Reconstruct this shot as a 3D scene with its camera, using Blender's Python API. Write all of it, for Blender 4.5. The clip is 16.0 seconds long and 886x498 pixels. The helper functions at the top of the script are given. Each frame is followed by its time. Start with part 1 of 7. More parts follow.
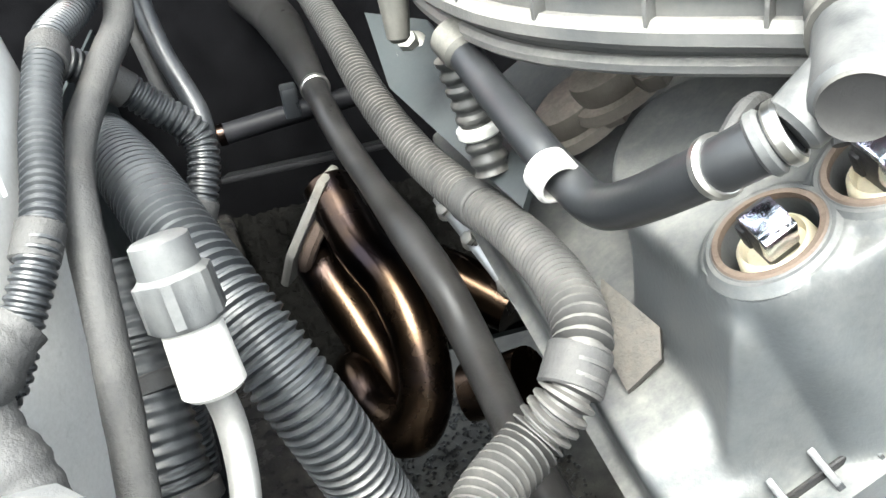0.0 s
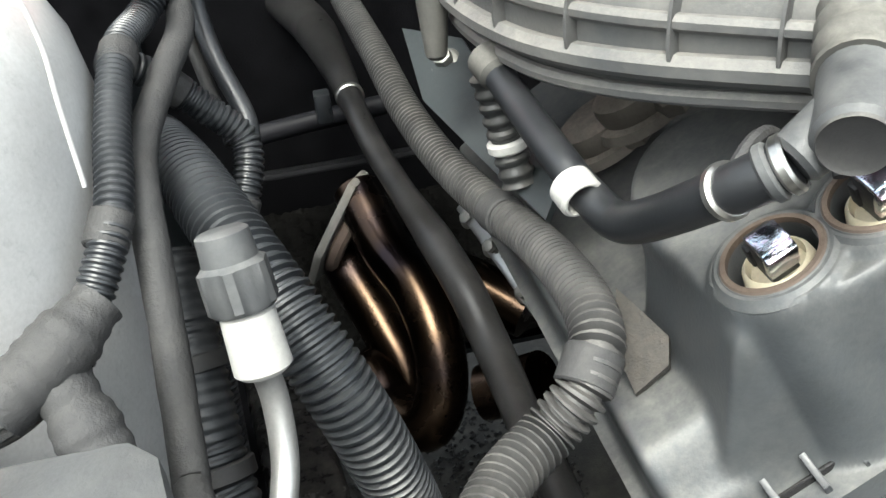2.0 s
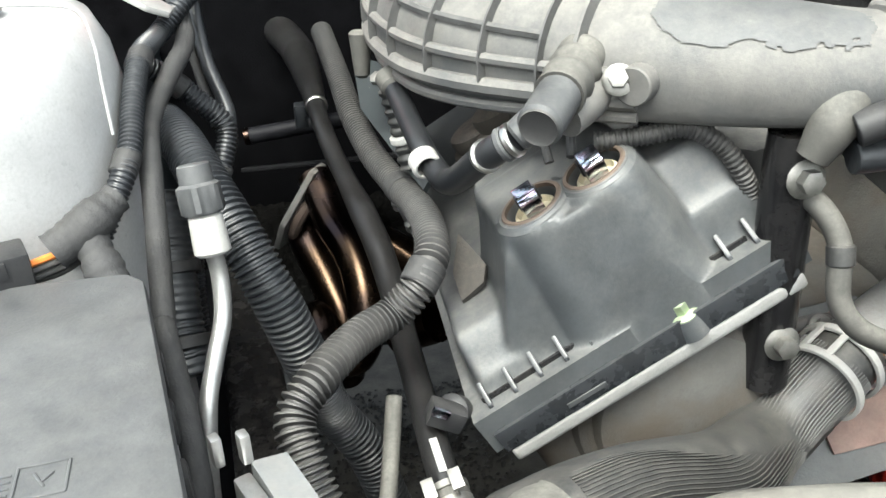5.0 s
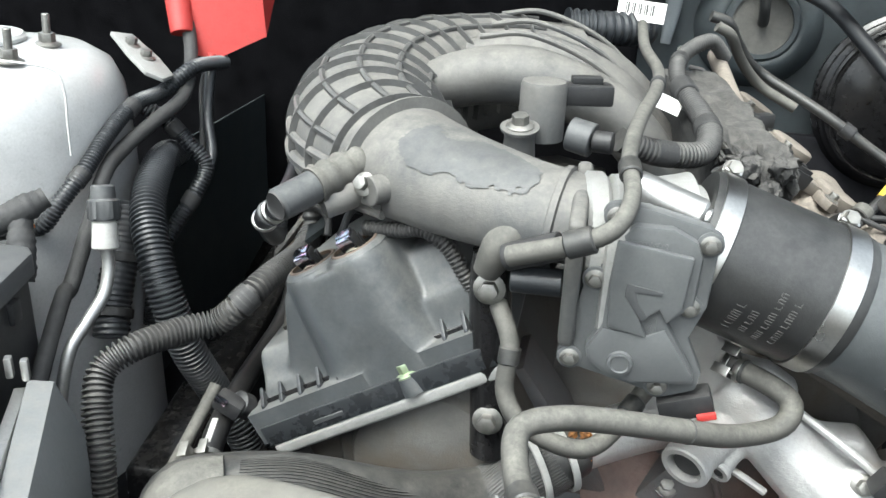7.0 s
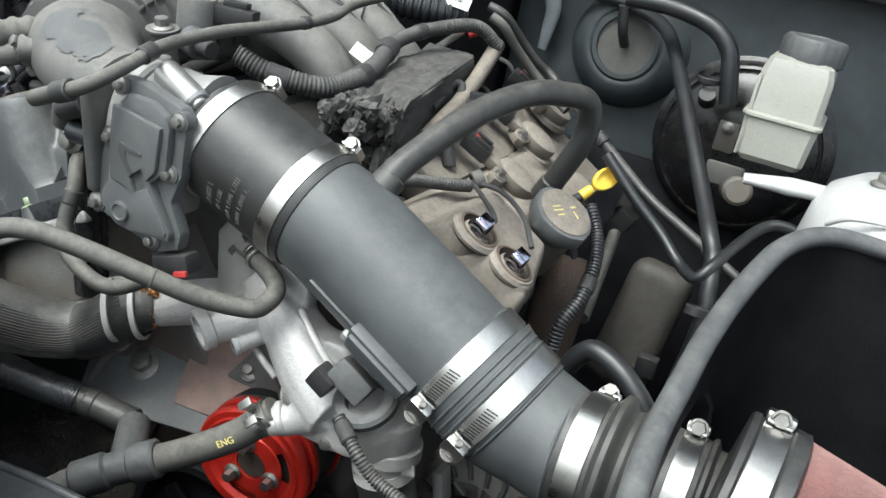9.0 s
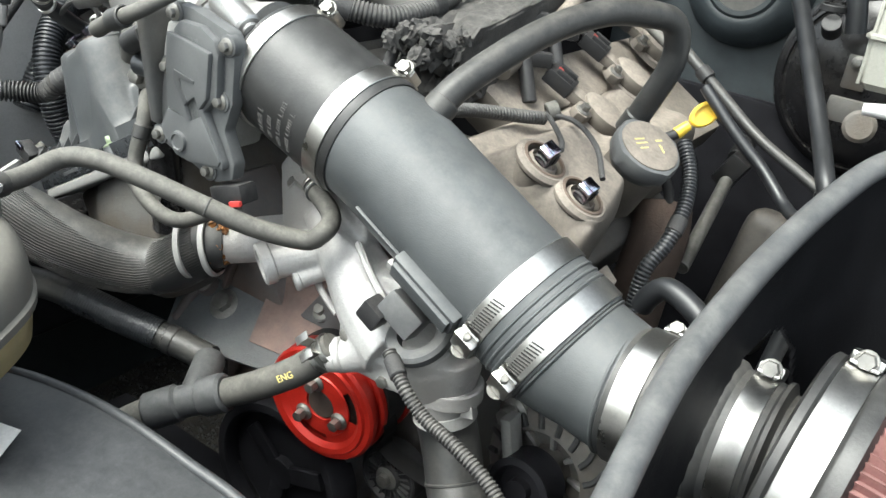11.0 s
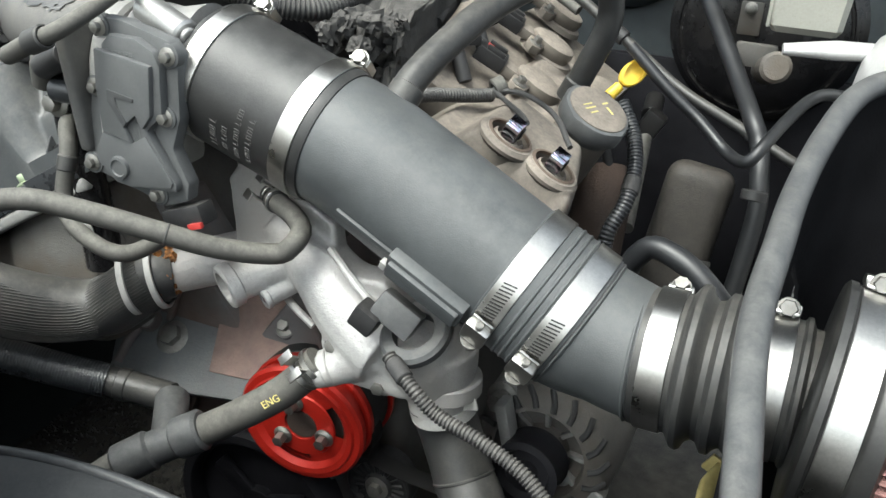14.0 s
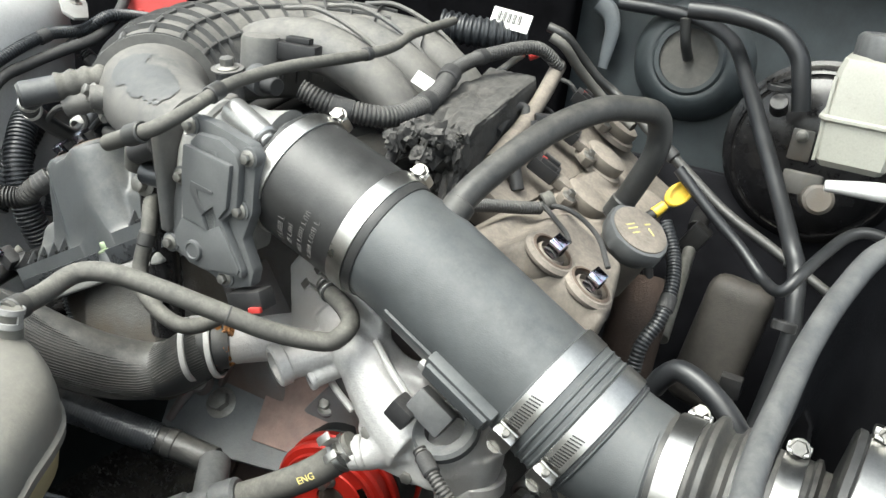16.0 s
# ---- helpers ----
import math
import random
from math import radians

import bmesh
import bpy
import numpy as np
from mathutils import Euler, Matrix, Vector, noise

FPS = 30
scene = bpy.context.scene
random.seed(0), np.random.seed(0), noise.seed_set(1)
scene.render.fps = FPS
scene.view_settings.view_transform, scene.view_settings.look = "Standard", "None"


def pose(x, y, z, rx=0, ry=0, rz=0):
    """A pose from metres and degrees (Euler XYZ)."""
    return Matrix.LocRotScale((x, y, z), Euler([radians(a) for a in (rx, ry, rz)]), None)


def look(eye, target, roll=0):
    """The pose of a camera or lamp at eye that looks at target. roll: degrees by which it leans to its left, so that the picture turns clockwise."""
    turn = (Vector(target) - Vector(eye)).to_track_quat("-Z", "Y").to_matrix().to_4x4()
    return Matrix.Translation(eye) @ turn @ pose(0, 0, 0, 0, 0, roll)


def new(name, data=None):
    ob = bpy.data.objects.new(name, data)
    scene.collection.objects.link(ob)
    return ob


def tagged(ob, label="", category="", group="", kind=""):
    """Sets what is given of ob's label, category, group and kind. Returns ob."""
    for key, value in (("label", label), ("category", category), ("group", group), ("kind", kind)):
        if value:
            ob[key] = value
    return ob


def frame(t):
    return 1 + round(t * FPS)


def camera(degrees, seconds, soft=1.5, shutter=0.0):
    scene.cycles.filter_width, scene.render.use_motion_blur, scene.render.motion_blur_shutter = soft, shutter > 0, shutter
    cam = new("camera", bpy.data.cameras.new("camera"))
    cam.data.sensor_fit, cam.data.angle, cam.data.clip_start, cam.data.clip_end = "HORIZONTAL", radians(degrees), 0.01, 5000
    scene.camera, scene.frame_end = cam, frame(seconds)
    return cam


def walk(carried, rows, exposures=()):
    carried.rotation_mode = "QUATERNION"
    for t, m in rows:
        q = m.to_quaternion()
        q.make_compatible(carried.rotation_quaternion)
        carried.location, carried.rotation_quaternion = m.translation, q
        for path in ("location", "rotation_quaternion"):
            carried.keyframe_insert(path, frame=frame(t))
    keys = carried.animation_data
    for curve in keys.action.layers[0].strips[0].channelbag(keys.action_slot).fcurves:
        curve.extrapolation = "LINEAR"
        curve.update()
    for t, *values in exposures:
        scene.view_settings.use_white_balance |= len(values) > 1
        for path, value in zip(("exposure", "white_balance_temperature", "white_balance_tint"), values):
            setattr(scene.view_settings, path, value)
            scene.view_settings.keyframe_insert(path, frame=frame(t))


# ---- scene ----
# camera and its way
cam = camera(53.9, 16.0)
PATH = [
    (0, (0.022, -0.009, 1.305), (0.293, 1.702, 0.306), -8.9),
    (0.5, (0.012, -0.021, 1.307), (0.278, 1.695, 0.314), -8.4),
    (1, (0.009, -0.038, 1.316), (0.275, 1.679, 0.325), -7.7),
    (1.5, (0.012, -0.041, 1.322), (0.274, 1.68, 0.337), -7.0),
    (2, (0.009, -0.036, 1.321), (0.259, 1.689, 0.34), -6.5),
    (2.5, (0.008, -0.032, 1.319), (0.249, 1.696, 0.341), -6.3),
    (3, (0.016, -0.035, 1.324), (0.222, 1.7, 0.349), -6.7),
    (3.2, (0.022, -0.04, 1.327), (0.225, 1.697, 0.357), -6.7),
    (5.3, (0.063, -0.346, 1.389), (0.3, 1.423, 0.487), -2.6),
    (5.5, (0.071, -0.409, 1.419), (0.3, 1.36, 0.516), -2.7),
    (6, (0.122, -0.512, 1.471), (0.34, 1.283, 0.615), -1.6),
    (6.5, (0.286, -0.469, 1.466), (0.311, 1.365, 0.666), 1.8),
    (7, (0.408, -0.413, 1.443), (0.084, 1.399, 0.661), 2.5),
    (7.5, (0.521, -0.464, 1.429), (0.075, 1.319, 0.638), 4.4),
    (8, (0.66, -0.561, 1.425), (0.085, 1.179, 0.626), 8.1),
    (8.3, (0.782, -0.518, 1.456), (0.157, 1.195, 0.635), 7.4),
    (8.5, (0.849, -0.488, 1.451), (0.253, 1.256, 0.674), 9.2),
    (8.7, (0.917, -0.43, 1.447), (0.292, 1.311, 0.685), 10.6),
    (10.8, (1.03, -0.322, 1.407), (0.059, 1.214, 0.57), 7.5),
    (11, (1.023, -0.327, 1.401), (0.064, 1.201, 0.537), 7.9),
    (11.5, (1.013, -0.343, 1.397), (0.066, 1.186, 0.522), 8.9),
    (12, (0.996, -0.366, 1.377), (0.045, 1.15, 0.484), 9.0),
    (12.5, (0.998, -0.328, 1.354), (0.112, 1.226, 0.459), 5.6),
    (13, (0.968, -0.321, 1.361), (0.186, 1.3, 0.489), 3.6),
    (13.5, (0.951, -0.327, 1.381), (0.252, 1.34, 0.525), 3.3),
    (14, (0.929, -0.353, 1.379), (0.239, 1.32, 0.528), 3.5),
    (14.5, (0.916, -0.356, 1.399), (0.199, 1.31, 0.556), 4.9),
    (15, (0.934, -0.357, 1.409), (0.155, 1.291, 0.587), 5.4),
    (15.5, (0.943, -0.365, 1.418), (0.127, 1.288, 0.64), 6.2),
    (16, (0.947, -0.383, 1.432), (0.115, 1.285, 0.706), 7.3),
]
EXPOSURES = [(0, 3.16, 6400, 2), (0.5, 2.30, 6400, 2), (1, 2.10, 6400, 2), (1.5, 2.06, 6400, 2), (3, 2.01, 6400, 2), (5.5, 2.06, 6350, 2), (7, 1.74, 6150, 2), (7.5, 1.68, 6130, 2), (8.5, 1.31, 6100, 2), (11, 1.83, 6300, 2), (12, 2.46, 6300, 2), (12.5, 2.71, 6300, 2), (13, 2.16, 6300, 2), (13.5, 1.51, 6300, 2), (14, 1.46, 6300, 2), (15, 1.81, 6400, 2), (16, 1.71, 6400, 2)]
walk(cam, [(t, look(eye, target, roll)) for t, eye, target, roll in PATH], EXPOSURES)

# sky, sun and exposure
world = bpy.data.worlds.new("sky")
scene.world = world
world.use_nodes = True
wn = world.node_tree
sky = wn.nodes.new("ShaderNodeTexSky")
sky.sky_type, sky.sun_disc = "NISHITA", False
sky.sun_elevation, sky.sun_rotation = radians(58), radians(200)
sky.air_density, sky.dust_density, sky.ozone_density = 1.0, 5.0, 1.0
soft_sky = wn.nodes.new("ShaderNodeHueSaturation")
soft_sky.inputs["Saturation"].default_value = 0.35
wn.links.new(sky.outputs[0], soft_sky.inputs["Color"])
wn.links.new(soft_sky.outputs[0], wn.nodes["Background"].inputs[0])
wn.nodes["Background"].inputs[1].default_value = 0.15
sun = new("sun", bpy.data.lights.new("sun", "SUN"))
sun.data.energy, sun.data.angle, sun.data.color = 1.2, radians(30), (1.0, 0.97, 0.92)
sun.matrix_world = look((0, 0, 0), (0.25, 0.45, -1.0))


# ---- materials ----
def mat(name, col, rough=0.5, metal=0.0, var=0.25, scale=22.0, bump=0.15, fine=420.0, dust=0.0, dust_col=(0.33, 0.30, 0.26),
        tint=None, tint_scale=9.0, coat=0.0, trans=0.0, spec=0.5):
    """A surface with slow and fine variation, dust lying on it in patches, and a fine relief."""
    m = bpy.data.materials.new(name)
    m.use_nodes = True
    nt = m.node_tree
    n, link = nt.nodes, nt.links.new
    b = n["Principled BSDF"]
    co = n.new("ShaderNodeTexCoord")

    def noise_tex(s, detail=5.0, r=0.6):
        t = n.new("ShaderNodeTexNoise")
        t.inputs["Scale"].default_value, t.inputs["Detail"].default_value, t.inputs["Roughness"].default_value = s, detail, r
        link(co.outputs["Object"], t.inputs["Vector"])
        return t.outputs["Fac"]

    def ramp(src, lo, hi, a=0.0, z=1.0):
        t = n.new("ShaderNodeMapRange")
        for i, v in enumerate((lo, hi, a, z)):
            t.inputs[1 + i].default_value = v
        link(src, t.inputs[0])
        return t.outputs[0]

    def mix(fac, a, z, mode="MIX"):
        t = n.new("ShaderNodeMix")
        t.data_type, t.blend_type = "RGBA", mode
        for i, v in ((0, fac), (6, a), (7, z)):
            if hasattr(v, "is_linked"):
                link(v, t.inputs[i])
            else:
                t.inputs[i].default_value = (*v, 1.0) if isinstance(v, tuple) else v
        return t.outputs[2]

    slow, quick = noise_tex(scale), noise_tex(fine, 3.0, 0.7)
    dark = tuple(c * (1 - var) for c in col)
    light = tuple(min(1.0, c * (1 + var)) for c in col)
    c = mix(ramp(slow, 0.3, 0.7), dark, light)
    c = mix(ramp(quick, 0.35, 0.75, 0.0, 0.35), c, tuple(v * 0.6 for v in col))
    c = mix(ramp(noise_tex(scale * 6.0, 6.0, 0.75), 0.56, 0.74, 0.0, 0.38), c, tuple(v * 0.45 for v in col))
    if tint:
        c = mix(ramp(noise_tex(tint_scale), 0.45, 0.62), c, tint)
    r_out = ramp(slow, 0.3, 0.7, max(0.03, rough - 0.08), min(1.0, rough + 0.08))
    if dust > 0:
        geo = n.new("ShaderNodeNewGeometry")
        sep = n.new("ShaderNodeSeparateXYZ")
        link(geo.outputs["Normal"], sep.inputs[0])
        def times(a, z):
            t = n.new("ShaderNodeMath")
            t.operation = "MULTIPLY"
            link(a, t.inputs[0])
            link(z, t.inputs[1])
            return t

        up = ramp(sep.outputs["Z"], -0.25, 0.85, 0.06, 1.0)
        patch = ramp(noise_tex(scale * 3.1, 9.0, 0.74), 0.40 - 0.35 * dust, 0.84 - 0.34 * dust, 0.0, min(1.0, dust * 1.3))
        speck = ramp(noise_tex(fine * 0.55, 4.0, 0.75), 0.34, 0.58, 0.68, 1.0)
        mul = times(times(up, patch).outputs[0], speck)
        dcol = mix(ramp(quick, 0.3, 0.7), tuple(v * 0.8 for v in dust_col), dust_col)
        c = mix(mul.outputs[0], c, dcol)
        rr = n.new("ShaderNodeMix")
        link(mul.outputs[0], rr.inputs[0])
        link(r_out, rr.inputs[2])
        rr.inputs[3].default_value = 0.9
        r_out = rr.outputs[0]
    link(c, b.inputs["Base Color"])
    link(r_out, b.inputs["Roughness"])
    b.inputs["Metallic"].default_value = metal
    b.inputs["Coat Weight"].default_value = coat
    b.inputs["Transmission Weight"].default_value = trans
    b.inputs["Specular IOR Level"].default_value = spec
    if bump > 0:
        bp = n.new("ShaderNodeBump")
        bp.inputs["Strength"].default_value, bp.inputs["Distance"].default_value = bump, 0.0015
        link(quick, bp.inputs["Height"])
        link(bp.outputs[0], b.inputs["Normal"])
    return m


DUSTY = (0.36, 0.335, 0.30)
M_ASPHALT = mat("asphalt", (0.042, 0.039, 0.034), 0.9, bump=1.0, fine=300, var=0.6, spec=0.3)
M_SILVER_PAINT = mat("silver_body_paint", (0.50, 0.50, 0.497), 0.35, 0.1, var=0.08, bump=0.03, dust=0.25, coat=0.3)
M_GREY_PAINT = mat("grey_body_paint", (0.10, 0.112, 0.122), 0.45, var=0.15, bump=0.05, dust=0.3)
M_WALL_PAINT = mat("dark_firewall_paint", (0.024, 0.029, 0.031), 0.4, var=0.25, bump=0.05, dust=0.2, dust_col=(0.11, 0.11, 0.108), spec=0.3)
M_FIREWALL = mat("grey_firewall_paint", (0.032, 0.039, 0.043), 0.5, var=0.3, bump=0.06, dust=0.3, dust_col=(0.14, 0.138, 0.13), spec=0.3)
M_NEAR_BLACK = mat("matt_near_black", (0.004, 0.004, 0.0045), 0.9, var=0.4, bump=0.4, spec=0.0)
M_BLACK_PAINT = mat("black_body_paint", (0.012, 0.012, 0.014), 0.45, var=0.4, bump=0.05, dust=0.05, spec=0.08, dust_col=(0.06, 0.06, 0.06))
M_BOX = mat("black_box_plastic", (0.064, 0.066, 0.069), 0.5, dust=0.25, dust_col=(0.25, 0.245, 0.23), bump=0.2)
M_BLACK = mat("black_plastic", (0.016, 0.0165, 0.018), 0.45, dust=0.28, dust_col=(0.17, 0.16, 0.15), spec=0.35)
M_COVER = mat("valve_cover_plastic", (0.046, 0.051, 0.056), 0.34, dust=0.46, dust_col=(0.25, 0.24, 0.22), bump=0.12)
M_COVER_DUST = mat("dust_covered_plastic", (0.075, 0.066, 0.056), 0.6, dust=0.85, dust_col=(0.275, 0.238, 0.20), bump=0.25)
M_MANIFOLD = mat("manifold_plastic", (0.085, 0.083, 0.080), 0.55, dust=0.52, dust_col=(0.262, 0.247, 0.220), bump=0.25, var=0.35, tint=(0.040, 0.043, 0.047), tint_scale=8)
M_RUBBED = mat("rubbed_plastic", (0.060, 0.062, 0.065), 0.52, dust=0.36, dust_col=(0.215, 0.207, 0.188), bump=0.2, var=0.35)
# plenum ribs, darker than the skin between them
M_RIB = mat("darker_rib_plastic", (0.060, 0.060, 0.060), 0.5, dust=0.30, dust_col=(0.23, 0.215, 0.19), bump=0.2, var=0.4, scale=60)
M_LOOM = mat("split_loom_plastic", (0.022, 0.022, 0.023), 0.5, dust=0.36, dust_col=(0.27, 0.255, 0.23))
M_LOOM_CLEAN = mat("clean_loom_plastic", (0.014, 0.016, 0.019), 0.32, dust=0.22, dust_col=(0.2, 0.2, 0.2))
M_TAPE = mat("cloth_tape", (0.026, 0.026, 0.027), 0.7, dust=0.22, dust_col=(0.17, 0.16, 0.145), bump=0.5)
M_RUBBER = mat("hose_rubber", (0.018, 0.019, 0.020), 0.42, dust=0.35, dust_col=(0.21, 0.195, 0.17))
M_RUBBER_DUST = mat("dusty_hose_rubber", (0.04, 0.039, 0.036), 0.65, dust=0.55, dust_col=(0.24, 0.228, 0.20))
M_TUBE = mat("intake_tube_coating", (0.055, 0.060, 0.063), 0.42, dust=0.3, dust_col=(0.21, 0.208, 0.198), bump=0.18, fine=700)
M_COUPLER = mat("coupler_rubber", (0.017, 0.0172, 0.0175), 0.38, dust=0.24, dust_col=(0.18, 0.178, 0.17), bump=0.12)
M_STEEL = mat("stainless_band", (0.52, 0.512, 0.49), 0.33, 1.0, var=0.2, bump=0.06)
M_ZINC = mat("zinc_bolt", (0.27, 0.265, 0.25), 0.45, 0.9, var=0.3, scale=90, dust=0.3)
M_GREEN_BOLT = mat("green_plated_bolt", (0.42, 0.50, 0.33), 0.4, 0.8, var=0.2, dust=0.2)
M_CAST = mat("cast_aluminium", (0.41, 0.407, 0.40), 0.52, 0.35, var=0.14, bump=0.5, fine=300, tint=(0.37, 0.355, 0.335), dust=0.2, dust_col=(0.30, 0.27, 0.24))
M_CAST_DIRTY = mat("dirty_cast_aluminium", (0.12, 0.118, 0.114), 0.65, 0.35, var=0.25, bump=0.5, dust=0.45, dust_col=(0.22, 0.2, 0.175), tint=(0.10, 0.085, 0.07), spec=0.3)
M_ALU = mat("brushed_aluminium_pipe", (0.48, 0.476, 0.465), 0.40, 0.85, var=0.08, bump=0.05)
M_WHITE = mat("white_plastic_collar", (0.36, 0.355, 0.34), 0.5, var=0.2, dust=0.3)
M_GREYCAP = mat("dark_grey_cap", (0.042, 0.044, 0.047), 0.45, dust=0.35, dust_col=(0.27, 0.265, 0.25))
M_RED_COVER = mat("red_terminal_cover", (0.38, 0.028, 0.024), 0.5, var=0.15, dust=0.2, dust_col=(0.4, 0.2, 0.17))
M_RED_ANOD = mat("red_anodised_aluminium", (0.48, 0.020, 0.012), 0.36, 0.35, var=0.16, bump=0.05, dust=0.10)
M_RUST_PAINT = mat("weathered_brown_casting", (0.20, 0.135, 0.115), 0.75, 0.0, var=0.35, scale=30.0, bump=0.2, dust=0.2)
M_HEADER = mat("heat_tinted_steel", (0.050, 0.033, 0.022), 0.25, 1.0, var=0.5, scale=14, bump=0.05, tint=(0.020, 0.016, 0.019), tint_scale=11)
M_RUST = mat("rusty_steel", (0.045, 0.030, 0.023), 0.85, 0.1, var=0.4, bump=0.7)
M_TANK = mat("tank_plastic_dusty", (0.098, 0.095, 0.086), 0.5, var=0.15, dust=0.6, dust_col=(0.188, 0.178, 0.152), bump=0.12, tint=(0.085, 0.08, 0.07), tint_scale=16)
M_TANK_LOW = mat("yellowed_tank_plastic", (0.34, 0.285, 0.145), 0.4, var=0.2, bump=0.08, tint=(0.50, 0.46, 0.33), dust=0.2)
M_YELLOWED = mat("weathered_yellow_plastic", (0.30, 0.25, 0.09), 0.6, var=0.35, scale=60, bump=0.3, dust=0.2)
M_YELLOW = mat("yellow_plastic", (0.80, 0.55, 0.05), 0.4, var=0.12, dust=0.15)
M_YELLOW_PRINT = mat("yellow_print", (0.70, 0.60, 0.20), 0.6, var=0.3, bump=0.0, dust=0.3)
M_PRINT = mat("pale_print", (0.060, 0.058, 0.056), 0.7, var=0.35, bump=0.0)
M_CREAM = mat("cream_seal", (0.72, 0.64, 0.46), 0.5, var=0.15, dust=0.2)
M_RESERVOIR = mat("milky_reservoir_plastic", (0.29, 0.288, 0.255), 0.4, var=0.06, bump=0.03, dust=0.2)
M_FOAM = mat("crumbling_foam", (0.03, 0.03, 0.03), 0.95, var=0.4, bump=1.0, fine=260, dust=0.35, dust_col=(0.27, 0.25, 0.225))
M_PAPER = mat("paper_label", (0.78, 0.77, 0.74), 0.6, var=0.06, bump=0.0)
M_ORANGE = mat("orange_print", (0.78, 0.24, 0.04), 0.5, var=0.08, bump=0.0)
M_INK = mat("black_print", (0.03, 0.03, 0.03), 0.6, var=0.1, bump=0.0)
M_FILTER = mat("oiled_filter_cotton", (0.20, 0.095, 0.088), 0.8, var=0.25, bump=0.6, dust=0.3, dust_col=(0.4, 0.28, 0.25))
M_BELT = mat("belt_rubber", (0.018, 0.018, 0.018), 0.6, var=0.3, bump=0.1)
M_LIP = mat("glossy_lip_plastic", (0.018, 0.020, 0.023), 0.25, var=0.4, scale=50, bump=0.1, dust=0.25, dust_col=(0.20, 0.195, 0.185))
M_FOIL = mat("bluish_foil_clip", (0.55, 0.62, 0.72), 0.15, 1.0, var=0.4, scale=120, tint=(0.75, 0.6, 0.75), tint_scale=160)
M_SEAL = mat("aged_brown_seal", (0.075, 0.05, 0.036), 0.8, var=0.3, bump=0.4, dust=0.4, dust_col=(0.25, 0.2, 0.16))
M_ACTUATOR = mat("actuator_plastic", (0.075, 0.078, 0.080), 0.45, dust=0.34, dust_col=(0.25, 0.25, 0.245), var=0.12, bump=0.1)
M_SHROUD = mat("worn_shroud_plastic", (0.030, 0.032, 0.035), 0.45, dust=0.22, dust_col=(0.22, 0.22, 0.215), var=0.15, bump=0.15)
M_SHIELD = mat("black_shield_sheet", (0.010, 0.010, 0.011), 0.5, var=0.3, bump=0.5, fine=600, dust=0.08, dust_col=(0.06, 0.06, 0.06), spec=0.03)
M_HOSE_GLOSS = mat("shiny_hose_rubber", (0.014, 0.015, 0.017), 0.38, var=0.3, bump=0.05, dust=0.07, dust_col=(0.2, 0.195, 0.18))
M_GRIME = mat("grimy_plastic", (0.028, 0.026, 0.024), 0.55, var=0.4, scale=60, bump=0.5, dust=0.35, dust_col=(0.17, 0.145, 0.115))
M_STAIN = mat("stained_cast_plate", (0.115, 0.082, 0.068), 0.6, 0.2, var=0.25, bump=0.5, tint=(0.12, 0.122, 0.125), tint_scale=5, dust=0.35, dust_col=(0.26, 0.21, 0.18))
M_PRIMER = mat("grey_panel_plastic", (0.15, 0.156, 0.16), 0.5, var=0.12, dust=0.25)
M_GRIT = mat("dark_grit", (0.022, 0.021, 0.020), 0.75, var=0.6, scale=160, bump=0.2)
M_CAST_GREY = mat("grey_cast_aluminium", (0.27, 0.268, 0.26), 0.6, 0.25, var=0.2, bump=0.45, dust=0.3, dust_col=(0.3, 0.28, 0.25))
M_ORANGE_RUST = mat("orange_corrosion", (0.40, 0.17, 0.05), 0.9, var=0.5, bump=1.0, tint=(0.06, 0.035, 0.02), tint_scale=70)
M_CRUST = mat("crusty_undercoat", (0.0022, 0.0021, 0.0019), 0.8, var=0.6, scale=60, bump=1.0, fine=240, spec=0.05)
M_PLATE = mat("grey_cast_plate", (0.115, 0.122, 0.126), 0.6, 0.1, var=0.25, bump=0.4, dust=0.25, dust_col=(0.25, 0.23, 0.21))
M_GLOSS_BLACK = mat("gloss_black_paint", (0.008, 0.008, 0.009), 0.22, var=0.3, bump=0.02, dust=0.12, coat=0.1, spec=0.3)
M_DARK_METAL = mat("dark_bracket_steel", (0.013, 0.013, 0.0135), 0.33, 0.2, var=0.4, dust=0.10, dust_col=(0.16, 0.14, 0.12))


# ---- mesh tools ----
V = Vector


def bm_new():
    return bmesh.new()


def cat(*bms):
    """All the given pieces in one bmesh."""
    out = bmesh.new()
    for b in bms:
        me = bpy.data.meshes.new("tmp")
        b.to_mesh(me)
        b.free()
        out.from_mesh(me)
        bpy.data.meshes.remove(me)
    return out


def frame_of(axis, up=(0, 0, 1)):
    """A turn whose z is the axis."""
    z = V(axis).normalized()
    x = V(up).cross(z)
    if x.length < 1e-4:
        x = V((1, 0, 0)).cross(z)
        if x.length < 1e-4:
            x = V((0, 1, 0)).cross(z)
    x.normalize()
    return Matrix((x, z.cross(x), z)).transposed()


def at(origin, axis=(0, 0, 1), up=(0, 0, 1)):
    return Matrix.Translation(origin) @ frame_of(axis, up).to_4x4()


def box(size, m=None, bevel=0.002, seg=2):
    b = bmesh.new()
    bmesh.ops.create_cube(b, size=1.0, matrix=Matrix.Diagonal((*size, 1)))
    if bevel > 0:
        bmesh.ops.bevel(b, geom=b.edges[:], offset=min(bevel, min(size) * 0.45), segments=seg, affect="EDGES", profile=0.6)
    if m is not None:
        b.transform(m)
    return b


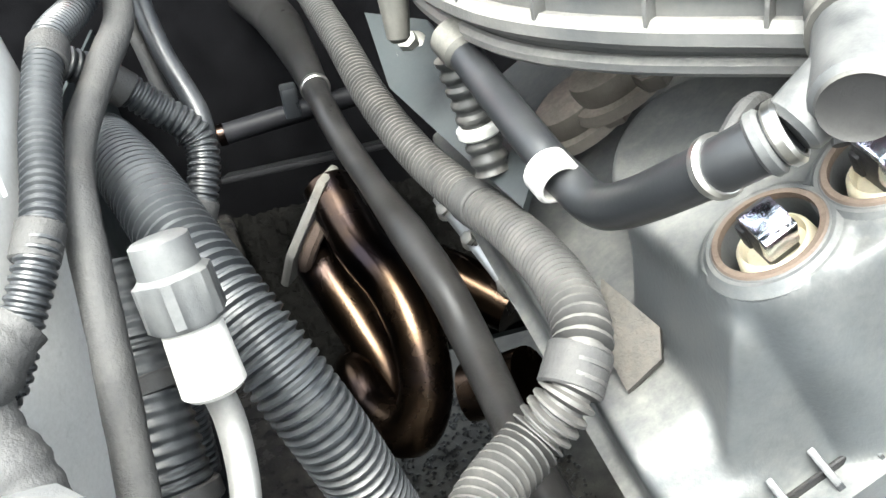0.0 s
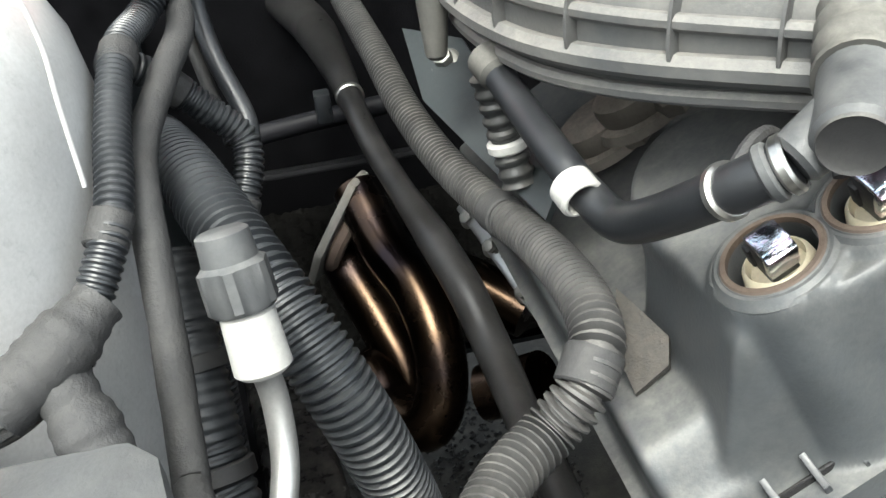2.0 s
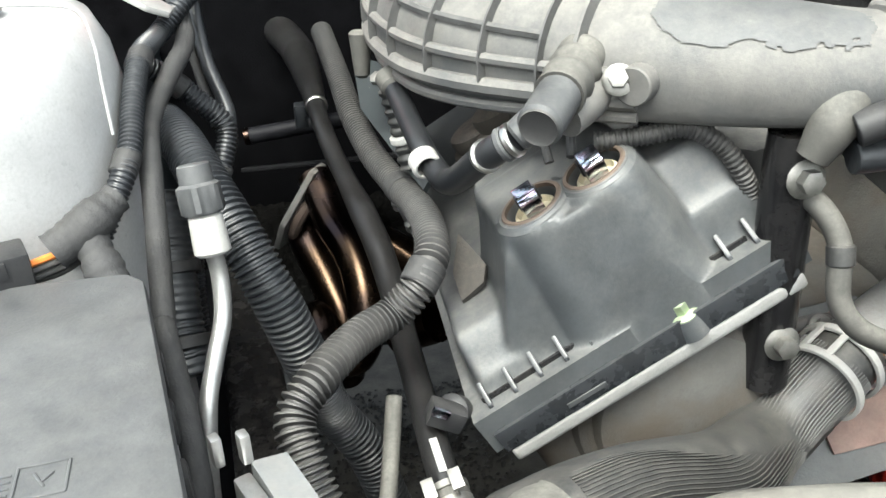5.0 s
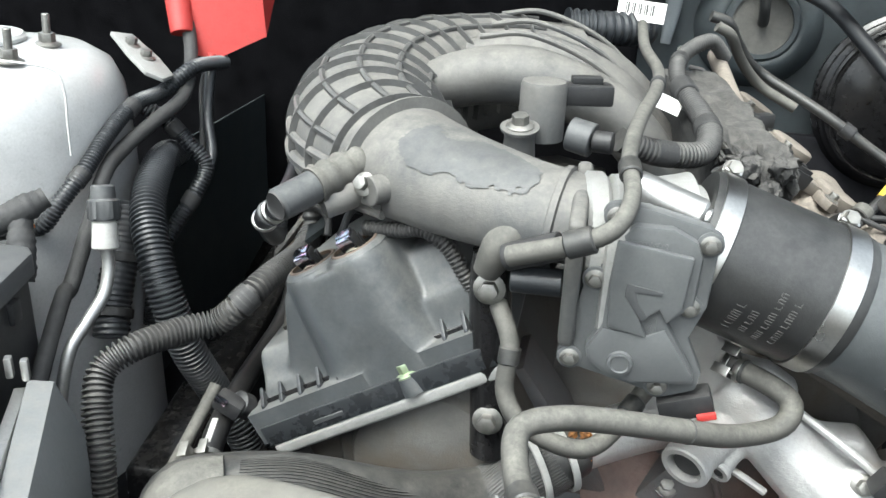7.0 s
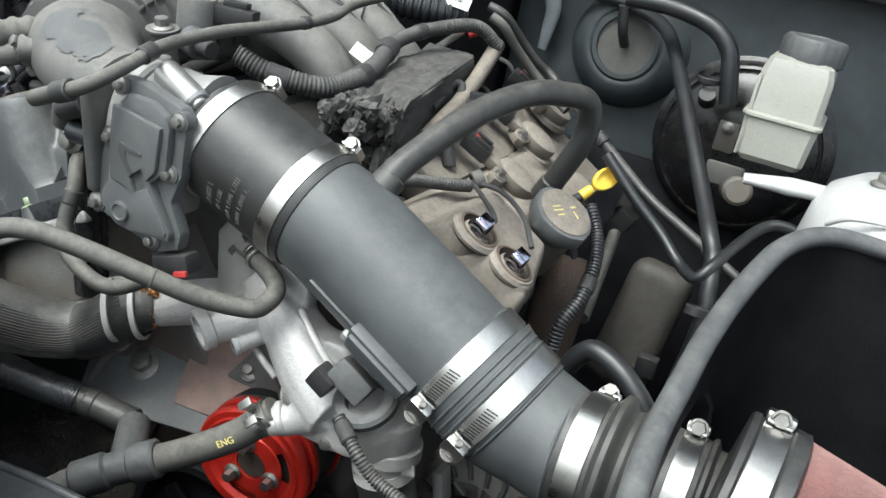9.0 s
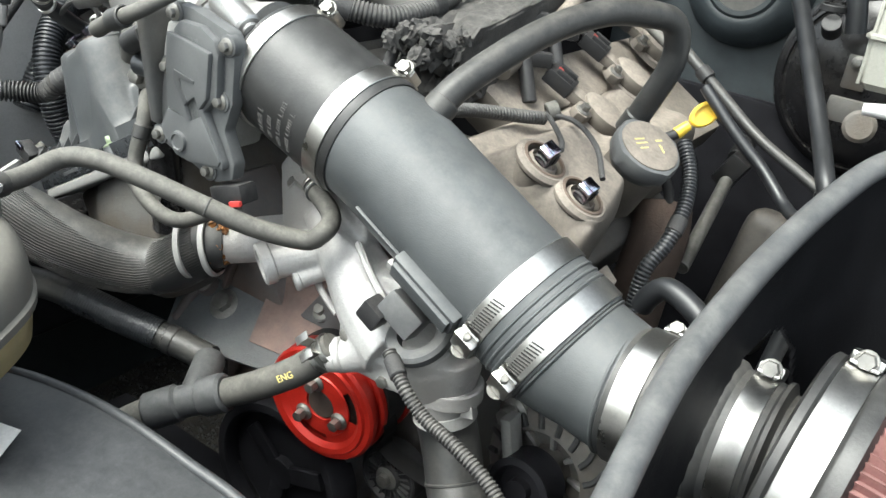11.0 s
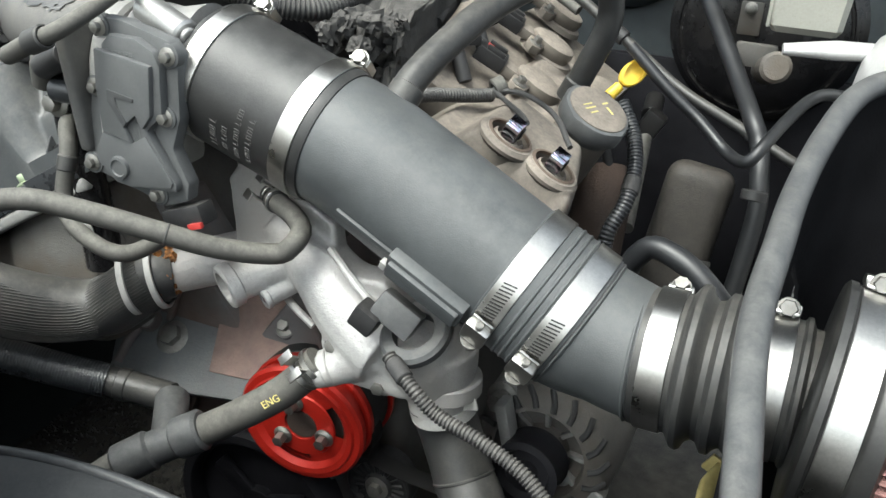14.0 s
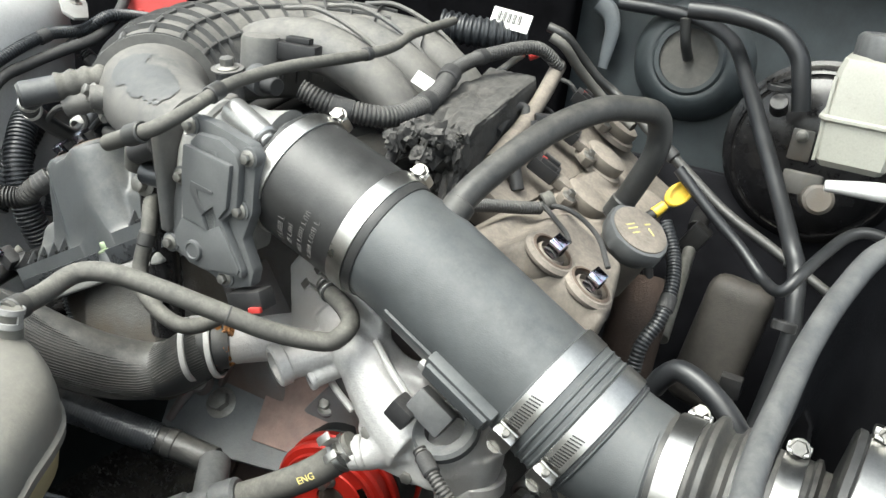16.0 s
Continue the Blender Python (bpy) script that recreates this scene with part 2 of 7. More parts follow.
def lathe(profile, m=None, n=28, wave=None):
    """A turned body round z from (radius, height) pairs; wave(angle, k) scales the radius."""
    b = bmesh.new()
    rings = []
    for k, (r, h) in enumerate(profile):
        if r < 1e-5:
            rings.append([b.verts.new((0, 0, h))])
        else:
            ring = []
            for i in range(n):
                a = 2 * math.pi * i / n
                q = r * (wave(a, k) if wave else 1.0)
                ring.append(b.verts.new((q * math.cos(a), q * math.sin(a), h)))
            rings.append(ring)
    for p, q in zip(rings, rings[1:]):
        if len(p) == 1 and len(q) == 1:
            continue
        for i in range(n):
            j = (i + 1) % n
            if len(p) == 1:
                b.faces.new((p[0], q[j], q[i]))
            elif len(q) == 1:
                b.faces.new((p[i], p[j], q[0]))
            else:
                b.faces.new((p[i], p[j], q[j], q[i]))
    for end, flip in ((rings[0], True), (rings[-1], False)):
        if len(end) > 1:
            b.faces.new(end[::-1] if flip else end)
    bmesh.ops.recalc_face_normals(b, faces=b.faces[:])
    if m is not None:
        b.transform(m)
    return b


def ring(r_out, r_in, h, m=None, n=36, bev=0.001):
    """A flat-sided hoop round z, from 0 to h."""
    prof = [(r_in, 0), (r_out - bev, 0), (r_out, bev), (r_out, h - bev), (r_out - bev, h), (r_in, h)]
    b = bmesh.new()
    rows = [[b.verts.new((r * math.cos(2 * math.pi * i / n), r * math.sin(2 * math.pi * i / n), z)) for i in range(n)] for r, z in prof]
    for p, q in zip(rows, rows[1:] + rows[:1]):
        for i in range(n):
            b.faces.new((p[i], p[(i + 1) % n], q[(i + 1) % n], q[i]))
    bmesh.ops.recalc_face_normals(b, faces=b.faces[:])
    if m is not None:
        b.transform(m)
    return b


def rod(p0, p1, r0, r1=None, n=20, bevel=0.0008):
    """A round bar from p0 to p1 with broken edges."""
    p0, p1 = V(p0), V(p1)
    r1 = r0 if r1 is None else r1
    length = (p1 - p0).length
    e = min(bevel, r0 * 0.4, r1 * 0.4, length * 0.3)
    return lathe([(0, 0), (r0 - e, 0), (r0, e), (r1, length - e), (r1 - e, length), (0, length)], at(p0, p1 - p0), n)


def prism(poly, depth, m=None, bevel=0.0015):
    """A flat outline in x, y raised along z."""
    b = bmesh.new()
    lo = [b.verts.new((x, y, 0)) for x, y in poly]
    hi = [b.verts.new((x, y, depth)) for x, y in poly]
    b.faces.new(lo[::-1])
    b.faces.new(hi)
    n = len(poly)
    for i in range(n):
        b.faces.new((lo[i], lo[(i + 1) % n], hi[(i + 1) % n], hi[i]))
    bmesh.ops.recalc_face_normals(b, faces=b.faces[:])
    if bevel > 0:
        bmesh.ops.bevel(b, geom=b.edges[:], offset=bevel, segments=2, affect="EDGES", profile=0.6)
    if m is not None:
        b.transform(m)
    return b


def spline(pts, step):
    """Even steps along a smooth line through the points."""
    p = [V(q) for q in pts]
    p = [p[0] * 2 - p[1]] + p + [p[-1] * 2 - p[-2]]
    fine, tag = [], []
    for i in range(1, len(p) - 2):
        for k in range(24):
            t = k / 24
            a, b, c, d = p[i - 1], p[i], p[i + 1], p[i + 2]
            fine.append(0.5 * (2 * b + (c - a) * t + (2 * a - 5 * b + 4 * c - d) * t * t + (3 * b - a - 3 * c + d) * t ** 3))
            tag.append(i - 1 + t)
    fine.append(p[-2])
    tag.append(len(pts) - 1.0)
    run = [0.0]
    for a, b in zip(fine, fine[1:]):
        run.append(run[-1] + (b - a).length)
    count = max(3, int(run[-1] / step) + 1)
    out, k = [], 0
    for i in range(count):
        s = run[-1] * i / (count - 1)
        while k < len(run) - 2 and run[k + 1] < s:
            k += 1
        f = (s - run[k]) / max(1e-9, run[k + 1] - run[k])
        out.append((fine[k].lerp(fine[k + 1], f), tag[k] + (tag[k + 1] - tag[k]) * f, s))
    return out


def pipe(pts, r, n=16, step=0.005, rib=None, squash=1.0, up=None, bore=0.0, rough=0.0):
    """A hose along the points. r: one radius or one for each point; rib: (pitch, depth) of corrugations."""
    if rib:
        step = rib[0] / 4
    line = spline(pts, step)
    b = bmesh.new()
    rs = r if isinstance(r, (list, tuple)) else [r] * len(pts)
    x = None
    rows = []
    for k, (c, tag, s) in enumerate(line):
        t = (line[min(k + 1, len(line) - 1)][0] - line[max(k - 1, 0)][0]).normalized()
        if x is None or up is not None:
            x = V(up or (0.3, 0.2, 1)).cross(t)
            if x.length < 1e-3:
                x = V((1, 0, 0)).cross(t)
        x = (x - t * x.dot(t)).normalized()
        y = t.cross(x)
        i = min(int(tag), len(rs) - 2)
        q = rs[i] + (rs[i + 1] - rs[i]) * (tag - i)
        if rib and k % 4 in (2, 3):
            q -= rib[1]
        w = 1.0 + (noise.noise(c * 90.0) * rough if rough else 0.0)
        rows.append([b.verts.new(c + (x * math.cos(2 * math.pi * a / n) * q + y * math.sin(2 * math.pi * a / n) * q * squash) * w) for a in range(n)])
    for p, q in zip(rows, rows[1:]):
        for a in range(n):
            b.faces.new((p[a], p[(a + 1) % n], q[(a + 1) % n], q[a]))
    if bore > 0:
        for row, sgn in ((rows[0], 1), (rows[-1], -1)):
            c = sum((v.co for v in row), V()) / n
            inner = [b.verts.new(c.lerp(v.co, bore)) for v in row]
            d = (line[1][0] - line[0][0]).normalized() if sgn > 0 else (line[-2][0] - line[-1][0]).normalized()
            deep = [b.verts.new(v.co + d * 0.02) for v in inner]
            for a in range(n):
                j = (a + 1) % n
                b.faces.new((row[a], row[j], inner[j], inner[a]))
                b.faces.new((inner[a], inner[j], deep[j], deep[a]))
            b.faces.new(deep)
    else:
        b.faces.new(rows[0][::-1])
        b.faces.new(rows[-1])
    bmesh.ops.recalc_face_normals(b, faces=b.faces[:])
    return b


def loft(sections, closed_ends=True):
    """A skin over loops of equal length."""
    b = bmesh.new()
    rows = [[b.verts.new(p) for p in s] for s in sections]
    n = len(rows[0])
    for p, q in zip(rows, rows[1:]):
        for a in range(n):
            b.faces.new((p[a], p[(a + 1) % n], q[(a + 1) % n], q[a]))
    if closed_ends:
        b.faces.new(rows[0][::-1])
        b.faces.new(rows[-1])
    bmesh.ops.recalc_face_normals(b, faces=b.faces[:])
    return b


def mesh_of(name, b, material, shift=(0, 0, 0), sharp=38):
    me = bpy.data.meshes.new(name)
    b.transform(Matrix.Translation(-V(shift)))
    b.to_mesh(me)
    b.free()
    me.materials.append(material)
    for p in me.polygons:
        p.use_smooth = True
    me.set_sharp_from_angle(angle=radians(sharp))
    return me


HOME = {}


def thing(name, base, label, category, group="", kind=""):
    """A top-level thing: an Empty at its base."""
    e = new(name)
    e.location = base
    e.empty_display_size = 0.02
    HOME[e] = V(base)
    return tagged(e, label, category, group, kind)


def part(name, b, material, parent, label="", sharp=38):
    """One mesh in world places, as a part of a thing or of a part."""
    ob = new(name, mesh_of(name, b, material, HOME[parent], sharp))
    ob.parent = parent
    HOME[ob] = HOME[parent]
    return tagged(ob, label)


def solo(name, b, material, label, category, group="", kind="", sharp=38):
    """A thing that is one mesh, with its origin at the foot of its middle."""
    co = [v.co for v in b.verts]
    lo = [min(c[i] for c in co) for i in range(3)]
    hi = [max(c[i] for c in co) for i in range(3)]
    base = V(((lo[0] + hi[0]) / 2, (lo[1] + hi[1]) / 2, lo[2]))
    ob = new(name, mesh_of(name, b, material, base, sharp))
    ob.location = base
    HOME[ob] = base
    return tagged(ob, label, category, group, kind)


BOLT_MESH = {}


def bolt_bm(r, h):
    hexa = [(r * math.cos(radians(60 * i)), r * math.sin(radians(60 * i))) for i in range(6)]
    return cat(lathe([(0, 0), (r * 1.55, 0), (r * 1.6, h * 0.12), (r * 1.15, h * 0.3), (0, h * 0.3)], n=18), prism(hexa, h * 0.8, Matrix.Translation((0, 0, h * 0.2)), r * 0.12))


def bolt(parent, p, axis, r=0.0055, h=0.009, material=None, name="bolt"):
    """A flanged hexagon bolt head as a part; equal bolts share their mesh."""
    material = material or M_ZINC
    key = (round(r, 4), round(h, 4), material.name)
    if key not in BOLT_MESH:
        BOLT_MESH[key] = mesh_of(name, bolt_bm(r, h), material)
    ob = new(name, BOLT_MESH[key])
    ob.parent = parent
    ob.matrix_basis = Matrix.Translation(-HOME[parent]) @ at(p, axis)
    HOME[ob] = HOME[parent]
    return ob


def hose_clamp(centre, axis, r, width, screw_dir, label, group="stainless hose clamps"):
    """A worm-drive clamp: band, slotted end, housing and screw."""
    c, ax = V(centre), V(axis).normalized()
    d = V(screw_dir)
    d = (d - ax * d.dot(ax)).normalized()
    t = ax.cross(d)
    e = thing("hose_clamp", c, label, "clamp", group)
    part("band", ring(r + 0.0012, r - 0.0006, width, at(c - ax * width / 2, ax), 48, 0.0003), M_STEEL, e)
    p = c + d * (r + 0.005)
    turn = Matrix((t, ax, d)).transposed().to_4x4()
    part("housing", cat(box((0.022, width * 1.05, 0.008), Matrix.Translation(p) @ turn, 0.0025), box((0.034, width * 0.9, 0.0022), Matrix.Translation(c + d * (r + 0.0018)) @ turn, 0.0008)), M_STEEL, e, "crimped screw housing")
    head = p + t * 0.015
    part("screw", cat(rod(head - t * 0.03, head, 0.0032, n=12), lathe([(0, 0), (0.0062, 0), (0.0066, 0.001), (0.0055, 0.006), (0, 0.006)], at(head - t * 0.002, t), 6), ring(0.0078, 0.003, 0.0015, at(head - t * 0.003, t), 16, 0.0004)), M_ZINC, e)
    # slots pressed across the band beside the housing
    for k in range(12):
        q = Matrix.Rotation(-0.30 - 0.050 * k, 3, ax) @ d
        part("worm_slot", box((0.0011, width * 0.55, 0.0012), Matrix.Translation(c) @ Matrix((ax.cross(q), ax, q)).transposed().to_4x4() @ Matrix.Translation((0, 0, r + 0.0012)) @ Matrix.Rotation(0.25, 4, "Z"), 0, 1), M_DARK_METAL, e, "dark pressed slot")
    return e


def spring_clamp(centre, axis, r, ear_dir, label, material=None):
    """A flat spring clamp with two ears."""
    c, ax = V(centre), V(axis).normalized()
    d = V(ear_dir)
    d = (d - ax * d.dot(ax)).normalized()
    t = ax.cross(d)
    turn = Matrix((t, ax, d)).transposed().to_4x4()
    e = thing("spring_clamp", c, label, "clamp", "spring clamps")
    mt = material or M_STEEL
    part("band", cat(ring(r + 0.0012, r - 0.0004, 0.005, at(c - ax * 0.008, ax), 32, 0.0003), ring(r + 0.0012, r - 0.0004, 0.005, at(c + ax * 0.003, ax), 32, 0.0003),
                     box((0.006, 0.016, 0.0016), Matrix.Translation(c - d * r) @ turn, 0.0003)), mt, e)
    for k in (-1, 1):
        part("ear", cat(box((0.0016, 0.012, 0.013), Matrix.Translation(c + d * (r + 0.006) + t * 0.007 * k) @ turn, 0.0005), box((0.008, 0.014, 0.0018), Matrix.Translation(c + d * (r + 0.012) + t * 0.009 * k) @ turn, 0.0005)), mt, e)
    return e


def lettering(text, size, m):
    """Thin raised letters in the built-in font, along x."""
    cu = bpy.data.curves.new("letters", "FONT")
    cu.body, cu.size, cu.extrude, cu.align_x, cu.align_y = text, size, 0.0003, "CENTER", "CENTER"
    ob = bpy.data.objects.new("letters", cu)
    me = bpy.data.meshes.new_from_object(ob)
    b = bmesh.new()
    b.from_mesh(me)
    bpy.data.objects.remove(ob)
    bpy.data.meshes.remove(me)
    b.transform(m)
    return b


def smooth01(x):
    x = max(0.0, min(1.0, x))
    return x * x * (3 - 2 * x)


def plateau(x, lo, hi, w):
    """1 between lo and hi, falling to 0 over w on either side."""
    return smooth01((x - lo) / w + 0.5) * smooth01((hi - x) / w + 0.5)


# ---- ground and car body ----
g = bmesh.new()
bmesh.ops.create_grid(g, x_segments=2, y_segments=2, size=60)
g.transform(Matrix.Translation((0.4, 0.4, 0.42)))
solo("ground", g, M_ASPHALT, "coarse dark asphalt under the car", "ground", kind="structure")


def sheet(w, h, hole=None, thick=0.003, m=None, nx=24, nz=24, press=None):
    """A pressed steel panel in x, z with thickness; press(x, z) gives its relief."""
    b = bmesh.new()
    rows = {}
    for side in (0, 1):
        for i in range(nx + 1):
            for k in range(nz + 1):
                x, z = w * (i / nx - 0.5), h * (k / nz - 0.5)
                y = (press(x, z) if press else 0.0) + side * thick
                rows[side, i, k] = b.verts.new((x, y, z))
    for i in range(nx):
        for k in range(nz):
            b.faces.new([rows[0, i, k], rows[0, i + 1, k], rows[0, i + 1, k + 1], rows[0, i, k + 1]])
            b.faces.new([rows[1, i, k + 1], rows[1, i + 1, k + 1], rows[1, i + 1, k], rows[1, i, k]])
    for i in range(nx):
        for k in (0, nz):
            b.faces.new([rows[0, i, k], rows[1, i, k], rows[1, i + 1, k], rows[0, i + 1, k]])
    for k in range(nz):
        for i in (0, nx):
            b.faces.new([rows[0, i, k], rows[0, i, k + 1], rows[1, i, k + 1], rows[1, i, k]])
    bmesh.ops.recalc_face_normals(b, faces=b.faces[:])
    if m is not None:
        b.transform(m)
    return b


def wall_press(x, z):
    """Relief of the firewall: stiffening swages and a low step."""
    y = 0.0
    y -= 0.05 * smooth01((-z - 0.08) / 0.10)
    y -= 0.012 * plateau(x, -0.25, -0.05, 0.03) * plateau(z, -0.05, 0.3, 0.04)
    y -= 0.008 * math.sin(x * 22) * plateau(z, -0.4, -0.12, 0.05)
    return y


fw = thing("wall_firewall", (0.45, 1.055, 0.55), "dark grey painted steel firewall behind the engine", "wall", kind="structure")
part("panel", sheet(2.9, 0.95, m=Matrix.Translation((0.25, 1.055, 1.02)), press=wall_press, nx=60, nz=40), M_FIREWALL, fw)
# near-black sheet in front of the firewall panel
part("black_sheet", box((1.66, 0.045, 0.9), Matrix.Translation((-0.38, 0.985, 1.03)), 0.012, 3), M_NEAR_BLACK, fw, "near-black sheet over part of the firewall")
# sheet added to make the lower part of the firewall darker
part("lower_dark_sheet", box((0.70, 0.02, 0.56), Matrix.Translation((0.80, 0.990, 0.82)), 0.006), M_BLACK_PAINT, fw, "dark sheet added over the lower firewall")
part("cowl", box((1.7, 0.20, 0.03), Matrix.Translation((0.45, 1.10, 1.43)) @ Matrix.Rotation(0.15, 4, "X"), 0.006), M_BLACK, fw, "dusty black plastic cowl")

part("fold", pipe([(0.469, 1.028, 1.319), (0.489, 1.028, 1.306), (0.498, 1.028, 1.282), (0.496, 1.028, 1.250), (0.493, 1.028, 1.217)], [0.016, 0.015, 0.013, 0.011, 0.008], n=16, squash=0.5, up=(0, 1, 0)), M_GREY_PAINT, fw, "pale fold in the sheet metal")

# rubber grommet in its pressed ring
GC = V((0.632, 1.022, 1.258))  # middle of the grommet
gm = thing("firewall_grommet", GC, "grey rubber grommet with a dusty pressed ring on the firewall", "grommet")
gt = at(GC, (0, -1, 0.12))
part("boss", lathe([(0.098, -0.034), (0.090, -0.016), (0.078, -0.002), (0.066, 0.005), (0.060, 0.006), (0.056, 0.004), (0.050, -0.008), (0, -0.008)], gt, 56), M_FIREWALL, gm)
part("lip", ring(0.057, 0.046, 0.009, gt, 48, 0.004), M_FIREWALL, gm, "rolled painted lip")
part("dish", lathe([(0.047, 0.003), (0.044, -0.002), (0.038, -0.004), (0.035, -0.009), (0.033, -0.018), (0.028, -0.021), (0, -0.021)], gt, 44), M_RUBBER_DUST, gm, "dusty tan dished membrane")
# near-black cone stands for the shaded hole round the stalk
part("cone", lathe([(0.018, -0.022), (0.015, -0.014), (0.012, -0.010), (0, -0.010)], gt, 28), M_NEAR_BLACK, gm)
part("stalk", pipe([GC + V((0, -0.012, 0.002)), GC + V((-0.004, -0.032, 0.026)), GC + V((-0.010, -0.038, 0.062))], 0.008), M_RUBBER, gm)

for nm, x0, sgn, label in (("wall_right", -0.155, 1, "dark painted inner wing of the car"), ("wall_left", 1.13, -1, "dark grey painted inner wing of the car")):
    w = sheet(1.55, 0.72, m=Matrix.Translation((x0, 0.28, 0.80 if sgn < 0 else 0.735)) @ Matrix.Rotation(radians(90), 4, "Z"), nx=30, nz=16,
              press=lambda x, z: 0.01 * math.sin(x * 9) * plateau(z, -0.2, 0.3, 0.1) * -1)
    solo(nm, w, M_WALL_PAINT, label, "wall", kind="structure")


def strut_tower(name, cx, cy, zt, side, label):
    """A sheet-metal suspension tower with a holed top, studs with nuts and a folded seam."""
    e = thing(name, (cx, cy, 0.75), label, "strut tower")
    prof = [(0.156, -0.50), (0.152, -0.20), (0.148, -0.075), (0.144, -0.045), (0.134, -0.022), (0.112, -0.007), (0.080, -0.001), (0.062, 0.004), (0.050, 0.005), (0.046, 0.002), (0.044, -0.01), (0.044, -0.05), (0, -0.05)]
    part("tower", lathe(prof, Matrix.Translation((cx, cy, zt)) @ Matrix.Diagonal((1.0, 1.12, 1, 1)), 56), M_SILVER_PAINT, e)
    part("bearing_ring", ring(0.058, 0.042, 0.009, Matrix.Translation((cx, cy, zt + 0.003)), 40, 0.003), M_SILVER_PAINT, e)
    part("bearing", lathe([(0.043, 0), (0.040, 0.006), (0.024, 0.008), (0.018, 0.02), (0, 0.02)], Matrix.Translation((cx, cy, zt - 0.03)), 28), M_BLACK, e)
    return e


st = strut_tower("strut_tower", -0.235, 0.375, 1.268, 1, "silver painted steel strut tower with a folded seam")
for p in ((-0.150, 0.325, 1.266), (-0.163, 0.405, 1.268)):
    bolt(st, p, (0.05, 0, 1), 0.0085, 0.013, M_ZINC, "nut")
    part("stud", rod(p, V(p) + V((0.002, 0, 0.032)), 0.004, n=12), M_ZINC, st)
seam = [(-0.1697, 0.2932, 1.28), (-0.1457, 0.2932, 1.275), (-0.1086, 0.2981, 1.272), (-0.0873, 0.3033, 1.266), (-0.0815, 0.3039, 1.246), (-0.0817, 0.3024, 1.22), (-0.0817, 0.3014, 1.187)]
part("seam", pipe(seam, 0.0011, n=10), M_SILVER_PAINT, st)
st2 = strut_tower("strut_tower", 1.114, 0.622, 1.242, -1, "silver painted steel strut tower beside the brake reservoir")
bolt(st2, (1.030, 0.607, 1.240), (0, 0, 1), 0.0085, 0.013, M_ZINC, "nut")
part("bracket", pipe([(1.000, 0.655, 1.205), (0.945, 0.648, 1.202), (0.893, 0.640, 1.198)], [0.014, 0.017, 0.010], squash=0.6, up=(0, 0, 1)), M_SILVER_PAINT, st2, "pale painted bracket arm")

part("top_fold", pipe([(0.989, 0.527, 1.205), (1.009, 0.507, 1.222), (1.044, 0.499, 1.228), (1.10, 0.497, 1.226)], 0.0028, n=8), M_SILVER_PAINT, st2)
# ground strap plate on the tower
lug = thing("ground_plate", (-0.105, 0.40, 1.235), "silver painted bracket plate with two earth nuts", "bracket")
part("plate", prism([(-0.05, -0.014), (0.0, -0.020), (0.034, -0.020), (0.046, -0.006), (0.036, 0.014), (0.0, 0.018), (-0.05, 0.014)], 0.005, Matrix.Translation((-0.088, 0.462, 1.248)) @ Matrix.Rotation(0.45, 4, "Y") @ Matrix.Rotation(-0.5, 4, "Z"), 0.0015), M_CAST_GREY, lug)
for p in ((-0.108, 0.472, 1.260), (-0.086, 0.462, 1.250)):
    bolt(lug, p, (0.2, 0, 1), 0.0065, 0.010, M_ZINC, "nut")

# lower steel of the engine bay
rail = thing("frame_rail", (0.0, 0.6, 0.72), "glossy black painted frame rail low beside the exhaust", "frame rail", kind="structure")
part("rail", box((0.12, 1.2, 0.16), Matrix.Translation((-0.11, 0.42, 0.72)), 0.012, 3), M_BLACK_PAINT, rail)
part("ledge", pipe([(-0.045, 0.86, 0.990), (0.02, 0.86, 0.996), (0.10, 0.855, 1.004)], 0.011, n=20), M_BLACK_PAINT, rail, "glossy black rolled ledge")
# copper colour here stands for a reflection at the ledge's end
part("copper_glint", rod((-0.052, 0.86, 0.9894), (-0.044, 0.86, 0.990), 0.0115), M_HEADER, rail, "copper-coloured end painted for a reflection")
part("ledge_plate", box((0.20, 0.10, 0.006), Matrix.Translation((0.045, 0.83, 0.955)) @ Matrix.Rotation(-0.35, 4, "X"), 0.002), M_SHIELD, rail)
part("inner_rail", box((0.06, 0.7, 0.05), Matrix.Translation((-0.06, 0.62, 0.83)) @ Matrix.Rotation(0.12, 4, "Z"), 0.010, 3), M_GLOSS_BLACK, rail)
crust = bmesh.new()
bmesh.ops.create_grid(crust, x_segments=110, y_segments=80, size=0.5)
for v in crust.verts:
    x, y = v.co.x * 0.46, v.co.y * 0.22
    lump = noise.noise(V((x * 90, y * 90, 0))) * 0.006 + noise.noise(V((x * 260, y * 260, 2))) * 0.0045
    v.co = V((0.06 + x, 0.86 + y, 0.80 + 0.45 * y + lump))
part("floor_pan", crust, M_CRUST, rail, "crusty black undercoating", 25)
front = thing("radiator_support", (0.4, -0.2, 0.55), "black radiator crossmember under the coolant tank", "crossmember", kind="structure")
part("beam", box((1.3, 0.16, 0.10), Matrix.Translation((0.45, -0.27, 0.86)), 0.015, 3), M_BLACK, front)
part("radiator", box((0.9, 0.05, 0.42), Matrix.Translation((0.5, -0.17, 0.66)), 0.008), M_BLACK_PAINT, front)

# unseen black sheet, added so the gap below the engine stays dark
shade_sheet = box((0.98, 0.52, 0.012), Matrix.Translation((0.60, 0.06, 0.60)), 0.003)
solo("undertray", shade_sheet, M_BLACK_PAINT, "plain black sheet added below the engine for the shade there", "undertray", kind="structure")

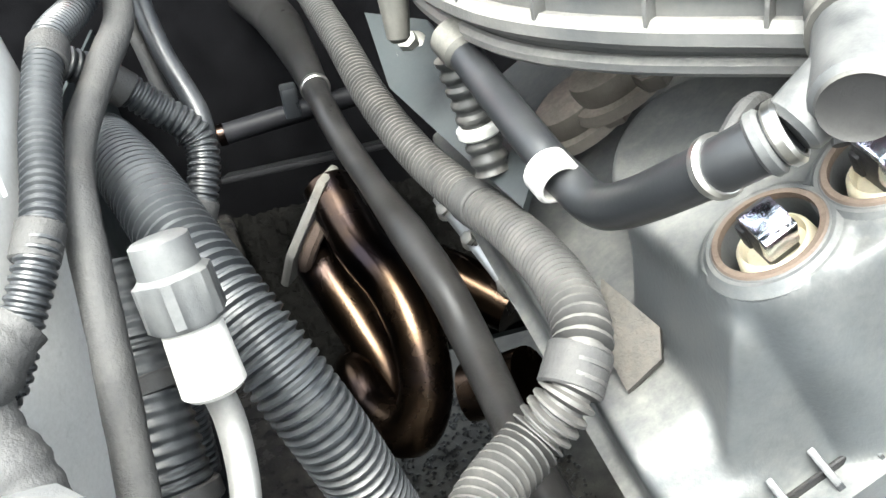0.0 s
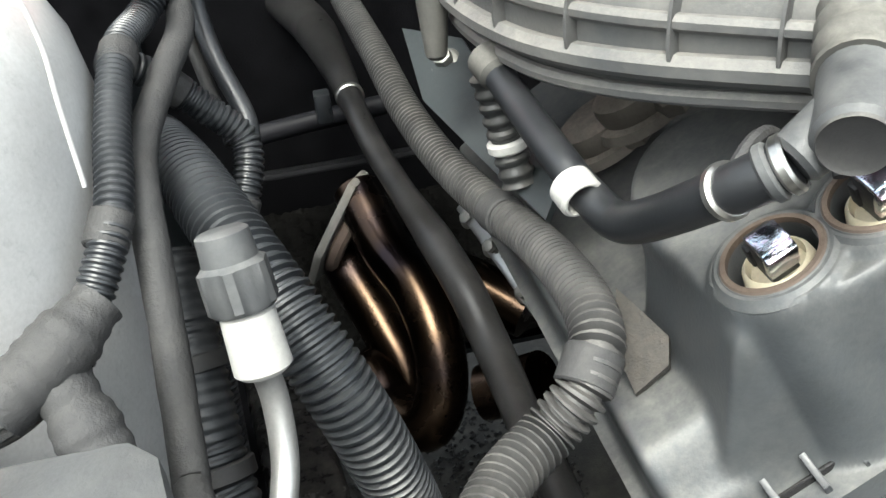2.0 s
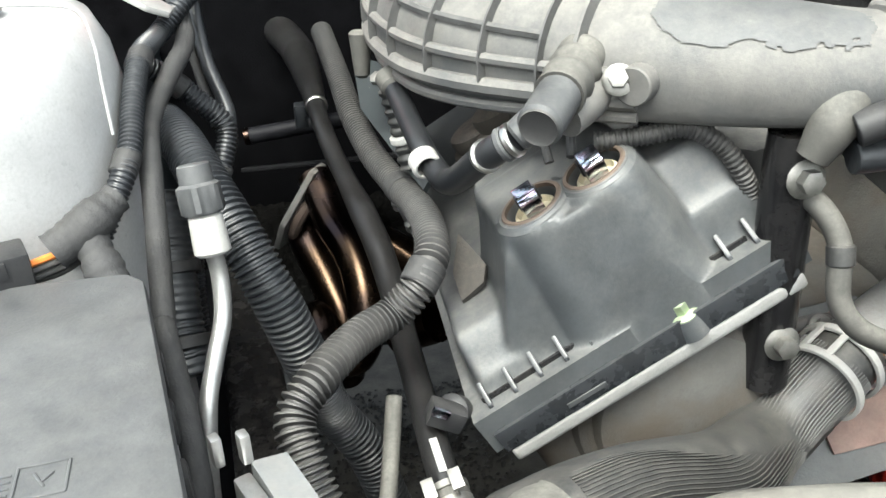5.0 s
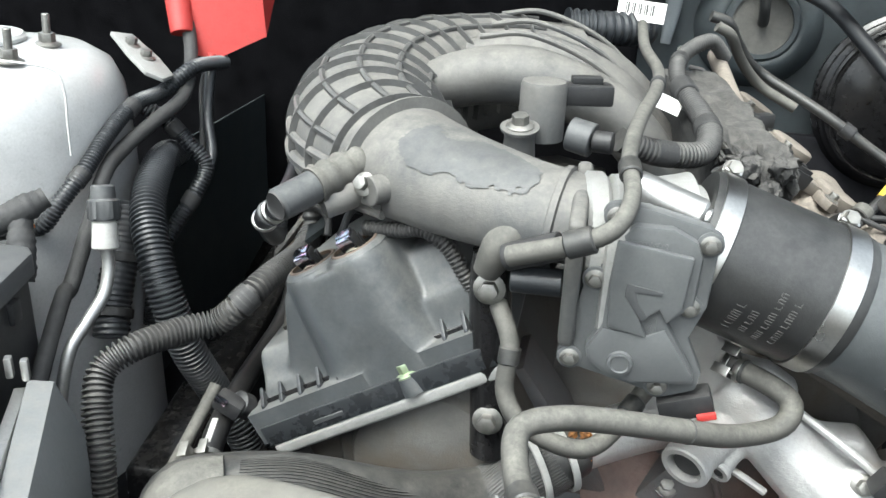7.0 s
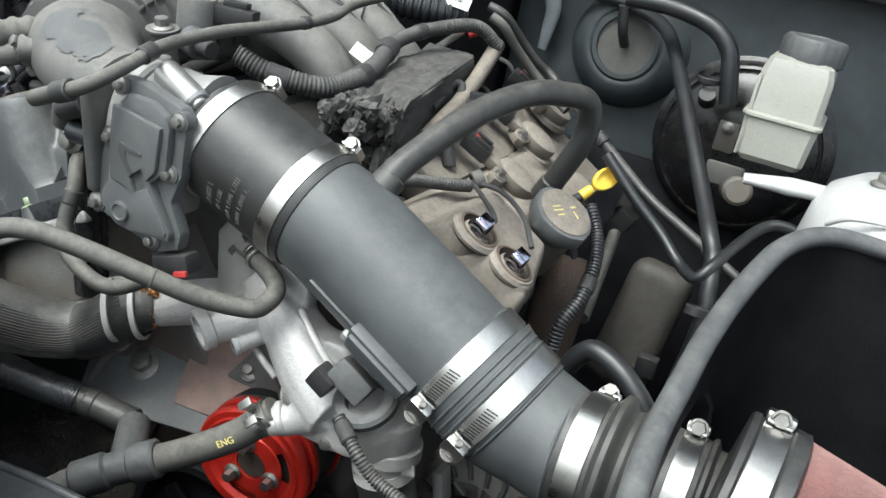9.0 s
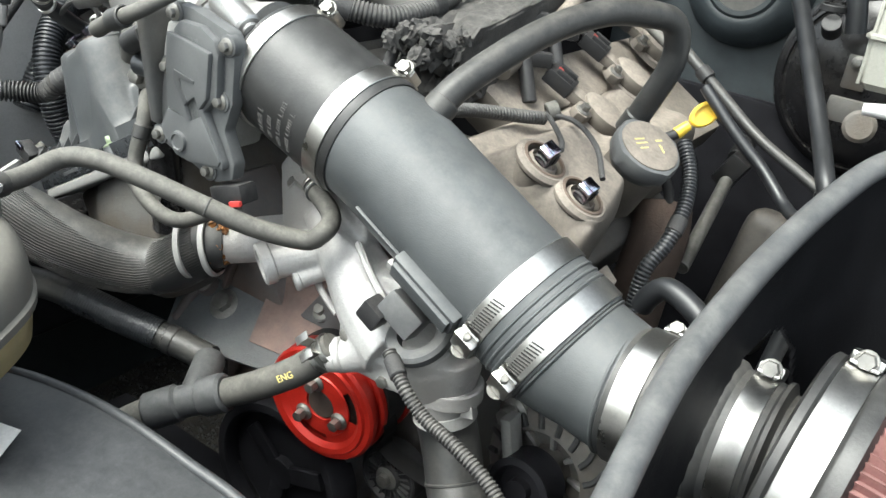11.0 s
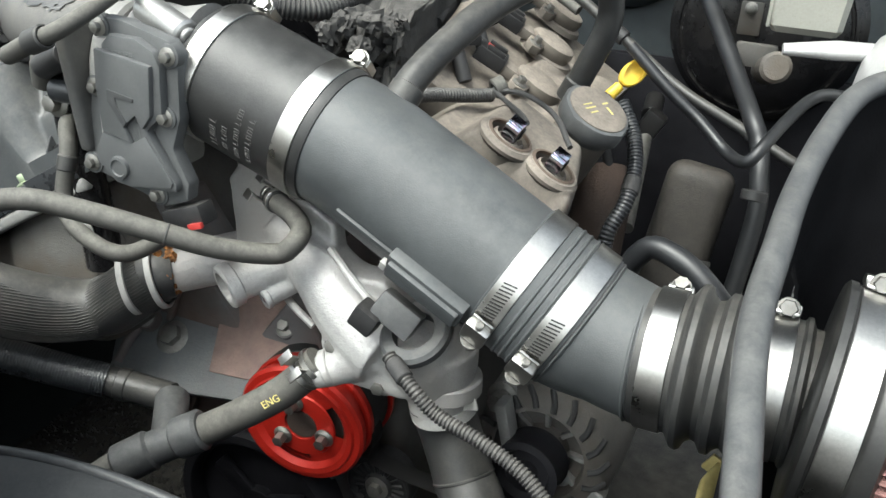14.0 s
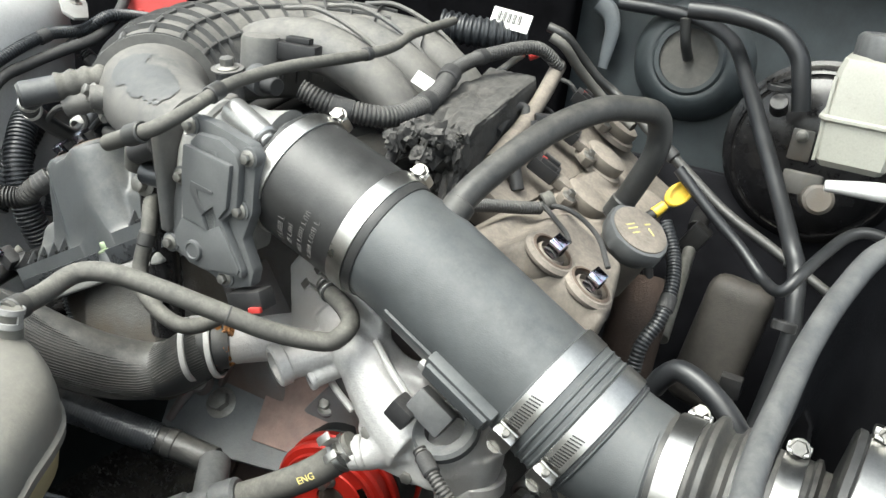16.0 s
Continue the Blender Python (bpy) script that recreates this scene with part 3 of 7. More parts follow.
# unseen raised bonnet, added to close the place and block the rear sky
bon = thing("bonnet", (0.45, 1.02, 1.44), "unseen raised bonnet with a dark underside, added to block the rear sky", "bonnet", kind="structure")
part("panel", sheet(1.5, 1.05, m=Matrix.Translation((0.45, 0.78, 1.92)) @ Matrix.Rotation(radians(27), 4, "X"), press=lambda x, z: 0.012 * math.cos(x * 8) * plateau(z, -0.4, 0.4, 0.1), nx=30, nz=20), M_NEAR_BLACK, bon)


# ---- engine ----
XC = 0.464  # middle plane of the engine
blk = thing("engine_block", (XC, 0.55, 0.60), "dirty cast aluminium engine block and timing cover", "engine")
part("block", box((0.30, 0.46, 0.36), Matrix.Translation((XC, 0.56, 0.80)), 0.02, 3), M_CAST_DIRTY, blk)


def bank(side, dy, dz):
    """The frame of a cylinder bank: x inward and up, y to the rear, z out of the head."""
    s = math.sin(radians(30))
    c = math.cos(radians(30))
    if side < 0:
        return Matrix(((c, 0, -s, 0.220), (0, 1, 0, 0.19 + dy), (s, 0, c, 1.05 + dz), (0, 0, 0, 1)))
    return Matrix(((-c, 0, s, 2 * XC - 0.220), (0, 1, 0, 0.19 + dy), (s, 0, c, 1.05 + dz), (0, 0, 0, 1)))


BANK_R, BANK_L = bank(-1, 0.0, 0.0), bank(1, 0.095, 0.004)
for m, off, nm in ((BANK_R, 0.0, "cylinder_head"), (BANK_L, 0.045, "cylinder_head")):
    part(nm, box((0.20 - off, 0.40, 0.12), m @ Matrix.Translation((0.01 + off * 0.9, 0.235, -0.105)), 0.012, 3), M_CAST_DIRTY, blk)
    part("head_flange", box((0.226 - off * 1.4, 0.16, 0.013), m @ Matrix.Translation((0.018 + off * 0.9, 0.078 if off else 0.082, -0.031 if off else -0.039)), 0.004, 3), M_CAST_GREY, blk, "bright machined edge")
    part("phaser_dome", lathe([(0.088 - off * 0.4, -0.03), (0.086 - off * 0.4, 0.004), (0.080 - off * 0.4, 0.012), (0.070, 0.014), (0.066, 0.022), (0.03, 0.028), (0, 0.029)], m @ Matrix.Translation((0.02 + off, 0.042, -0.105)) @ Matrix.Rotation(radians(90), 4, "X"), 48), M_CAST_DIRTY, blk)
tc = [(-0.17, 0.16), (-0.10, 0.02), (-0.09, -0.22), (0.09, -0.22), (0.10, 0.02), (0.17, 0.16), (0.10, 0.20), (0.0, 0.06), (-0.10, 0.20)]
part("lower_plate", prism([(-0.115, -0.07), (0.09, -0.07), (0.12, 0.02), (0.08, 0.075), (-0.06, 0.08), (-0.125, 0.03)], 0.014, Matrix.Translation((0.425, 0.285, 0.900)) @ Matrix.Rotation(radians(48), 4, "X") @ Matrix.Rotation(0.15, 4, "Z"), 0.004), M_PLATE, blk, "grey cast plate")
stain = Matrix.Translation((0.425, 0.285, 0.900)) @ Matrix.Rotation(radians(48), 4, "X") @ Matrix.Rotation(0.15, 4, "Z")
part("raised_panel", prism([(0.004, -0.045), (0.082, -0.050), (0.104, 0.018), (0.072, 0.066), (0.000, 0.068)], 0.003, stain @ Matrix.Translation((0, 0, 0.0150)), 0.0012), M_RUST_PAINT, blk, "dull brown weathered panel")
part("plate_rim", pipe([(0.325, 0.235, 0.862), (0.335, 0.258, 0.895), (0.372, 0.300, 0.945), (0.445, 0.312, 0.965), (0.520, 0.300, 0.950)], 0.006, n=10), M_STAIN, blk)
for p in ((0.345, 0.262, 0.905), (0.445, 0.306, 0.962), (0.505, 0.282, 0.930), (0.500, 0.245, 0.880)):
    part("bolt_pad", lathe([(0.013, -0.012), (0.012, 0.004), (0, 0.004)], at(p, (0, -0.74, 0.67)), 20), M_STAIN, blk)
    bolt(blk, V(p) + V((0, -0.003, 0.003)), (0, -0.74, 0.67), 0.0065, 0.009)
part("timing_cover", prism(tc, 0.07, Matrix.Translation((XC, 0.345, 0.84)) @ Matrix.Rotation(radians(90), 4, "X"), 0.006), M_STAIN, blk, "brown-stained grey timing cover")
for x, z in ((-0.085, 0.10), (-0.07, -0.02), (-0.07, -0.12), (0.07, -0.02), (0.085, 0.10)):
    part("web", box((0.006, 0.012, 0.07), Matrix.Translation((XC + x, 0.272, 0.84 + z)) @ Matrix.Rotation(0.35 * (1 if x < 0 else -1), 4, "Y"), 0.002), M_STAIN, blk)
bolt(blk, (0.377, 0.262, 0.893), (0, -0.7, 0.7), 0.012, 0.012, M_ZINC)


WELLS = ((0.008, 0.046), (0.053, 0.040))


def cover_height(u, v, left):
    """Relief of a valve cover: skirt, shelf, front domes round the wells, and lobes behind."""
    h = -0.024 + 0.008 * smooth01((v - 0.012) / 0.004)
    if left:
        h = -0.034 + 0.050 * plateau(u, -0.046 + 0.26 * max(0.0, min(0.2, v - 0.03)), 0.140, 0.012) * smooth01((v - 0.002) / 0.012)
        h += 0.034 * plateau(u, -0.034 + 0.26 * max(0.0, min(0.2, v - 0.03)), 0.125, 0.026) * smooth01((v - 0.006) / 0.022)
        h += 0.030 * plateau(u, -0.030, 0.086, 0.022) * plateau(v, 0.010, 0.150, 0.030)
        h -= 0.012 * smooth01((v - 0.15) / 0.05) * plateau(u, 0.06, 0.2, 0.03)
        for k in range(3):
            d = math.hypot(u - 0.086 - 0.032 * k, v - 0.250 - 0.132 * k)
            h += 0.008 * (1 - smooth01((d - 0.030) / 0.008))
    else:
        # apron below the boss, tilting forward
        low = -0.016
        h = max(h, low + (0.028 + 0.026 * smooth01((v - 0.026) / 0.026)) * plateau(u, -0.092, 0.038, 0.010) * smooth01((v - 0.0225) / 0.004))
        # boss round the wells, hugging them
        (a, b), (c, d) = WELLS
        s = max(0.0, min(1.0, ((u - a) * (c - a) + (v - b) * (d - b)) / ((c - a) ** 2 + (d - b) ** 2)))
        far = math.hypot(u - a - s * (c - a), v - b - s * (d - b))
        far = min(far, abs(u - 0.03) - 0.0225 if v > 0.045 else far) if v < 0.12 else 9.0
        h = max(h, low + 0.106 * (1 - smooth01((far - 0.0285) / 0.011)))
        # its flank slopes down to the wing side
        h = max(h, low + max(0.0, 0.098 - 1.8 * max(0.0, -0.024 - u)) * smooth01((v - 0.021 - 0.15 * max(0.0, -0.02 - u)) / 0.008) * (1 - smooth01((v - 0.12) / 0.03)) * plateau(u, -0.094, 0.010, 0.008))
        # second boss
        h = max(h, low + (0.050 + 0.034 * smooth01((v - 0.030) / 0.024)) * plateau(u, 0.080, 0.134, 0.010) * smooth01((v - 0.0225) / 0.006) * (1 - 0.4 * smooth01((v - 0.09) / 0.04)))
        h = max(h, low + 0.030 * smooth01((v - 0.036) / 0.02) * plateau(u, 0.03, 0.14, 0.02))
        # smooth dome behind the wells
        dome = math.hypot((u - 0.024) / 0.060, (v - 0.112) / 0.088)
        h = max(h, low + 0.104 * (1 - smooth01((dome - 0.80) / 0.30)))
        h = max(h, 0.040 * plateau(u, -0.080, 0.050, 0.04) * smooth01((v - 0.15) / 0.05))
    return h


def valve_cover(m, left, material, label):
    """A moulded cover over one bank: domes, wells, fins, lip, bolts and cam-solenoid plugs."""
    e = thing("valve_cover", m @ V((0, 0.2, -0.03)), label, "valve cover", "valve covers")
    b = bmesh.new()
    nu, nv = 130, 210

    def side(v):
        return -0.052 + 0.26 * max(0.0, min(0.2, v - 0.03)) if left else -0.104

    front = -0.004 if left else 0.006
    vs_ = [front + (0.43 - front) * (k / nv) ** 1.25 for k in range(nv + 1)]
    us_ = [[side(v) + (0.140 - side(v)) * i / nu for v in vs_] for i in range(nu + 1)]
    hs_ = np.array([[cover_height(us_[i][k], vs_[k], left) for k in range(nv + 1)] for i in range(nu + 1)])
    for _ in range(9 if left else 4):
        q = np.pad(hs_, 1, mode="edge")
        hs_ = (q[:-2, 1:-1] + q[2:, 1:-1] + q[1:-1, :-2] + q[1:-1, 2:] + 2 * q[1:-1, 1:-1]) / 6
    for i in range(nu + 1):
        for k in range(nv + 1):
            near = min(math.hypot(us_[i][k] - a, vs_[k] - w) for a, w in WELLS)
            hs_[i][k] = 0.050 if near < 0.0205 else hs_[i][k] + 0.0035 * (1 - smooth01((near - 0.0265) / 0.0035))
    grid = [[b.verts.new(m @ V((us_[i][k], vs_[k], hs_[i][k]))) for k in range(nv + 1)] for i in range(nu + 1)]
    for i in range(nu):
        for k in range(nv):
            b.faces.new((grid[i][k], grid[i + 1][k], grid[i + 1][k + 1], grid[i][k + 1]))
    edge = [grid[i][0] for i in range(nu + 1)] + [grid[nu][k] for k in range(1, nv + 1)] + [grid[i][nv] for i in range(nu - 1, -1, -1)] + [grid[0][k] for k in range(nv - 1, 0, -1)]
    inv = m.inverted()
    low = []
    for q in edge:
        c = inv @ q.co
        low.append(b.verts.new(m @ V((c.x, c.y, -0.041 if left else -0.031))))
    for i in range(len(edge)):
        j = (i + 1) % len(edge)
        b.faces.new((edge[i], low[i], low[j], edge[j]))
    bmesh.ops.recalc_face_normals(b, faces=b.faces[:])
    part("shell", b, material, e)
    # lip, pegs and cover screw along the front
    if not left:
        part("lip", cat(box((0.222, 0.014, 0.004), m @ Matrix.Translation((0.016, 0.010, -0.0165)), 0.001), box((0.226, 0.003, 0.019), m @ Matrix.Translation((0.016, 0.0030, -0.023)), 0.0012)), M_LIP, e)
        # black strip puts the shade between fins and shell into colour
        part("shade_strip", box((0.205, 0.002, 0.020), m @ Matrix.Translation((0.010, 0.0200, -0.006)), 0.0006, 1), M_GLOSS_BLACK, e, "black strip painted for the shade behind the fins")
        part("maker_plate", box((0.030, 0.001, 0.004), m @ Matrix.Translation((-0.030, 0.0013, -0.025)), 0.0003, 1), M_GREYCAP, e)
        for u in (-0.088, -0.068, -0.048, -0.028, -0.008, 0.012, 0.076, 0.096, 0.116):
            part("fin", prism([(0, 0), (0.018, 0), (0.018, 0.030), (0.006, 0.018)], 0.0034, m @ Matrix.Translation((u + 0.0015, 0.0055, -0.0155)) @ Matrix(((0, 0, -1, 0), (1, 0, 0, 0), (0, 1, 0, 0), (0, 0, 0, 1))), 0.0006), M_LIP, e)
        for s in (-1, 1):
            part("gusset", prism([(0, 0), (0.020, 0), (0.020, 0.026)], 0.002, m @ Matrix.Translation((0.051 + 0.017 * s, 0.002, -0.030)) @ Matrix(((0, 0, -1, 0), (1, 0, 0, 0), (0, 1, 0, 0), (0, 0, 0, 1))), 0.0004), material, e)
        part("bolt_boss", lathe([(0.0125, -0.014), (0.0115, -0.004), (0.0105, 0.002), (0, 0.002)], m @ Matrix.Translation((0.052, 0.010, -0.018)), 20), material, e)
        bolt(e, m @ V((0.052, 0.010, -0.016)), m.to_3x3() @ V((0, 0, 1)), 0.0066, 0.011, M_GREEN_BOLT)
    else:
        part("lip", box((0.20, 0.010, 0.018), m @ Matrix.Translation((0.045, -0.002, -0.030)), 0.003), material, e)
        part("side_tab", prism([(0, -0.012), (0.018, -0.006), (0.020, 0.004), (0, 0.014)], 0.004, m @ Matrix.Translation((-0.044, 0.105, 0.010)) @ Matrix.Rotation(math.pi, 4, "Z"), 0.001), material, e)
    for a, w in WELLS:
        seat = m @ Matrix.Translation((a, w, 0.0))
        low = seat @ Matrix.Translation((0, 0, 0.0 if left else 0.007))
        rim = 0.0858 if left else 0.0958
        part("well_wall", ring(0.0232, 0.0194, rim - 0.045, seat @ Matrix.Translation((0, 0, 0.045)), 40, 0.0012), material, e)
        part("well_rim", ring(0.0275, 0.0200, 0.010, seat @ Matrix.Translation((0, 0, rim - 0.0105)), 44, 0.0035), material, e, "raised rim")
        part("well_seal", ring(0.0222, 0.0188, 0.003, seat @ Matrix.Translation((0, 0, rim - 0.0022)), 40, 0.0012), M_SEAL, e, "brown aged seal")
        plug = part("solenoid_plug", lathe([(0.0, 0.05), (0.0155, 0.05), (0.0155, 0.078), (0.0145, 0.083), (0.0125, 0.085), (0.0115, 0.080), (0, 0.080)], low, 28), M_COVER_DUST if left else M_CREAM, e, "dusty solenoid plug" if left else "cream-coloured solenoid plug")
        tilt = low @ Matrix.Translation((0, 0, 0.080)) @ Matrix.Rotation(0.25, 4, "X")
        part("connector", cat(box((0.013, 0.014, 0.021), tilt @ Matrix.Translation((0, 0.001, 0.0105)), 0.0018), box((0.016, 0.005, 0.012), tilt @ Matrix.Translation((0, 0.006, 0.010)), 0.001)), M_BLACK, plug, "black electrical connector")
        part("clip", cat(box((0.0135, 0.005, 0.018), tilt @ Matrix.Translation((0.0, -0.007, 0.015)) @ Matrix.Rotation(0.25, 4, "X"), 0.0015), box((0.0135, 0.011, 0.004), tilt @ Matrix.Translation((0.0, -0.002, 0.0235)), 0.0012)), M_FOIL, plug, "iridescent metal clip")
    return e


vr = valve_cover(BANK_R, False, M_COVER, "black plastic valve cover lightly dusted, with a finned front lip")
vl = valve_cover(BANK_L, True, M_COVER_DUST, "valve cover under thick beige dust, with two plugs")

# water pump pulley in red anodised metal
pc = V((0.548, 0.236, 0.857))
wp = thing("water_pump_pulley", pc, "red anodised aluminium water pump pulley with slotted face", "pulley")
turn = at(pc, (0.08, -1, -0.06))
face = bmesh.new()
n_ = 60
rows = []
for r_, h_ in ((0.0165, -0.004), (0.0175, 0.0), (0.0355, 0.0), (0.0365, -0.0015), (0.0455, -0.0015), (0.047, 0.0), (0.0505, 0.0035), (0.0560, 0.0045), (0.0575, 0.0015), (0.0635, 0.0015), (0.066, -0.002), (0.066, -0.008), (0.061, -0.011), (0.061, -0.020)):
    rows.append([face.verts.new((r_ * math.cos(2 * math.pi * i / n_), r_ * math.sin(2 * math.pi * i / n_), h_)) for i in range(n_)])
for k, (p, q) in enumerate(zip(rows, rows[1:])):
    for i in range(n_):
        if k == 3 and (i + 3) % 20 in (2, 3, 4, 5, 6, 7, 8, 9):
            continue
        face.faces.new((p[i], p[(i + 1) % n_], q[(i + 1) % n_], q[i]))
face.transform(turn)
part("face", face, M_RED_ANOD, wp, sharp=30)
part("rear_rim", ring(0.0690, 0.050, 0.009, turn @ Matrix.Translation((0, 0, -0.074)), 60, 0.002), M_RED_ANOD, wp)
part("front_rim", ring(0.0665, 0.050, 0.010, turn @ Matrix.Translation((0, 0, -0.028)), 60, 0.002), M_RED_ANOD, wp)
part("groove_drum", ring(0.0610, 0.05, 0.060, turn @ Matrix.Translation((0, 0, -0.070)), 60, 0.001), M_RED_ANOD, wp)
part("belt_band", ring(0.0655, 0.060, 0.034, turn @ Matrix.Translation((0, 0, -0.0635)), 60, 0.001), M_BELT, wp, "black belt wrapped on the drum")
part("hub", cat(rod(turn @ V((0, 0, -0.05)), turn @ V((0, 0, -0.001)), 0.0163), rod(turn @ V((0, 0, -0.05)), turn @ V((0, 0, -0.012)), 0.05)), M_RUST, wp, "rust-brown hub")
for k in range(3):
    a = radians(90 + 120 * k + 12)
    bolt(wp, turn @ V((0.0265 * math.cos(a), 0.0265 * math.sin(a), 0.0)), (0.08, -1, -0.06), 0.0062, 0.013)

# crankshaft damper
cc = V((0.478, 0.252, 0.712))
cr = thing("crankshaft_pulley", cc, "black steel crankshaft pulley with dished face", "pulley")
tk = at(cc, (0, -1, 0))
part("rim", lathe([(0.072, -0.03), (0.096, -0.03), (0.096, 0.0), (0.093, 0.004), (0.083, 0.004), (0.080, 0.001), (0.078, -0.014), (0, -0.014)], tk, 60), M_BLACK_PAINT, cr)
part("spider", cat(*[box((0.05, 0.022, 0.008), tk @ Matrix.Rotation(radians(120 * k + 20), 4, "Z") @ Matrix.Translation((0.04, 0, -0.008)), 0.003) for k in range(3)]), M_BLACK_PAINT, cr)
part("hub", rod(tk @ V((0, 0, -0.03)), tk @ V((0, 0, -0.004)), 0.020), M_BLACK_PAINT, cr)

# idler
ic = V((0.609, 0.285, 0.768))
idl = thing("idler_pulley", ic, "ribbed black idler pulley with a zinc bolt", "pulley")
ti = at(ic, (0, -1, 0))
part("wheel", lathe([(0.036, -0.025), (0.036, 0.0), (0.034, 0.002), (0.031, 0.002), (0.029, -0.004), (0.016, -0.002), (0.014, 0.003), (0, 0.003)], ti, 48), M_BLACK, idl)
for k in range(20):
    part("rib", box((0.013, 0.0016, 0.005), ti @ Matrix.Rotation(radians(18 * k), 4, "Z") @ Matrix.Translation((0.0225, 0, -0.002)), 0.0004, 1), M_BLACK, idl)
bolt(idl, ti @ V((0, 0, 0.002)), (0, -1, 0), 0.0085, 0.009)

# alternator
ac_ = V((0.768, 0.335, 0.846))
alt = thing("alternator", ac_, "grey cast alternator with vent slots, low behind the intake tube", "alternator")
ta = at(ac_, (-0.06, -1, 0.10))
part("body", lathe([(0.066, -0.11), (0.071, -0.04), (0.071, 0.0), (0.067, 0.010), (0.058, 0.020), (0.046, 0.024), (0.041, 0.010), (0.026, 0.006), (0.022, 0.020), (0, 0.020)], ta, 56), M_CAST_DIRTY, alt)
for k in range(18):
    a = radians(20 * k)
    part("vent", pipe([ta @ V((0.050 * math.cos(a), 0.050 * math.sin(a), 0.0245)), ta @ V((0.059 * math.cos(a + 0.05), 0.059 * math.sin(a + 0.05), 0.0205)), ta @ V((0.0668 * math.cos(a + 0.16), 0.0668 * math.sin(a + 0.16), 0.0115))], 0.0030, n=8, step=0.004), M_INK, alt, "dark curved vent slot")
for k in range(9):
    part("spoke", box((0.026, 0.005, 0.008), ta @ Matrix.Rotation(radians(40 * k + 8), 4, "Z") @ Matrix.Translation((0.033, 0, 0.010)) @ Matrix.Rotation(radians(-24), 4, "Y"), 0.0015), M_CAST_GREY, alt)
part("pulley", lathe([(0.029, 0.026), (0.033, 0.029), (0.031, 0.033), (0.031, 0.058), (0.033, 0.062), (0.026, 0.064), (0.022, 0.056), (0.012, 0.056), (0.011, 0.064), (0, 0.064)], ta, 36), M_BLACK_PAINT, alt, "black grooved pulley")
lugp = V((0.722, 0.338, 0.893))
part("mounting_lug", cat(rod(lugp + V((0, 0.03, 0)), lugp + V((0, -0.012, 0.0)), 0.015, bevel=0.003), box((0.05, 0.03, 0.024), Matrix.Translation(lugp + V((0.024, 0.012, -0.020))) @ Matrix.Rotation(0.7, 4, "Y"), 0.006)), M_CAST_GREY, alt)
bolt(alt, lugp + V((0, -0.012, 0.0)), (-0.05, -1, 0.1), 0.010, 0.020)
part("lower_lug", cat(box((0.045, 0.018, 0.020), Matrix.Translation((0.808, 0.328, 0.818)) @ Matrix.Rotation(0.25, 4, "Y"), 0.005), rod((0.824, 0.335, 0.815), (0.824, 0.312, 0.815), 0.011, bevel=0.002)), M_CAST_GREY, alt)
part("bridge", box((0.012, 0.022, 0.075), Matrix.Translation((0.738, 0.304, 0.868)) @ Matrix.Rotation(-0.25, 4, "Y"), 0.003), M_CAST_GREY, alt)


def belt(path, width, y0):
    """A ribbed belt as a closed flat strap in x, z."""
    b = bmesh.new()
    line = spline([(x, y0, z) for x, z in path] + [(path[0][0], y0, path[0][1])], 0.008)
    rows = []
    for c, tag, s in line:
        rows.append([b.verts.new((c.x, c.y + w, c.z)) for w in (0, width)])
    for p, q in zip(rows, rows[1:]):
        b.faces.new((p[0], q[0], q[1], p[1]))
    bmesh.ops.solidify(b, geom=b.faces[:], thickness=0.004)
    return b


bp = [(pc.x, pc.z + 0.0635), (pc.x - 0.062, pc.z + 0.01), (cc.x - 0.04, cc.z + 0.078), (cc.x - 0.088, cc.z), (cc.x, cc.z - 0.088), (cc.x + 0.08, cc.z - 0.04), (ic.x, ic.z - 0.04), (ac_.x - 0.06, ac_.z - 0.10), (ac_.x - 0.01, ac_.z - 0.05), (ic.x + 0.01, ic.z + 0.045), (pc.x + 0.063, pc.z - 0.005)]
solo("drive_belt", belt(bp, 0.022, 0.262), M_BELT, "black ribbed rubber drive belt round the pulleys", "belt")

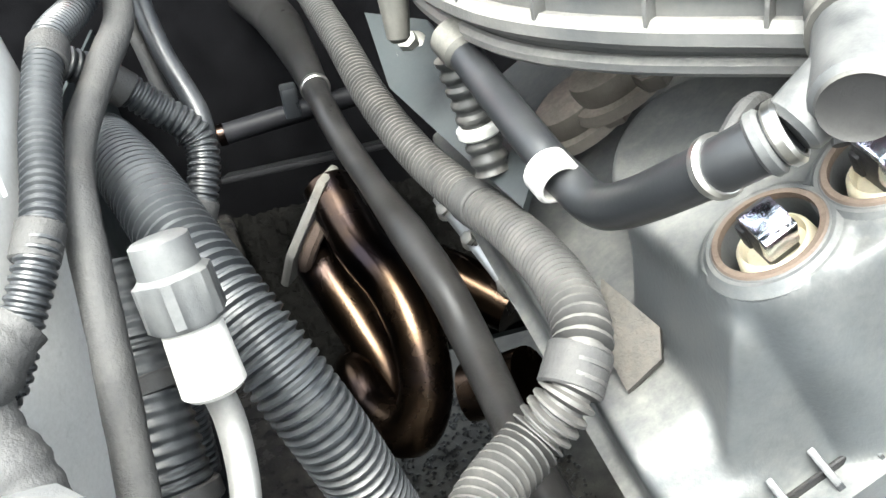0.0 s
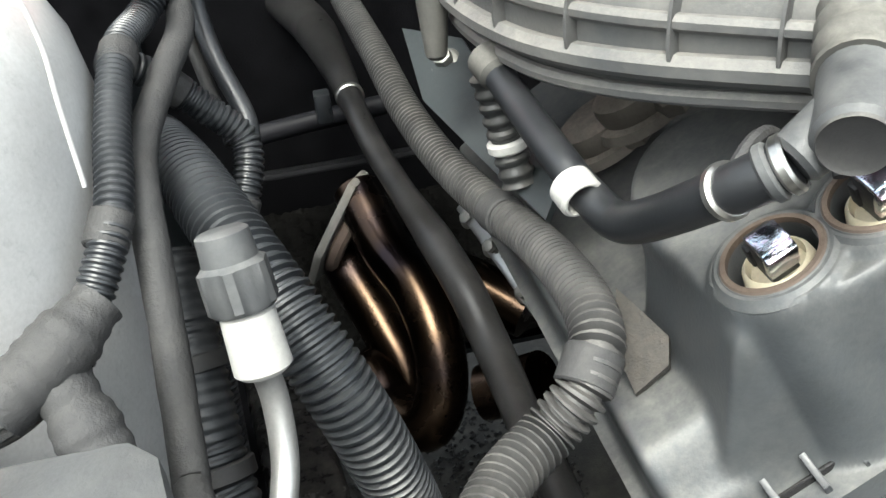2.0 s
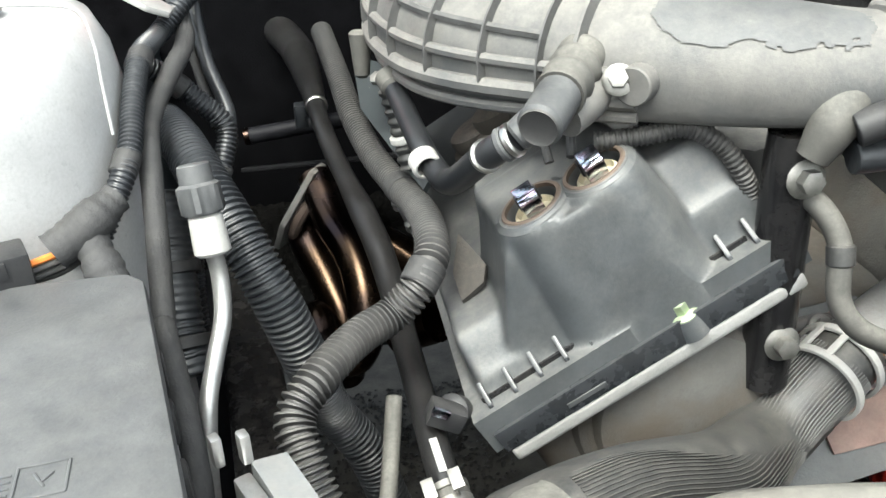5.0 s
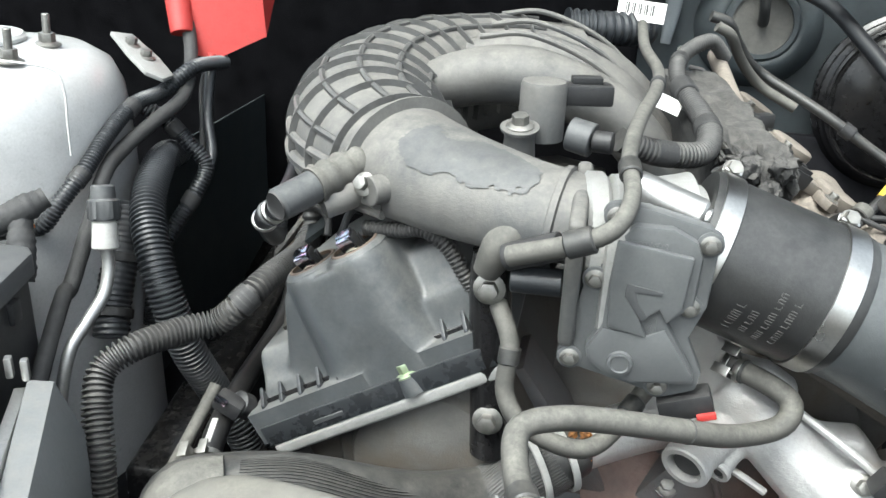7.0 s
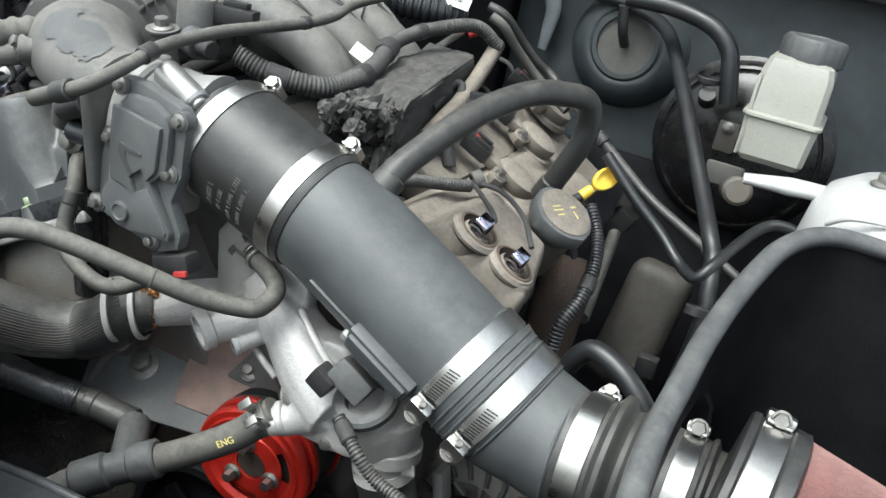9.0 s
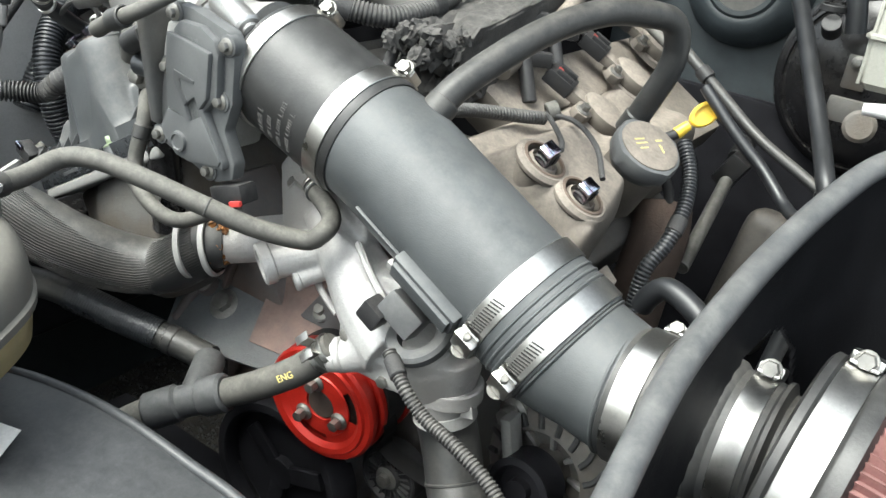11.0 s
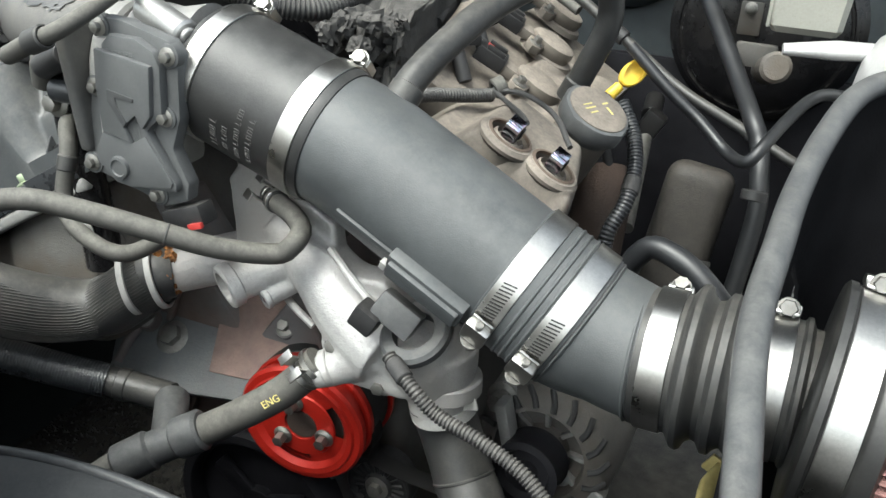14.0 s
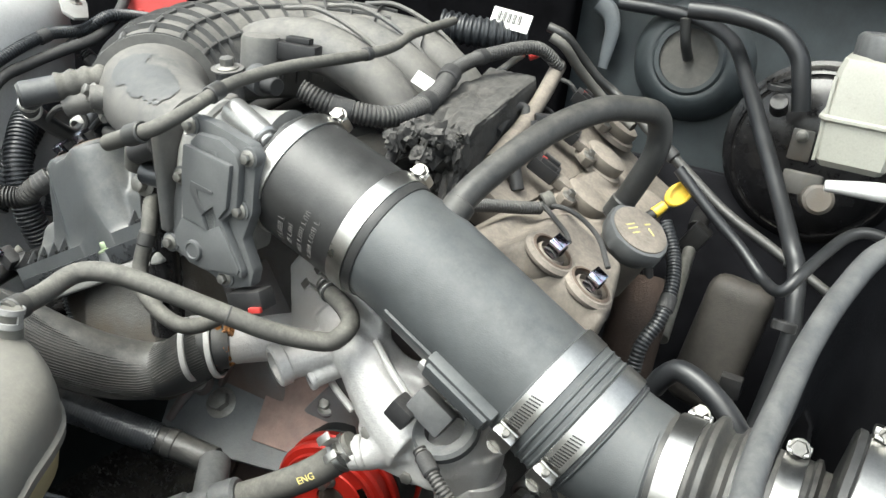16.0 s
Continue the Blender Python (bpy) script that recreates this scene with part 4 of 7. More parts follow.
# cast water outlet across the front of the engine
wo = thing("coolant_housing", (0.60, 0.24, 0.90), "bright cast aluminium coolant housing with bolted flanges", "coolant housing")
web = Matrix(((1, 0, 0, 0), (0, 0, -1, 0.252), (0, 1, 0, 0), (0, 0, 0, 1)))
core = cat(
    prism([(0.486, 1.030), (0.480, 1.100), (0.500, 1.128), (0.520, 1.118), (0.540, 1.096), (0.566, 1.092), (0.588, 1.078), (0.590, 1.055), (0.566, 1.020), (0.530, 0.998)], 0.020, web, 0.004),
    prism([(0.545, 1.075), (0.588, 1.058), (0.610, 1.043), (0.642, 1.046), (0.664, 1.020), (0.662, 0.975), (0.660, 0.945), (0.632, 0.940), (0.604, 0.955), (0.590, 0.985), (0.566, 1.005), (0.538, 1.030)], 0.034, web, 0.008),
    pipe([(0.530, 0.250, 1.068), (0.570, 0.238, 1.036), (0.612, 0.224, 1.004), (0.652, 0.216, 0.985)], [0.026, 0.029, 0.033, 0.037]),
    pipe([(0.498, 0.255, 1.045), (0.496, 0.262, 1.085), (0.488, 0.262, 1.125)], [0.021, 0.020, 0.018]),
    pipe([(0.545, 0.245, 1.040), (0.524, 0.218, 1.027), (0.508, 0.196, 1.020)], [0.021, 0.0185, 0.0180]),
    pipe([(0.556, 0.245, 1.025), (0.541, 0.221, 1.012), (0.534, 0.207, 1.007)], [0.014, 0.0100, 0.0092]),
    pipe([(0.55, 0.255, 1.040), (0.48, 0.248, 1.018), (0.425, 0.230, 0.999), (0.402, 0.217, 0.991)], [0.026, 0.024, 0.0225, 0.022]),
    pipe([(0.634, 0.212, 0.982), (0.612, 0.200, 0.966), (0.592, 0.188, 0.957)], [0.025, 0.017, 0.0130]),
    lathe([(0.030, -0.05), (0.036, -0.02), (0.036, 0.006), (0.031, 0.022), (0.018, 0.028), (0, 0.028)], at((0.682, 0.220, 0.990), (-0.10, -0.45, 0.9)), 28),
    lathe([(0.027, -0.075), (0.029, -0.04), (0.033, -0.02), (0.034, 0.0), (0, 0.0)], at((0.692, 0.226, 1.000), (-0.02, -0.1, 1.0)), 28),
    box((0.070, 0.050, 0.060), Matrix.Translation((0.644, 0.222, 0.978)), 0.010),
    lathe([(0.017, -0.02), (0.0165, 0.006), (0.013, 0.010), (0, 0.010)], at((0.606, 0.212, 0.982), (0, -1, 0.25)), 24),
    lathe([(0.015, -0.02), (0.0145, 0.008), (0.012, 0.010), (0, 0.010)], at((0.649, 0.214, 0.957), (0.1, -1, -0.05)), 24),
    lathe([(0.015, -0.02), (0.0145, 0.006), (0.012, 0.008), (0, 0.008)], at((0.640, 0.205, 1.016), (0, -0.9, 0.4)), 24),
    rod((0.524, 0.245, 1.094), (0.537, 0.222, 1.094), 0.0095),
)
cast_ob = part("casting", core, M_CAST, wo, sharp=60)
rm = cast_ob.modifiers.new("fuse", "REMESH")
rm.mode, rm.voxel_size, rm.use_smooth_shade = "VOXEL", 0.0022, True
sm = cast_ob.modifiers.new("soften", "SMOOTH")
sm.factor, sm.iterations = 0.5, 4
part("outlet_bore", rod((0.5105, 0.2005, 1.0215), (0.5060, 0.1925, 1.0185), 0.0122, n=24), M_INK, wo, "dark open bore")
part("outlet_collar", ring(0.0205, 0.0148, 0.012, at((0.5090, 0.1985, 1.0205), (-0.48, -0.84, -0.28)), 36, 0.0015), M_CAST, wo)
part("small_bore", rod((0.5365, 0.2105, 1.0085), (0.5328, 0.2045, 1.0062), 0.0042, n=16), M_INK, wo, "dark open bore")
part("small_collar", ring(0.0098, 0.0052, 0.006, at((0.5355, 0.2090, 1.0078), (-0.48, -0.80, -0.30)), 24, 0.0012), M_CAST, wo)
for p, q, r_ in (((0.698, 0.232, 0.966), (0.699, 0.232, 0.950), 0.031), ((0.606, 0.196, 0.965), (0.600, 0.193, 0.962), 0.0165)):
    part("machined_collar", rod(p, q, r_, n=28, bevel=0.0015), M_CAST, wo)
for p, ax_ in (((0.606, 0.2025, 0.984), (0, -1, 0.25)), ((0.6495, 0.2040, 0.9565), (0.1, -1, -0.05)), ((0.640, 0.1975, 1.0195), (0, -0.9, 0.4))):
    bolt(wo, p, ax_, 0.0062, 0.010)
for p, q in (((0.548, 0.226, 1.050), (0.625, 0.194, 0.995)), ((0.590, 0.222, 1.062), (0.650, 0.196, 1.030)), ((0.535, 0.232, 1.0), (0.575, 0.218, 0.985))):
    part("casting_rib", pipe([p, V(p).lerp(V(q), 0.5) + V((0, -0.004, 0.003)), q], 0.0035, n=8), M_CAST, wo)

# temperature sensor on the housing
ts = thing("coolant_sensor", (0.678, 0.185, 1.02), "dark grey plastic coolant sensor plug", "sensor")
part("body", box((0.038, 0.024, 0.024), Matrix.Translation((0.672, 0.186, 1.040)) @ Matrix.Rotation(0.5, 4, "Y") @ Matrix.Rotation(-0.4, 4, "X"), 0.004), M_GREYCAP, ts)
part("collar", ring(0.030, 0.018, 0.012, at((0.684, 0.200, 1.014), (-0.15, -0.5, 0.8)), 32, 0.003), M_GREYCAP, ts)
part("plug", box((0.022, 0.020, 0.020), Matrix.Translation((0.650, 0.176, 1.036)) @ Matrix.Rotation(0.5, 4, "Y"), 0.003), M_BLACK, ts)


# ---- intake ----
im = thing("intake_manifold", (0.27, 0.42, 1.10), "grey dusty ribbed plastic intake manifold curving over the engine", "intake manifold")
HORN = [(0.405, 0.207, 1.207), (0.36, 0.217, 1.210), (0.30, 0.247, 1.212), (0.236, 0.302, 1.212), (0.190, 0.375, 1.212), (0.180, 0.47, 1.218), (0.215, 0.56, 1.222), (0.29, 0.62, 1.225), (0.37, 0.65, 1.225)]
HORN_R = [0.041, 0.044, 0.051, 0.061, 0.074, 0.080, 0.082, 0.078, 0.070]
horn_b = pipe(HORN, HORN_R, n=40, step=0.008, squash=0.92, up=(0, 0, 1), bore=0.85)
for v in horn_b.verts:
    if v.co.z < 1.190:
        v.co.z = 1.190 + (v.co.z - 1.190) * 0.40
part("plenum", horn_b, M_MANIFOLD, im)
horn = spline(HORN, 0.004)


def horn_ring(k, extra, width, a0=-0.2, a1=math.pi + 0.2):
    """A raised rib round part of the plenum."""
    c, tag, s = horn[k]
    t = (horn[min(k + 1, len(horn) - 1)][0] - horn[max(k - 1, 0)][0]).normalized()
    x = V((0, 0, 1)).cross(t).normalized()
    y = t.cross(x)
    i = min(int(tag), len(HORN_R) - 2)
    r = HORN_R[i] + (HORN_R[i + 1] - HORN_R[i]) * (tag - i)
    secs = []
    for j in range(25):
        a = a0 + (a1 - a0) * j / 24
        d = x * math.cos(a) + y * math.sin(a) * 0.92
        p, q = c + d * (r - 0.002), c + d * (r + extra)
        secs.append([p - t * width, p + t * width, q + t * width * 0.6, q - t * width * 0.6])
    return loft(secs)


for k in range(int(len(horn) * 0.30), int(len(horn) * 0.93), 9):
    part("rib", horn_ring(k, 0.0062, 0.0013), M_RIB, im)
part("neck_collar", horn_ring(5, 0.0035, 0.004, -math.pi, math.pi), M_MANIFOLD, im)
part("collar_rib", horn_ring(int(len(horn) * 0.27), 0.010, 0.0022, -0.4, math.pi + 0.4), M_MANIFOLD, im)
for a in (0.45, 0.95, 1.45, 1.95, 2.4):
    line = []
    for c, tag, s in horn[int(len(horn) * 0.30):int(len(horn) * 0.95):4]:
        k = min(range(len(horn)), key=lambda q: abs(horn[q][2] - s))
        t = (horn[min(k + 1, len(horn) - 1)][0] - horn[max(k - 1, 0)][0]).normalized()
        x = V((0, 0, 1)).cross(t).normalized()
        y = t.cross(x)
        i = min(int(tag), len(HORN_R) - 2)
        r = HORN_R[i] + (HORN_R[i + 1] - HORN_R[i]) * (tag - i) + 0.0015
        line.append(c + x * math.cos(a) * r + y * math.sin(a) * 0.92 * r)
    part("long_rib", pipe(line, 0.0032, n=6, step=0.006), M_RIB, im)
for a, rr, nm in ((-0.42, 0.0040, "seam_flange"), (-0.18, 0.0065, "seam_flange"), (0.12, 0.0040, "seam_flange")):
    line = []
    for k in range(int(len(horn) * 0.22), int(len(horn) * 0.95), 4):
        c, tag, s = horn[k]
        t = (horn[min(k + 1, len(horn) - 1)][0] - horn[max(k - 1, 0)][0]).normalized()
        x = V((0, 0, 1)).cross(t).normalized()
        y = t.cross(x)
        i = min(int(tag), len(HORN_R) - 2)
        r = HORN_R[i] + (HORN_R[i + 1] - HORN_R[i]) * (tag - i) + 0.0015
        line.append(c + x * math.cos(a) * r + y * math.sin(a) * 0.92 * r)
    part(nm, pipe(line, rr, n=8, step=0.006), M_MANIFOLD, im)
part("base_flange", prism([(0.30, 0.36), (0.33, 0.31), (0.36, 0.29), (0.40, 0.30), (0.42, 0.60), (0.36, 0.64), (0.31, 0.60)], 0.03, Matrix.Translation((0, 0, 1.105)), 0.006), M_MANIFOLD, im)
# where the dust is rubbed off the neck
wiped = bmesh.new()
NK, NA = 110, 120
span = []
for i in range(NK + 1):
    f = 0.55 + 2.1 * i / NK
    k = min(range(len(horn)), key=lambda q: abs(horn[q][1] - f))
    c, tag, s = horn[k]
    n1 = horn[min(k + 1, len(horn) - 1)]
    w_ = 0.0 if n1[1] == tag else (f - tag) / (n1[1] - tag)
    c = c.lerp(n1[0], max(-1.0, min(1.0, w_)))
    t = (horn[min(k + 3, len(horn) - 1)][0] - horn[max(k - 3, 0)][0]).normalized()
    x = V((0, 0, 1)).cross(t).normalized()
    q = min(int(f), len(HORN_R) - 2)
    r = HORN_R[q] + (HORN_R[q + 1] - HORN_R[q]) * (f - q) + 0.0012
    y = t.cross(x)
    span.append([(c + (x * math.cos(a) + y * math.sin(a) * 0.92) * r, i / NK * 2 - 1, j / NA * 2 - 1) for j, a in ((j, 0.38 + 1.20 * j / NA) for j in range(NA + 1))])
keep = {}
for i, row in enumerate(span):
    for j, (co, u, v) in enumerate(row):
        if math.hypot(u, v) < 0.80 + 0.30 * noise.noise(co * 40) + 0.10 * noise.noise(co * 140) + 0.06 * noise.noise(co * 420):
            keep[i, j] = wiped.verts.new(co)
for i in range(NK):
    for j in range(NA):
        q = [keep.get(k) for k in ((i, j), (i + 1, j), (i + 1, j + 1), (i, j + 1))]
        if None not in q:
            wiped.faces.new(q)
bmesh.ops.delete(wiped, geom=[v for v in wiped.verts if not v.link_faces], context="VERTS")
part("rubbed_patch", wiped, M_RUBBED, im, "dark patch rubbed clean of dust")
# runners to the far bank
for k in range(3):
    y = 0.46 + 0.085 * k
    part("runner", pipe([(0.20, y, 1.225), (0.26, y, 1.255), (0.33, y + 0.005, 1.262), (0.41, y + 0.01, 1.235), (0.47, y + 0.02, 1.175), (0.49, y + 0.02, 1.13)], [0.030, 0.033, 0.036, 0.034, 0.032, 0.03], n=22, squash=0.85), M_MANIFOLD, im)
    part("runner_rib", pipe([(0.28, y, 1.300), (0.33, y + 0.005, 1.304), (0.40, y + 0.01, 1.276), (0.46, y + 0.02, 1.22)], 0.003, n=8), M_MANIFOLD, im)
bolt(im, (0.229, 0.222, 1.217), (-0.3, -0.8, 0.4), 0.0062, 0.009)
bolt(im, (0.342, 0.294, 1.256), (0, -0.2, 1), 0.0075, 0.011)
part("bolt_boss", lathe([(0.016, -0.05), (0.013, -0.012), (0.013, -0.004), (0.0165, -0.002), (0.0165, 0.0), (0, 0.0005)], at((0.342, 0.294, 1.256), (0, -0.2, 1)), 28), M_MANIFOLD, im)
part("vent_spigot", cat(pipe([(0.235, 0.255, 1.214), (0.215, 0.232, 1.205), (0.195, 0.218, 1.198)], 0.013), rod((0.255, 0.235, 1.214), (0.235, 0.215, 1.214), 0.012)), M_MANIFOLD, im)

# pressure sensor and its plug in the bend of the manifold
ms = thing("pressure_sensor", (0.36, 0.34, 1.24), "dusty grey pressure sensor with a plug", "sensor")
part("can", lathe([(0.020, -0.04), (0.020, 0.006), (0.0185, 0.010), (0.012, 0.0115), (0, 0.0115)], Matrix.Translation((0.357, 0.326, 1.279)), 28), M_MANIFOLD, ms)
part("plug", box((0.05, 0.022, 0.018), Matrix.Translation((0.390, 0.342, 1.277)) @ Matrix.Rotation(0.25, 4, "Z"), 0.003), M_BLACK, ms)
part("web", prism([(0, 0), (0.030, 0), (0.030, 0.022)], 0.003, Matrix.Translation((0.340, 0.302, 1.252)) @ Matrix.Rotation(0.9, 4, "Z") @ Matrix.Rotation(radians(90), 4, "X"), 0.0006), M_MANIFOLD, ms)
part("latch", box((0.026, 0.012, 0.006), Matrix.Translation(V((0.392, 0.344, 1.281)) + V((0, 0, 0.008))) @ Matrix.Rotation(0.25, 4, "Z"), 0.001), M_BLACK, ms)
vs = thing("purge_plug", (0.37, 0.27, 1.21), "grey plastic purge connector behind the throttle neck", "connector")
part("barrel", rod((0.384, 0.287, 1.256), (0.403, 0.281, 1.253), 0.014), M_GREYCAP, vs)
part("nose", rod((0.403, 0.281, 1.253), (0.419, 0.278, 1.253), 0.009), M_BLACK, vs)

# throttle body
TA, TB_ = V((0.400, 0.208, 1.196)), V((0.488, 0.222, 1.195))
tb = thing("throttle_body", (0.45, 0.2, 1.13), "cast aluminium throttle body with a dark plastic actuator cover", "throttle body")
part("housing", cat(rod(TA, TA + (TB_ - TA) * 0.2, 0.052, n=40, bevel=0.003), rod(TA + (TB_ - TA) * 0.2, TB_, 0.046, n=40), box((0.05, 0.07, 0.11), Matrix.Translation((0.445, 0.185, 1.175)), 0.008),
                    lathe([(0.040, -0.012), (0.0505, -0.004), (0.0520, 0.010), (0.0500, 0.026), (0.0535, 0.044), (0.0555, 0.052)], at(TA + (TB_ - TA) * 0.30, TB_ - TA), 48)), M_CAST_GREY, tb)
part("boss_rod", cat(rod((0.436, 0.197, 1.246), (0.486, 0.184, 1.232), 0.0125, bevel=0.002), rod((0.486, 0.184, 1.232), (0.490, 0.183, 1.231), 0.0075)), M_ALU, tb, "bright round cast boss")
part("flange", box((0.012, 0.104, 0.104), Matrix.Translation((0.400, 0.197, 1.190)) @ Matrix.Rotation(radians(8), 4, "X"), 0.006, 3), M_MANIFOLD, tb, "grey plastic neck flange")
out = [(0.4200, 1.2390), (0.4260, 1.2440), (0.4470, 1.2430), (0.4900, 1.2330), (0.4970, 1.2240), (0.4950, 1.1740), (0.4860, 1.1480), (0.4990, 1.1220), (0.4970, 1.1070), (0.4750, 1.0980), (0.4500, 1.1050), (0.4060, 1.1150), (0.3980, 1.1230), (0.4090, 1.1880), (0.4210, 1.2020)]
plate = Matrix(((1, 0, 0, 0), (0, 0, -1, 0), (0, 1, 0, 0), (0, 0, 0, 1)))
act = part("actuator_cover", prism(out, 0.014, Matrix.Translation((0, 0.172, 0)) @ plate, 0.003), M_ACTUATOR, tb, "dark grey plastic actuator cover")
raised = [(0.4280, 1.2210), (0.4390, 1.2330), (0.4640, 1.2330), (0.4810, 1.2250), (0.4860, 1.2140), (0.4850, 1.1770), (0.4690, 1.1620), (0.4930, 1.1230), (0.4930, 1.1160), (0.4490, 1.1110), (0.4320, 1.1130), (0.4160, 1.1270), (0.4140, 1.1380), (0.4240, 1.1550), (0.4250, 1.1920)]
part("raised_panel", prism(raised, 0.010, Matrix.Translation((0, 0.160, 0)) @ plate, 0.003), M_ACTUATOR, act)
part("motor_step", prism([(0.4280, 1.2220), (0.4800, 1.2150), (0.4770, 1.1760), (0.4680, 1.1640), (0.4620, 1.1740), (0.4500, 1.1640), (0.4560, 1.1510), (0.4280, 1.1570), (0.4260, 1.1930)], 0.006, Matrix.Translation((0, 0.1515, 0)) @ plate, 0.002), M_ACTUATOR, act)
part("gear_step", prism([(0.4250, 1.1540), (0.4550, 1.1510), (0.4680, 1.1580), (0.4910, 1.1240), (0.4890, 1.1190), (0.4500, 1.1130), (0.4330, 1.1170), (0.4180, 1.1290), (0.4160, 1.1370)], 0.003, Matrix.Translation((0, 0.1515, 0)) @ plate, 0.0012), M_ACTUATOR, act)
bx, bz = (0.44, 1.128)
part("round_boss", lathe([(0.0095, 0), (0.0090, 0.003), (0.0070, 0.0035), (0.0062, 0.0022), (0, 0.0022)], at((bx, 0.1486, bz), (0, -1, 0)), 32), M_ACTUATOR, act)
part("arrow_mark", prism([(0.4380, 1.1920), (0.4630, 1.1880), (0.4620, 1.1850), (0.4450, 1.1860), (0.4470, 1.1780), (0.4540, 1.1680), (0.4510, 1.1640), (0.4370, 1.1830)], 0.0016, Matrix.Translation((0, 0.1462, 0)) @ plate, 0.0004), M_GREYCAP, act)
for bx, bz in ((0.4260, 1.2360), (0.4160, 1.1880), (0.4040, 1.1230), (0.4900, 1.2220), (0.4830, 1.1740), (0.4690, 1.1080)):
    part("screw_ear", lathe([(0.0095, -0.006), (0.0092, 0.0015), (0.0075, 0.002), (0, 0.002)], at((bx, 0.158, bz), (0, -1, 0)), 24), M_ACTUATOR, act)
    bolt(tb, (bx, 0.156, bz), (0, -1, 0), 0.0045, 0.006)
plug = part("plug", box((0.040, 0.020, 0.018), Matrix.Translation((0.492, 0.165, 1.092)) @ Matrix.Rotation(-0.35, 4, "Y"), 0.003), M_BLACK, tb, "black electrical plug")
part("lock", box((0.014, 0.004, 0.005), Matrix.Translation((0.507, 0.153, 1.090)) @ Matrix.Rotation(-0.35, 4, "Y"), 0.001), M_RED_COVER, plug, "red lock tab")

# rubber coupler, intake tube, second coupler and reducer
A1, A2, AB = V((0.4890, 0.2235, 1.1960)), V((0.5815, 0.2214, 1.1652)), V((0.6192, 0.2206, 1.1528))
A3, A4 = V((0.7600, 0.2181, 1.0800)), V((0.7960, 0.2174, 1.0615))
A5, A7 = V((0.8735, 0.2120, 1.0460)), V((0.9490, 0.2110, 1.0475))
cp = thing("rubber_coupler", A1, "thick black rubber coupler with moulded lettering between throttle and tube", "coupler")
ax12 = (A2 - A1).normalized()
part("sleeve", pipe([A1 - ax12 * 0.010, A1 - ax12 * 0.004, A1 + ax12 * 0.016, A2 - ax12 * 0.014, A2 + ax12 * 0.012, A2 + ax12 * 0.016], [0.0555, 0.0570, 0.0565, 0.0565, 0.0570, 0.0555], n=56), M_COUPLER, cp)
hose_clamp(A1 + ax12 * 0.003, ax12, 0.0572, 0.015, (0.15, 0.62, 0.78), "bright steel worm clamp on the coupler at the throttle")
hose_clamp(A2, ax12, 0.0572, 0.016, (0.15, 0.62, 0.78), "bright steel worm clamp on the coupler at the tube")
# moulded text as plain raised bars: two longer lines and two short ones
for row, (n_, tall, lo) in enumerate(((6, 0.0060, 0.34), (5, 0.0050, 0.36), (10, 0.0046, 0.22), (9, 0.0046, 0.24))):
    for q in range(n_):
        a = -0.62 + 0.088 * q + (0.05 if row % 2 else 0.0)
        d = V((0.0, -math.cos(a), math.sin(a)))
        d = (d - ax12 * d.dot(ax12)).normalized()
        c0 = A1 + ax12 * (0.036 + 0.0112 * row)
        m = Matrix.Translation(c0 + d * 0.0566) @ Matrix((ax12, d.cross(ax12), d)).transposed().to_4x4()
        kind_ = (q * 5 + row * 3) % 4
        strokes = [box((tall, 0.0008, 0.0008), m @ Matrix.Translation((0, -0.0012, 0)), 0.0001, 1)]
        if kind_ != 0:
            strokes.append(box((0.0008, 0.0026, 0.0008), m @ Matrix.Translation((tall * 0.45 * (1 if kind_ == 1 else -1), 0, 0)), 0.0001, 1))
        if kind_ > 1:
            strokes.append(box((tall, 0.0008, 0.0008), m @ Matrix.Translation((0, 0.0013, 0)), 0.0001, 1))
        part("letter_bar", cat(*strokes), M_PRINT, cp, "unreadable moulded letter")

it = thing("intake_tube", A2, "wide textured black intake tube with a cable box beneath", "intake tube")
ax23 = (A3 - AB).normalized()
part("tube", pipe([A2 - ax12 * 0.01, A2 + ax12 * 0.012, AB - ax12 * 0.012, AB + ax23 * 0.012, AB.lerp(A3, 0.5), A3], [0.0535, 0.0540, 0.0547, 0.0550, 0.0550, 0.0550], n=64), M_TUBE, it)
part("end_lip", ring(0.0562, 0.0535, 0.003, at(A3 - ax23 * 0.0125, ax23), 64, 0.0008), M_TUBE, it)
# long flat pad under the tube, with a thin strip leading to it
pdir = V((-0.16, -0.86, -0.40))
pdir = (pdir - ax23 * pdir.dot(ax23)).normalized()
padm = Matrix.Translation(A3 - ax23 * 0.050 + pdir * 0.0575) @ Matrix((ax23, pdir.cross(ax23), pdir)).transposed().to_4x4()
part("sensor_pad", cat(box((0.070, 0.026, 0.012), padm, 0.003), box((0.064, 0.018, 0.006), padm @ Matrix.Translation((0, 0, 0.007)), 0.002)), M_TUBE, it)
part("pad_strip", box((0.060, 0.006, 0.003), padm @ Matrix.Translation((-0.058, 0.004, -0.001)), 0.001), M_TUBE, it)
part("pad_tip", box((0.006, 0.010, 0.006), padm @ Matrix.Translation((-0.036, -0.006, 0.004)), 0.0015), M_WHITE, it, "pale plastic tip")
c2 = thing("rubber_coupler", A3, "short ribbed black rubber coupler under two steel clamps", "coupler")
ax34 = (A4 - A3).normalized()
part("sleeve", pipe([A3 - ax34 * 0.012, A3, A4, A4 + ax34 * 0.012], [0.0566, 0.0572, 0.0572, 0.0562], n=56), M_TUBE, c2)
for f in (0.34, 0.50, 0.66):
    part("bead", ring(0.0583, 0.055, 0.004, at(A3.lerp(A4, f), ax34), 56, 0.0015), M_TUBE, c2)
